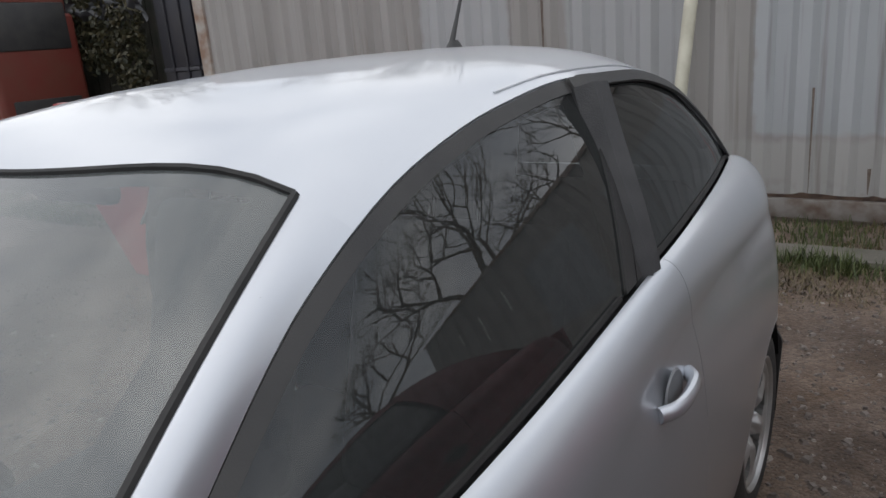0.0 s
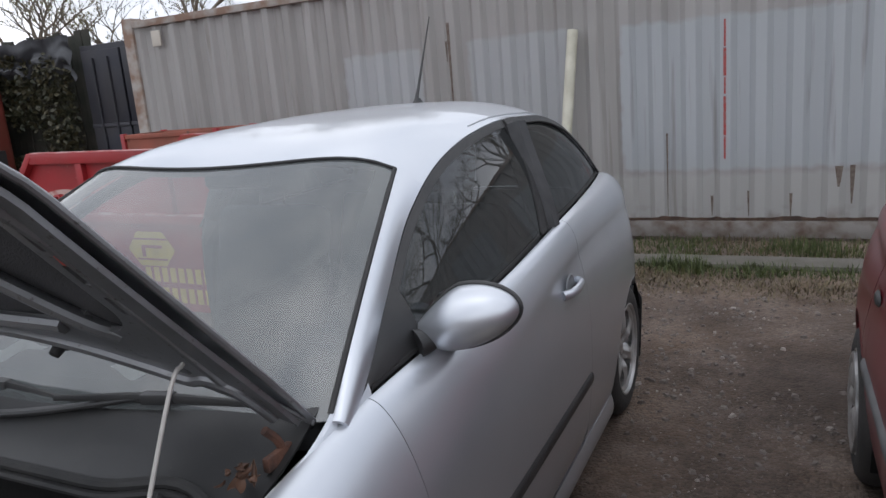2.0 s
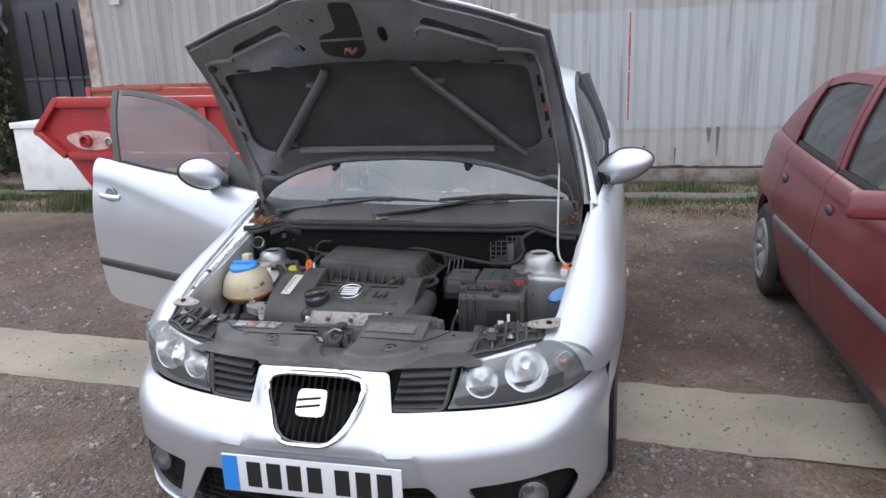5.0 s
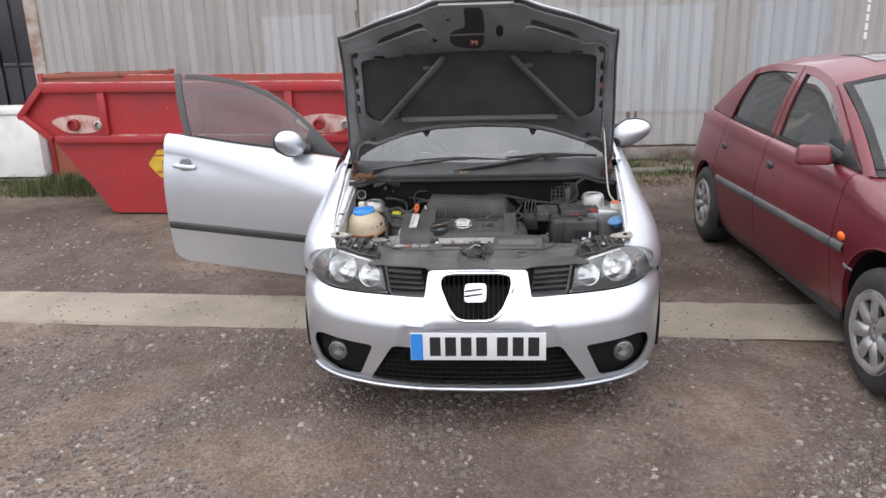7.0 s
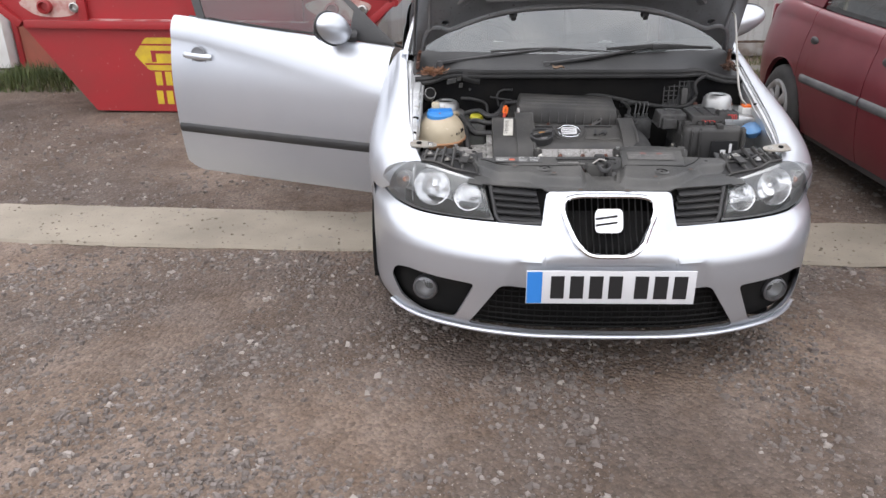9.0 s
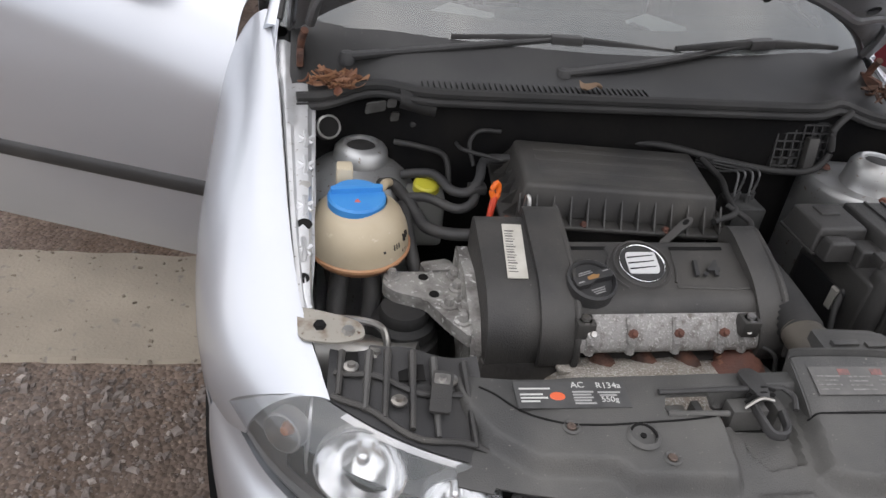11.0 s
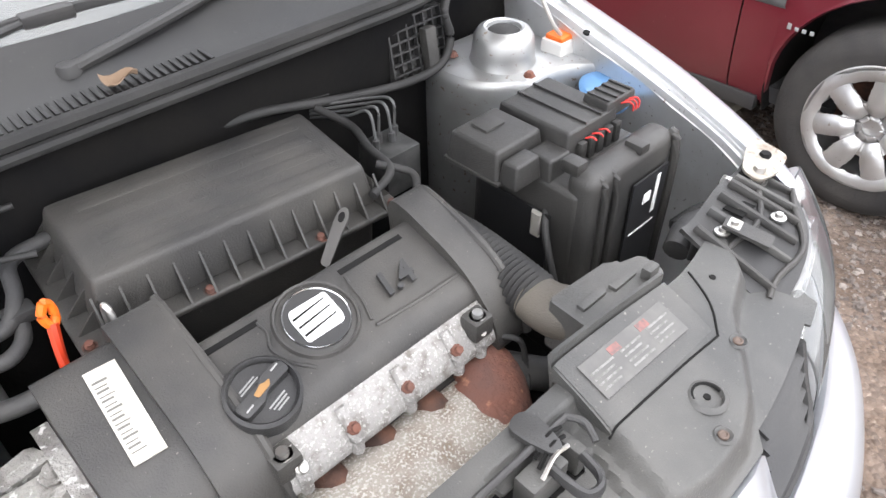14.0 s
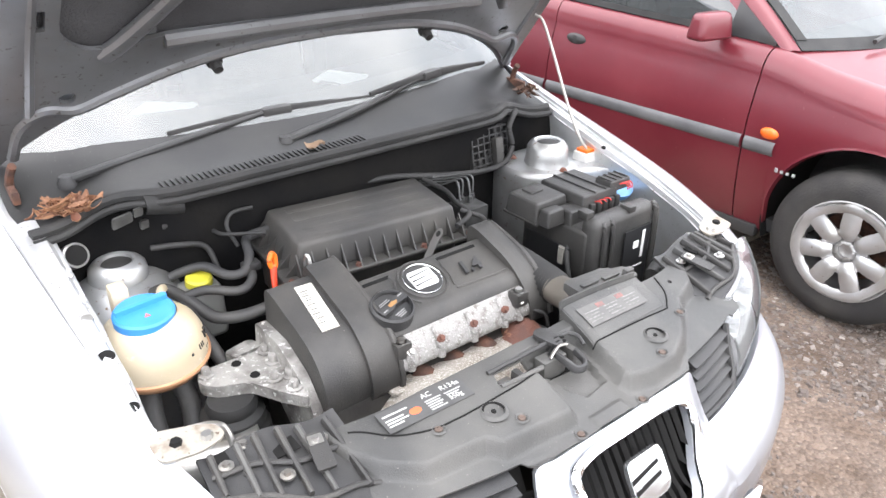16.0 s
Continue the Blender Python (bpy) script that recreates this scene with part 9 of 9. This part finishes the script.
surface(bm, r_hood, lin(-1, 1, 21), lin(0, 1, 20))
part("hood", bm, RED_PAINT, RED, "faded red hood", thick=0.008)
bm = bmesh.new()
surface(bm, lambda u, z: Vector((RX + shear(-0.4) + u * 0.46, -0.36 - 0.08 * (1 - u * u) * math.sin(math.pi * (z - 0.15) / 0.6), z)), lin(-1, 1, 15), lin(0.20, 0.64, 9))
part("front_bumper", bm, RED_PAINT, RED, thick=0.02)
bm = bmesh.new()
surface(bm, lambda u, z: Vector((RX + shear(3.7) + u * 0.66, 3.66 + 0.05 * (1 - u * u), z)), lin(-1, 1, 13), lin(0.22, 0.90, 8))
part("rear_bumper", bm, RED_PAINT, RED, thick=0.02)
bm = bmesh.new()
tube(bm, [r_screen(0.03, -0.65) + Vector((0, -0.03, 0.015)), r_screen(0.10, -0.3) + Vector((0, -0.02, 0.02)), r_screen(0.12, 0.2) + Vector((0, -0.02, 0.02))], 0.009, 8, 5)
part("wiper", bm, PLASTIC, RED)
bm = bmesh.new()
box(bm, RX - 0.74, RX + 0.74, 0.60, 3.5, 0.19, 0.24)
part("cabin_floor", bm, INTERIOR, RED)
bm = bmesh.new()
box(bm, RX - 0.68, RX + 0.68, 0.70, 1.10, 0.60, 0.845, 0.04, 3)
part("dashboard", bm, INTERIOR, RED)
for sx in (-1, 1):
    x = RX + sx * 0.36
    bm = bmesh.new()
    box(bm, x - 0.23, x + 0.23, -0.07, 0.07, 0, 0.60, 0.05, 3, pose(0, 1.85, 0.50, -16, 0, 0))
    seat = part("front_seat", bm, FABRIC, RED)
    bm = bmesh.new()
    box(bm, x - 0.13, x + 0.13, -0.04, 0.04, 0.62, 0.76, 0.035, 3, pose(0, 1.85, 0.50, -14, 0, 0))
    part("headrest", bm, FABRIC, seat)
bm = bmesh.new()
box(bm, RX - 0.60, RX + 0.60, -0.07, 0.07, 0, 0.52, 0.05, 3, pose(0, 2.75, 0.48, -18, 0, 0))
part("rear_seat", bm, FABRIC, RED)
bm = bmesh.new()
st = pose(RX - 0.36, 1.20, 0.82, -64, 0, 0)
tube(bm, [st @ Vector((0.18 * math.cos(a), 0.18 * math.sin(a), 0)) for a in lin(0, 2 * math.pi, 32)], 0.015, 8, 1, False)
tube(bm, [st @ Vector((-0.17, 0, 0)), st @ Vector((0.17, 0, 0))], 0.03, 8, 1)
part("steering_wheel", bm, PLASTIC, RED)
bm = bmesh.new()
box(bm, RX - 0.66, RX + 0.66, -0.25, 3.5, 0.17, 0.195)
part("underbody", bm, DARK, RED)


# ---- red skip ----
SKIP_RED = mat("scuffed_red_skip_paint", (0.36, 0.016, 0.022), 0.45, 0.05, (0.27, 0.025, 0.026), 2.2, (0.3, 0.7), bump=0.2, bump_scale=30, coat=0.15, speck=(0.42, 0.14, 0.12), speck_scale=26, speck_at=0.70)
SKIP_EDGE = mat("worn_pale_edge", (0.50, 0.30, 0.29), 0.6, 0, (0.36, 0.05, 0.05), 9, (0.4, 0.6))
SKIP_IN = mat("rusty_skip_inside", (0.24, 0.075, 0.045), 0.85, 0, (0.33, 0.05, 0.04), 5, (0.4, 0.6), bump=0.5, bump_scale=40)
SKIP = thing("skip", (-2.7, 4.9, 0), "scuffed red steel rubbish skip standing on the gravel", "skip")
SY0, SY1 = 4.10, 5.72
OUT = [(-3.64, 0.012), (-1.78, 0.012), (-1.27, 0.70), (-1.03, 0.93), (-1.33, 1.25), (-4.15, 1.25), (-4.42, 0.95), (-4.13, 0.70)]
for y, s in ((SY0, -1), (SY1, 1)):
    bm = bmesh.new()
    prism(bm, OUT, y - 0.006, y + 0.006, Matrix(((1, 0, 0, 0), (0, 0, 1, 0), (0, 1, 0, 0), (0, 0, 0, 1))))
    wall = part("side_plate", bm, SKIP_RED, SKIP)
    f = y + s * 0.006
    # rim, ledge and upright ribs stand proud of the plate
    for nm, x0, x1, z0, z1, d, m in (("top_rim", -4.16, -1.32, 1.17, 1.255, 0.055, SKIP_RED), ("ledge", -4.10, -1.29, 0.70, 0.765, 0.055, SKIP_RED), ("ledge_edge", -3.55, -1.40, 0.765, 0.776, 0.055, SKIP_EDGE),
                                     ("rim_edge", -4.14, -1.34, 1.255, 1.262, 0.05, SKIP_EDGE)):
        bm = bmesh.new()
        box(bm, x0, x1, min(f, f + s * d), max(f, f + s * d), z0, z1, 0.004)
        part(nm, bm, m, wall)
    for x in (-3.60, -2.70, -1.82):
        bm = bmesh.new()
        box(bm, x - 0.035, x + 0.035, min(f, f + s * 0.045), max(f, f + s * 0.045), 0.767, 1.169, 0.004)
        part("rib", bm, SKIP_RED, wall)
    for a, b in (((-4.13, 0.73), (-4.40, 0.96)), ((-4.40, 0.96), (-4.15, 1.24)), ((-1.29, 0.73), (-1.05, 0.94)), ((-1.05, 0.94), (-1.34, 1.24))):
        L = math.hypot(b[0] - a[0], b[1] - a[1])
        bm = bmesh.new()
        box(bm, 0, L, -0.03, 0.03, -0.028, 0.028, 0.004, 2, Matrix.Translation((a[0], f + s * 0.028, a[1])) @ pose(0, 0, 0, 0, -math.degrees(math.atan2(b[1] - a[1], b[0] - a[0])), 0))
        part("end_flange", bm, SKIP_RED, wall)
    for x in (-3.86, -1.50):
        bm = bmesh.new()
        prism(bm, [(x + 0.26 * math.cos(a) * (1 + 0.12 * math.sin(3 * a)), 0.872 + 0.088 * math.sin(a)) for a in lin(0, 6.0, 22)], min(f, f + s * 0.003), max(f, f + s * 0.003), XZ)
        part("worn_patch", bm, mat("bare_worn_paint", (0.50, 0.36, 0.32), 0.7, 0, (0.36, 0.10, 0.09), 12, (0.45, 0.7)), wall, "pale worn patch")
        for dx, r in ((-0.05, 0.055), (0.20, 0.04)):
            bm = bmesh.new()
            lathe(bm, [(r, 0.0), (r, 0.05), (r * 0.75, 0.055), (r * 0.6, 0.02), (0, 0.02)], pose(x + dx, f, 0.868, 90 if s < 0 else -90, 0, 0), 20)
            part("lifting_lug", bm, SKIP_RED if dx < 0 else STEEL, wall)
for pts in (((-4.13, 0.70), (-3.64, 0.012)), ((-4.42, 0.95), (-4.13, 0.70)), ((-1.78, 0.012), (-1.27, 0.70)), ((-1.27, 0.70), (-1.03, 0.93))):
    (x0, z0), (x1, z1) = pts
    bm = bmesh.new()
    surface(bm, lambda t, y: Vector((x0 + (x1 - x0) * t, y, z0 + (z1 - z0) * t)), lin(0, 1, 3), lin(SY0 + 0.006, SY1 - 0.006, 3))
    part("end_plate", bm, SKIP_RED, SKIP, thick=0.008)
bm = bmesh.new()
box(bm, -3.64, -1.78, SY0 + 0.006, SY1 - 0.006, 0.012, 0.024)
part("floor_plate", bm, SKIP_IN, SKIP)
for y in (SY0 + 0.0085, SY1 - 0.0085):
    bm = bmesh.new()
    prism(bm, [(x * 0.995 - 0.013, z * 0.99 + 0.012) for x, z in OUT], y - 0.0015, y + 0.0015, XZ)
    part("inner_face", bm, SKIP_IN, SKIP)
for x, z in ((-4.41, 0.95), (-1.04, 0.93)):
    bm = bmesh.new()
    tube(bm, [(x, SY0 - 0.05, z), (x, SY1 + 0.05, z)], 0.035, 12, 1)
    part("end_bar", bm, SKIP_RED, SKIP)
# painted sign: a plain yellow shape over rows of bars
YEL = mat("yellow_sign_paint", (0.62, 0.44, 0.02), 0.55, 0, (0.50, 0.33, 0.03), 12)
bm = bmesh.new()
prism(bm, rounded([(-3.24, 0.49), (-3.13, 0.63), (-2.86, 0.63), (-2.75, 0.49), (-2.86, 0.36), (-3.13, 0.36)], 0.02), SY0 - 0.0085, SY0 - 0.0065, XZ)
sign = part("yellow_sign", bm, YEL, SKIP, "plain yellow painted sign")
for x0, x1, z0, z1 in ((-3.18, -2.82, 0.565, 0.58), (-3.10, -2.88, 0.50, 0.525), (-3.10, -3.06, 0.43, 0.50), (-3.16, -2.84, 0.405, 0.42)):
    bm = bmesh.new()
    box(bm, x0, x1, SY0 - 0.0095, SY0 - 0.0086, z0, z1)
    part("sign_bar", bm, SKIP_RED, sign)
for row, z in enumerate((0.235, 0.075)):
    for k in range(9):
        bm = bmesh.new()
        x = -3.10 + 0.085 * k + (0.0 if row else 0.01)
        box(bm, x, x + 0.055, SY0 - 0.0085, SY0 - 0.0065, z, z + 0.115)
        part("sign_bar", bm, YEL, SKIP)

SKIP.location.z -= 0.014
SKIP.rotation_euler.y = math.radians(0.9)

# ---- faded red bin behind the skip ----
BIN_RED = mat("faded_orange_red_steel", (0.30, 0.085, 0.055), 0.75, 0, (0.20, 0.075, 0.05), 3, (0.35, 0.65), bump=0.4, bump_scale=40, speck=(0.10, 0.05, 0.035), speck_scale=12, speck_at=0.68)
BIN = thing("steel_bin", (-4.75, 6.42, 0), "faded orange-red open steel bin between skip and container", "bin")
BX0, BX1, BY0, BY1, BZ = -5.44, -4.06, 6.14, 6.74, 1.285
for x0, x1, y0, y1 in ((BX0, BX1, BY0, BY0 + 0.008), (BX0, BX1, BY1 - 0.008, BY1), (BX0, BX0 + 0.008, BY0 + 0.008, BY1 - 0.008), (BX1 - 0.008, BX1, BY0 + 0.008, BY1 - 0.008)):
    bm = bmesh.new()
    box(bm, x0, x1, y0, y1, 0.02, BZ - 0.05)
    part("side_plate", bm, BIN_RED, BIN)
    bm = bmesh.new()
    box(bm, x0 - 0.018, x1 + 0.018, y0 - 0.018, y1 + 0.018, BZ - 0.05, BZ, 0.006)
    part("top_rim", bm, BIN_RED, BIN)
for x, y in ((BX0, BY0), (BX1, BY0), (BX0, BY1), (BX1, BY1)):
    bm = bmesh.new()
    box(bm, x - 0.03, x + 0.03, y - 0.03, y + 0.03, 0.0, BZ + 0.012, 0.006)
    part("corner_post", bm, SKIP_RED, BIN)
bm = bmesh.new()
box(bm, BX0 + 0.01, BX1 - 0.01, BY0 + 0.01, BY1 - 0.01, 0.02, 0.032)
part("floor_plate", bm, BIN_RED, BIN)

# ---- white chest freezer left by the grass ----
WHITE_EN = mat("white_enamel", (0.72, 0.72, 0.70), 0.35, 0, (0.60, 0.59, 0.56), 4, (0.45, 0.7))
FRZ = thing("chest_freezer", (-5.98, 6.25, 0), "discarded white chest freezer standing in the grass", "freezer")
bm = bmesh.new()
box(bm, -6.50, -5.50, 5.98, 6.55, 0.05, 0.82, 0.015)
part("body", bm, WHITE_EN, FRZ)
bm = bmesh.new()
box(bm, -6.52, -5.48, 5.95, 6.57, 0.825, 0.90, 0.015)
lid = part("lid", bm, WHITE_EN, FRZ)
bm = bmesh.new()
box(bm, -6.08, -5.92, 5.932, 5.952, 0.84, 0.87, 0.004)
part("lid_handle", bm, PALE_INK, lid)
for x in (-6.42, -5.58):
    for y in (6.04, 6.48):
        bm = bmesh.new()
        lathe(bm, [(0, 0), (0.025, 0), (0.025, 0.055), (0, 0.055)], pose(x, y, 0), 12)
        part("foot", bm, PLASTIC, FRZ)

# ---- dark container at the end of the yard ----
NAVY = mat("dark_navy_container", (0.018, 0.019, 0.028), 0.55, 0.05, (0.032, 0.030, 0.034), 2, bump=0.3, bump_scale=30, speck=(0.10, 0.09, 0.085), speck_scale=9, speck_at=0.72)
DC = thing("dark_container", (-6.8, 8.6, 0), "dark navy storage container with closed doors", "container")
bm = bmesh.new()
box(bm, -7.66, -6.02, 7.56, 12.5, 0.1, 2.50, 0.01)
part("container_body", bm, NAVY, DC)
for x0, x1 in ((-7.60, -6.86), (-6.82, -6.08)):
    for z0, z1 in ((0.20, 1.36), (1.42, 2.42)):
        bm = bmesh.new()
        box(bm, x0, x1, 7.515, 7.562, z0, z1, 0.01)
        leaf = part("door_panel", bm, NAVY, DC)
    bm = bmesh.new()
    box(bm, x0, x1, 7.50, 7.52, 1.365, 1.415, 0.006)
    part("door_rail", bm, mat("grey_steel_rail", (0.06, 0.06, 0.07), 0.5, 0.2), DC)
    for k in (0.3, 0.7):
        bm = bmesh.new()
        tube(bm, [(x0 + (x1 - x0) * k, 7.50, 0.25), (x0 + (x1 - x0) * k, 7.50, 2.32)], 0.016, 8, 1)
        part("lock_rod", bm, NAVY, DC)
SHEET = mat("torn_black_sheeting", (0.022, 0.023, 0.027), 0.5, 0, (0.050, 0.052, 0.058), 5, (0.45, 0.65))
bm = bmesh.new()
surface(bm, lambda u, v: Vector((-9.70 + 2.02 * u, 7.42 + 0.10 * noise.noise(Vector((u * 5, v * 4, 1))), 2.66 - 0.85 * v * (0.75 + 0.5 * noise.noise(Vector((u * 7, 3, 2)))) + 0.06 * noise.noise(Vector((u * 6, 0, 2))))), lin(0, 1, 24), lin(0, 1, 16))
tagged(part("plastic_sheet", bm, SHEET, thick=0.004), "torn black plastic sheeting hung over the fence", "sheet")
FENCE = mat("mossy_fence_board", (0.022, 0.026, 0.018), 0.9, 0, (0.045, 0.04, 0.032), 3, bump=0.6, bump_scale=50)
fence = thing("fence", (-10.6, 7.75, 0), "dark mossy board fence at the end of the yard", "fence")
for k in range(32):
    bm = bmesh.new()
    x = -12.4 + k * 0.15
    box(bm, x, x + 0.142, 7.70 + 0.01 * (k % 2), 7.725 + 0.01 * (k % 2), 0.0, 2.72 + 0.04 * math.sin(k * 1.7), 0.003)
    part("board", bm, FENCE, fence)
for z in (0.5, 1.9):
    bm = bmesh.new()
    box(bm, -12.4, -7.62, 7.74, 7.79, z, z + 0.09)
    part("fence_rail", bm, FENCE, fence)

# ivy and undergrowth before the fence
def leaf_cloud(name, count, place, size, material, seed, label, category):
    rng = random.Random(seed)
    verts, fs = [], []
    for _ in range(count):
        c = place(rng)
        if c is None:
            continue
        s = size * rng.uniform(0.6, 1.3)
        m = pose(0, 0, 0, rng.uniform(-70, 70), rng.uniform(-70, 70), rng.uniform(0, 360))
        k = len(verts)
        for p in ((-s, 0, 0), (0, -s * 0.55, 0.1 * s), (s, 0, 0), (0, s * 0.55, 0.1 * s)):
            verts.append(tuple(Vector(c) + m @ Vector(p)))
        fs.append([k, k + 1, k + 2, k + 3])
    me = bpy.data.meshes.new(name)
    me.from_pydata(verts, [], fs)
    me.materials.append(material)
    return tagged(new(name, me), label, category, kind="stuff")


def ivy_at(r):
    x, z = r.uniform(-12.2, -7.75), r.random() ** 1.1 * 2.5
    y = 7.45 - 0.35 * r.random() * (1 - z / 3.0)
    if noise.noise(Vector((x * 1.1, z * 1.3, 3))) + r.uniform(-0.2, 0.3) < 0.02:
        return None
    return (x, y, z + 0.02)


IVY = leaf_material("ivy_leaves", (0.016, 0.020, 0.008), (0.060, 0.050, 0.022))
leaf_cloud("ivy", 18000, ivy_at, 0.045, IVY, 21, "green ivy and brambles climbing the fence", "ivy")

# ---- red lorry at the end of the yard ----
LORRY = thing("lorry", (-8.7, 6.6, 0), "old red lorry cab parked before the ivy", "lorry")
LORRY_RED = mat("faded_orange_red_paint", (0.13, 0.020, 0.013), 0.6, 0, (0.12, 0.03, 0.018), 3, bump=0.2, bump_scale=40)
bm = bmesh.new()
box(bm, -9.7, -7.72, 6.0, 7.25, 0.55, 2.28, 0.08, 4)
part("cab_body", bm, LORRY_RED, LORRY)
bm = bmesh.new()
box(bm, -9.66, -7.76, 6.04, 7.20, 2.27, 2.60, 0.10, 4)
part("cab_roof", bm, LORRY_RED, LORRY)
bm = bmesh.new()
box(bm, -9.5, -7.9, 6.1, 7.1, 2.585, 2.66, 0.03)
part("roof_deflector", bm, mat("dull_white_paint", (0.55, 0.54, 0.52), 0.5), LORRY, "dull white roof panel")
bm = bmesh.new()
box(bm, -9.45, -7.98, 5.985, 6.01, 1.95, 2.36, 0.02)
part("side_window", bm, PLASTIC, LORRY, "dark side window")
bm = bmesh.new()
box(bm, -7.735, -7.705, 6.12, 7.12, 1.80, 2.42, 0.02)
part("windscreen", bm, PLASTIC, LORRY, "dark windscreen")
bm = bmesh.new()
box(bm, -7.735, -7.69, 6.15, 7.10, 0.75, 1.15, 0.02)
part("grille", bm, PLASTIC, LORRY)
bm = bmesh.new()
box(bm, -7.8, -7.62, 6.0, 7.25, 0.45, 0.68, 0.04)
part("bumper", bm, PLASTIC, LORRY)
for xw, yw in ((-8.2, 6.12), (-8.2, 7.12), (-9.3, 6.12), (-9.3, 7.12)):
    m = pose(xw, yw, 0.42, 90, 0, 0)
    bm = bmesh.new()
    lathe(bm, [(0.25, -0.12), (0.40, -0.12), (0.43, -0.09), (0.43, 0.09), (0.40, 0.12), (0.25, 0.12)], m, 28)
    tyre = part("wheel", bm, TYRE, LORRY)
    bm = bmesh.new()
    lathe(bm, [(0, 0.06), (0.10, 0.08), (0.20, 0.05), (0.26, 0.11), (0.26, -0.11), (0, -0.06)], m, 24)
    part("rim", bm, RUST, tyre)

LORRY.location.x -= 1.35

# ---- bare spring trees ----
BARK = mat("grey_brown_bark", (0.13, 0.105, 0.08), 0.9, 0, (0.20, 0.17, 0.13), 6, bump=0.8, bump_scale=40)
BUD = leaf_material("spring_buds", (0.14, 0.13, 0.06), (0.24, 0.22, 0.11))


def bare_tree(x, y, h, seed, depth=6):
    rng = random.Random(seed)
    t = thing("tree", (x, y, 0), "tall bare tree just coming into bud", "tree", "trees beyond the yard")
    bm = bmesh.new()
    crown = bmesh.new()
    buds_v, buds_f = [], []

    def limb(target, p, d, length, r, level):
        pts, q, dd = [p.copy()], p.copy(), d.copy()
        for _ in range(3):
            dd = (dd + Vector((rng.gauss(0, 0.14), rng.gauss(0, 0.14), rng.gauss(0.05, 0.08)))).normalized()
            q = q + dd * length / 3
            pts.append(q.copy())
        tube(target, pts, [r, r * 0.62], 6 if level < 2 else 4 if level < 4 else 3, 1, False)
        if level >= depth:
            for _ in range(5):
                c = pts[rng.randrange(1, 4)] + Vector((rng.gauss(0, 0.05), rng.gauss(0, 0.05), rng.gauss(0, 0.05)))
                s, k = rng.uniform(0.02, 0.04), len(buds_v)
                m = pose(0, 0, 0, rng.uniform(-80, 80), rng.uniform(-80, 80), rng.uniform(0, 360))
                for e in ((-s, 0, 0), (0, -s * 0.6, 0), (s, 0, 0), (0, s * 0.6, 0)):
                    buds_v.append(tuple(c + m @ Vector(e)))
                buds_f.append([k, k + 1, k + 2, k + 3])
            return
        n = 3 if level < 3 else 2 + (rng.random() < 0.55)
        for k in range(n):
            a = rng.uniform(0, 6.28)
            side = Vector((math.cos(a), math.sin(a), rng.uniform(-0.1, 0.35)))
            limb(crown, pts[-1 if k == 0 else rng.randrange(2, 4)], (dd * rng.uniform(0.7, 1.1) + side * rng.uniform(0.45, 0.85)).normalized(), length * rng.uniform(0.62, 0.84), r * 0.60, level + 1)
    limb(bm, Vector((x, y, -0.05)), Vector((0, 0, 1)), h * 0.30, h * 0.022, 0)
    part("trunk", bm, BARK, t)
    part("crown", crown, BARK, t)
    me = bpy.data.meshes.new("budding_foliage")
    me.from_pydata(buds_v, [], buds_f)
    me.materials.append(BUD)
    fix(new("budding_foliage", me), t)


for i, (x, y, h) in enumerate(((-13.5, 15.0, 7.5), (-10.0, 17.5, 8.5), (-7.0, 16.5, 7.0), (-16.5, 13.0, 7.0), (-3.5, 20.0, 8.0), (6.5, 16.0, 10.0), (10.5, 14.0, 11.0), (14.5, 11.5, 10.5), (3.0, 19.0, 9.0))):
    bare_tree(x, y, h, 40 + i)

# far hedge line round the yard, low and dark
def hedge_at(r):
    a = r.uniform(0, 2 * math.pi)
    d = 38 + 5 * noise.noise(Vector((math.cos(a) * 2, math.sin(a) * 2, 0))) + r.uniform(-1.5, 1.5)
    top = 2.6 + 1.6 * noise.noise(Vector((math.cos(a) * 6, math.sin(a) * 6, 1)))
    return (d * math.cos(a), d * math.sin(a), r.random() * top)


HEDGE = leaf_material("far_hedge", (0.045, 0.05, 0.02), (0.11, 0.10, 0.05))
leaf_cloud("far_hedge", 16000, hedge_at, 0.34, HEDGE, 22, "distant hedge line round the yard", "hedge")
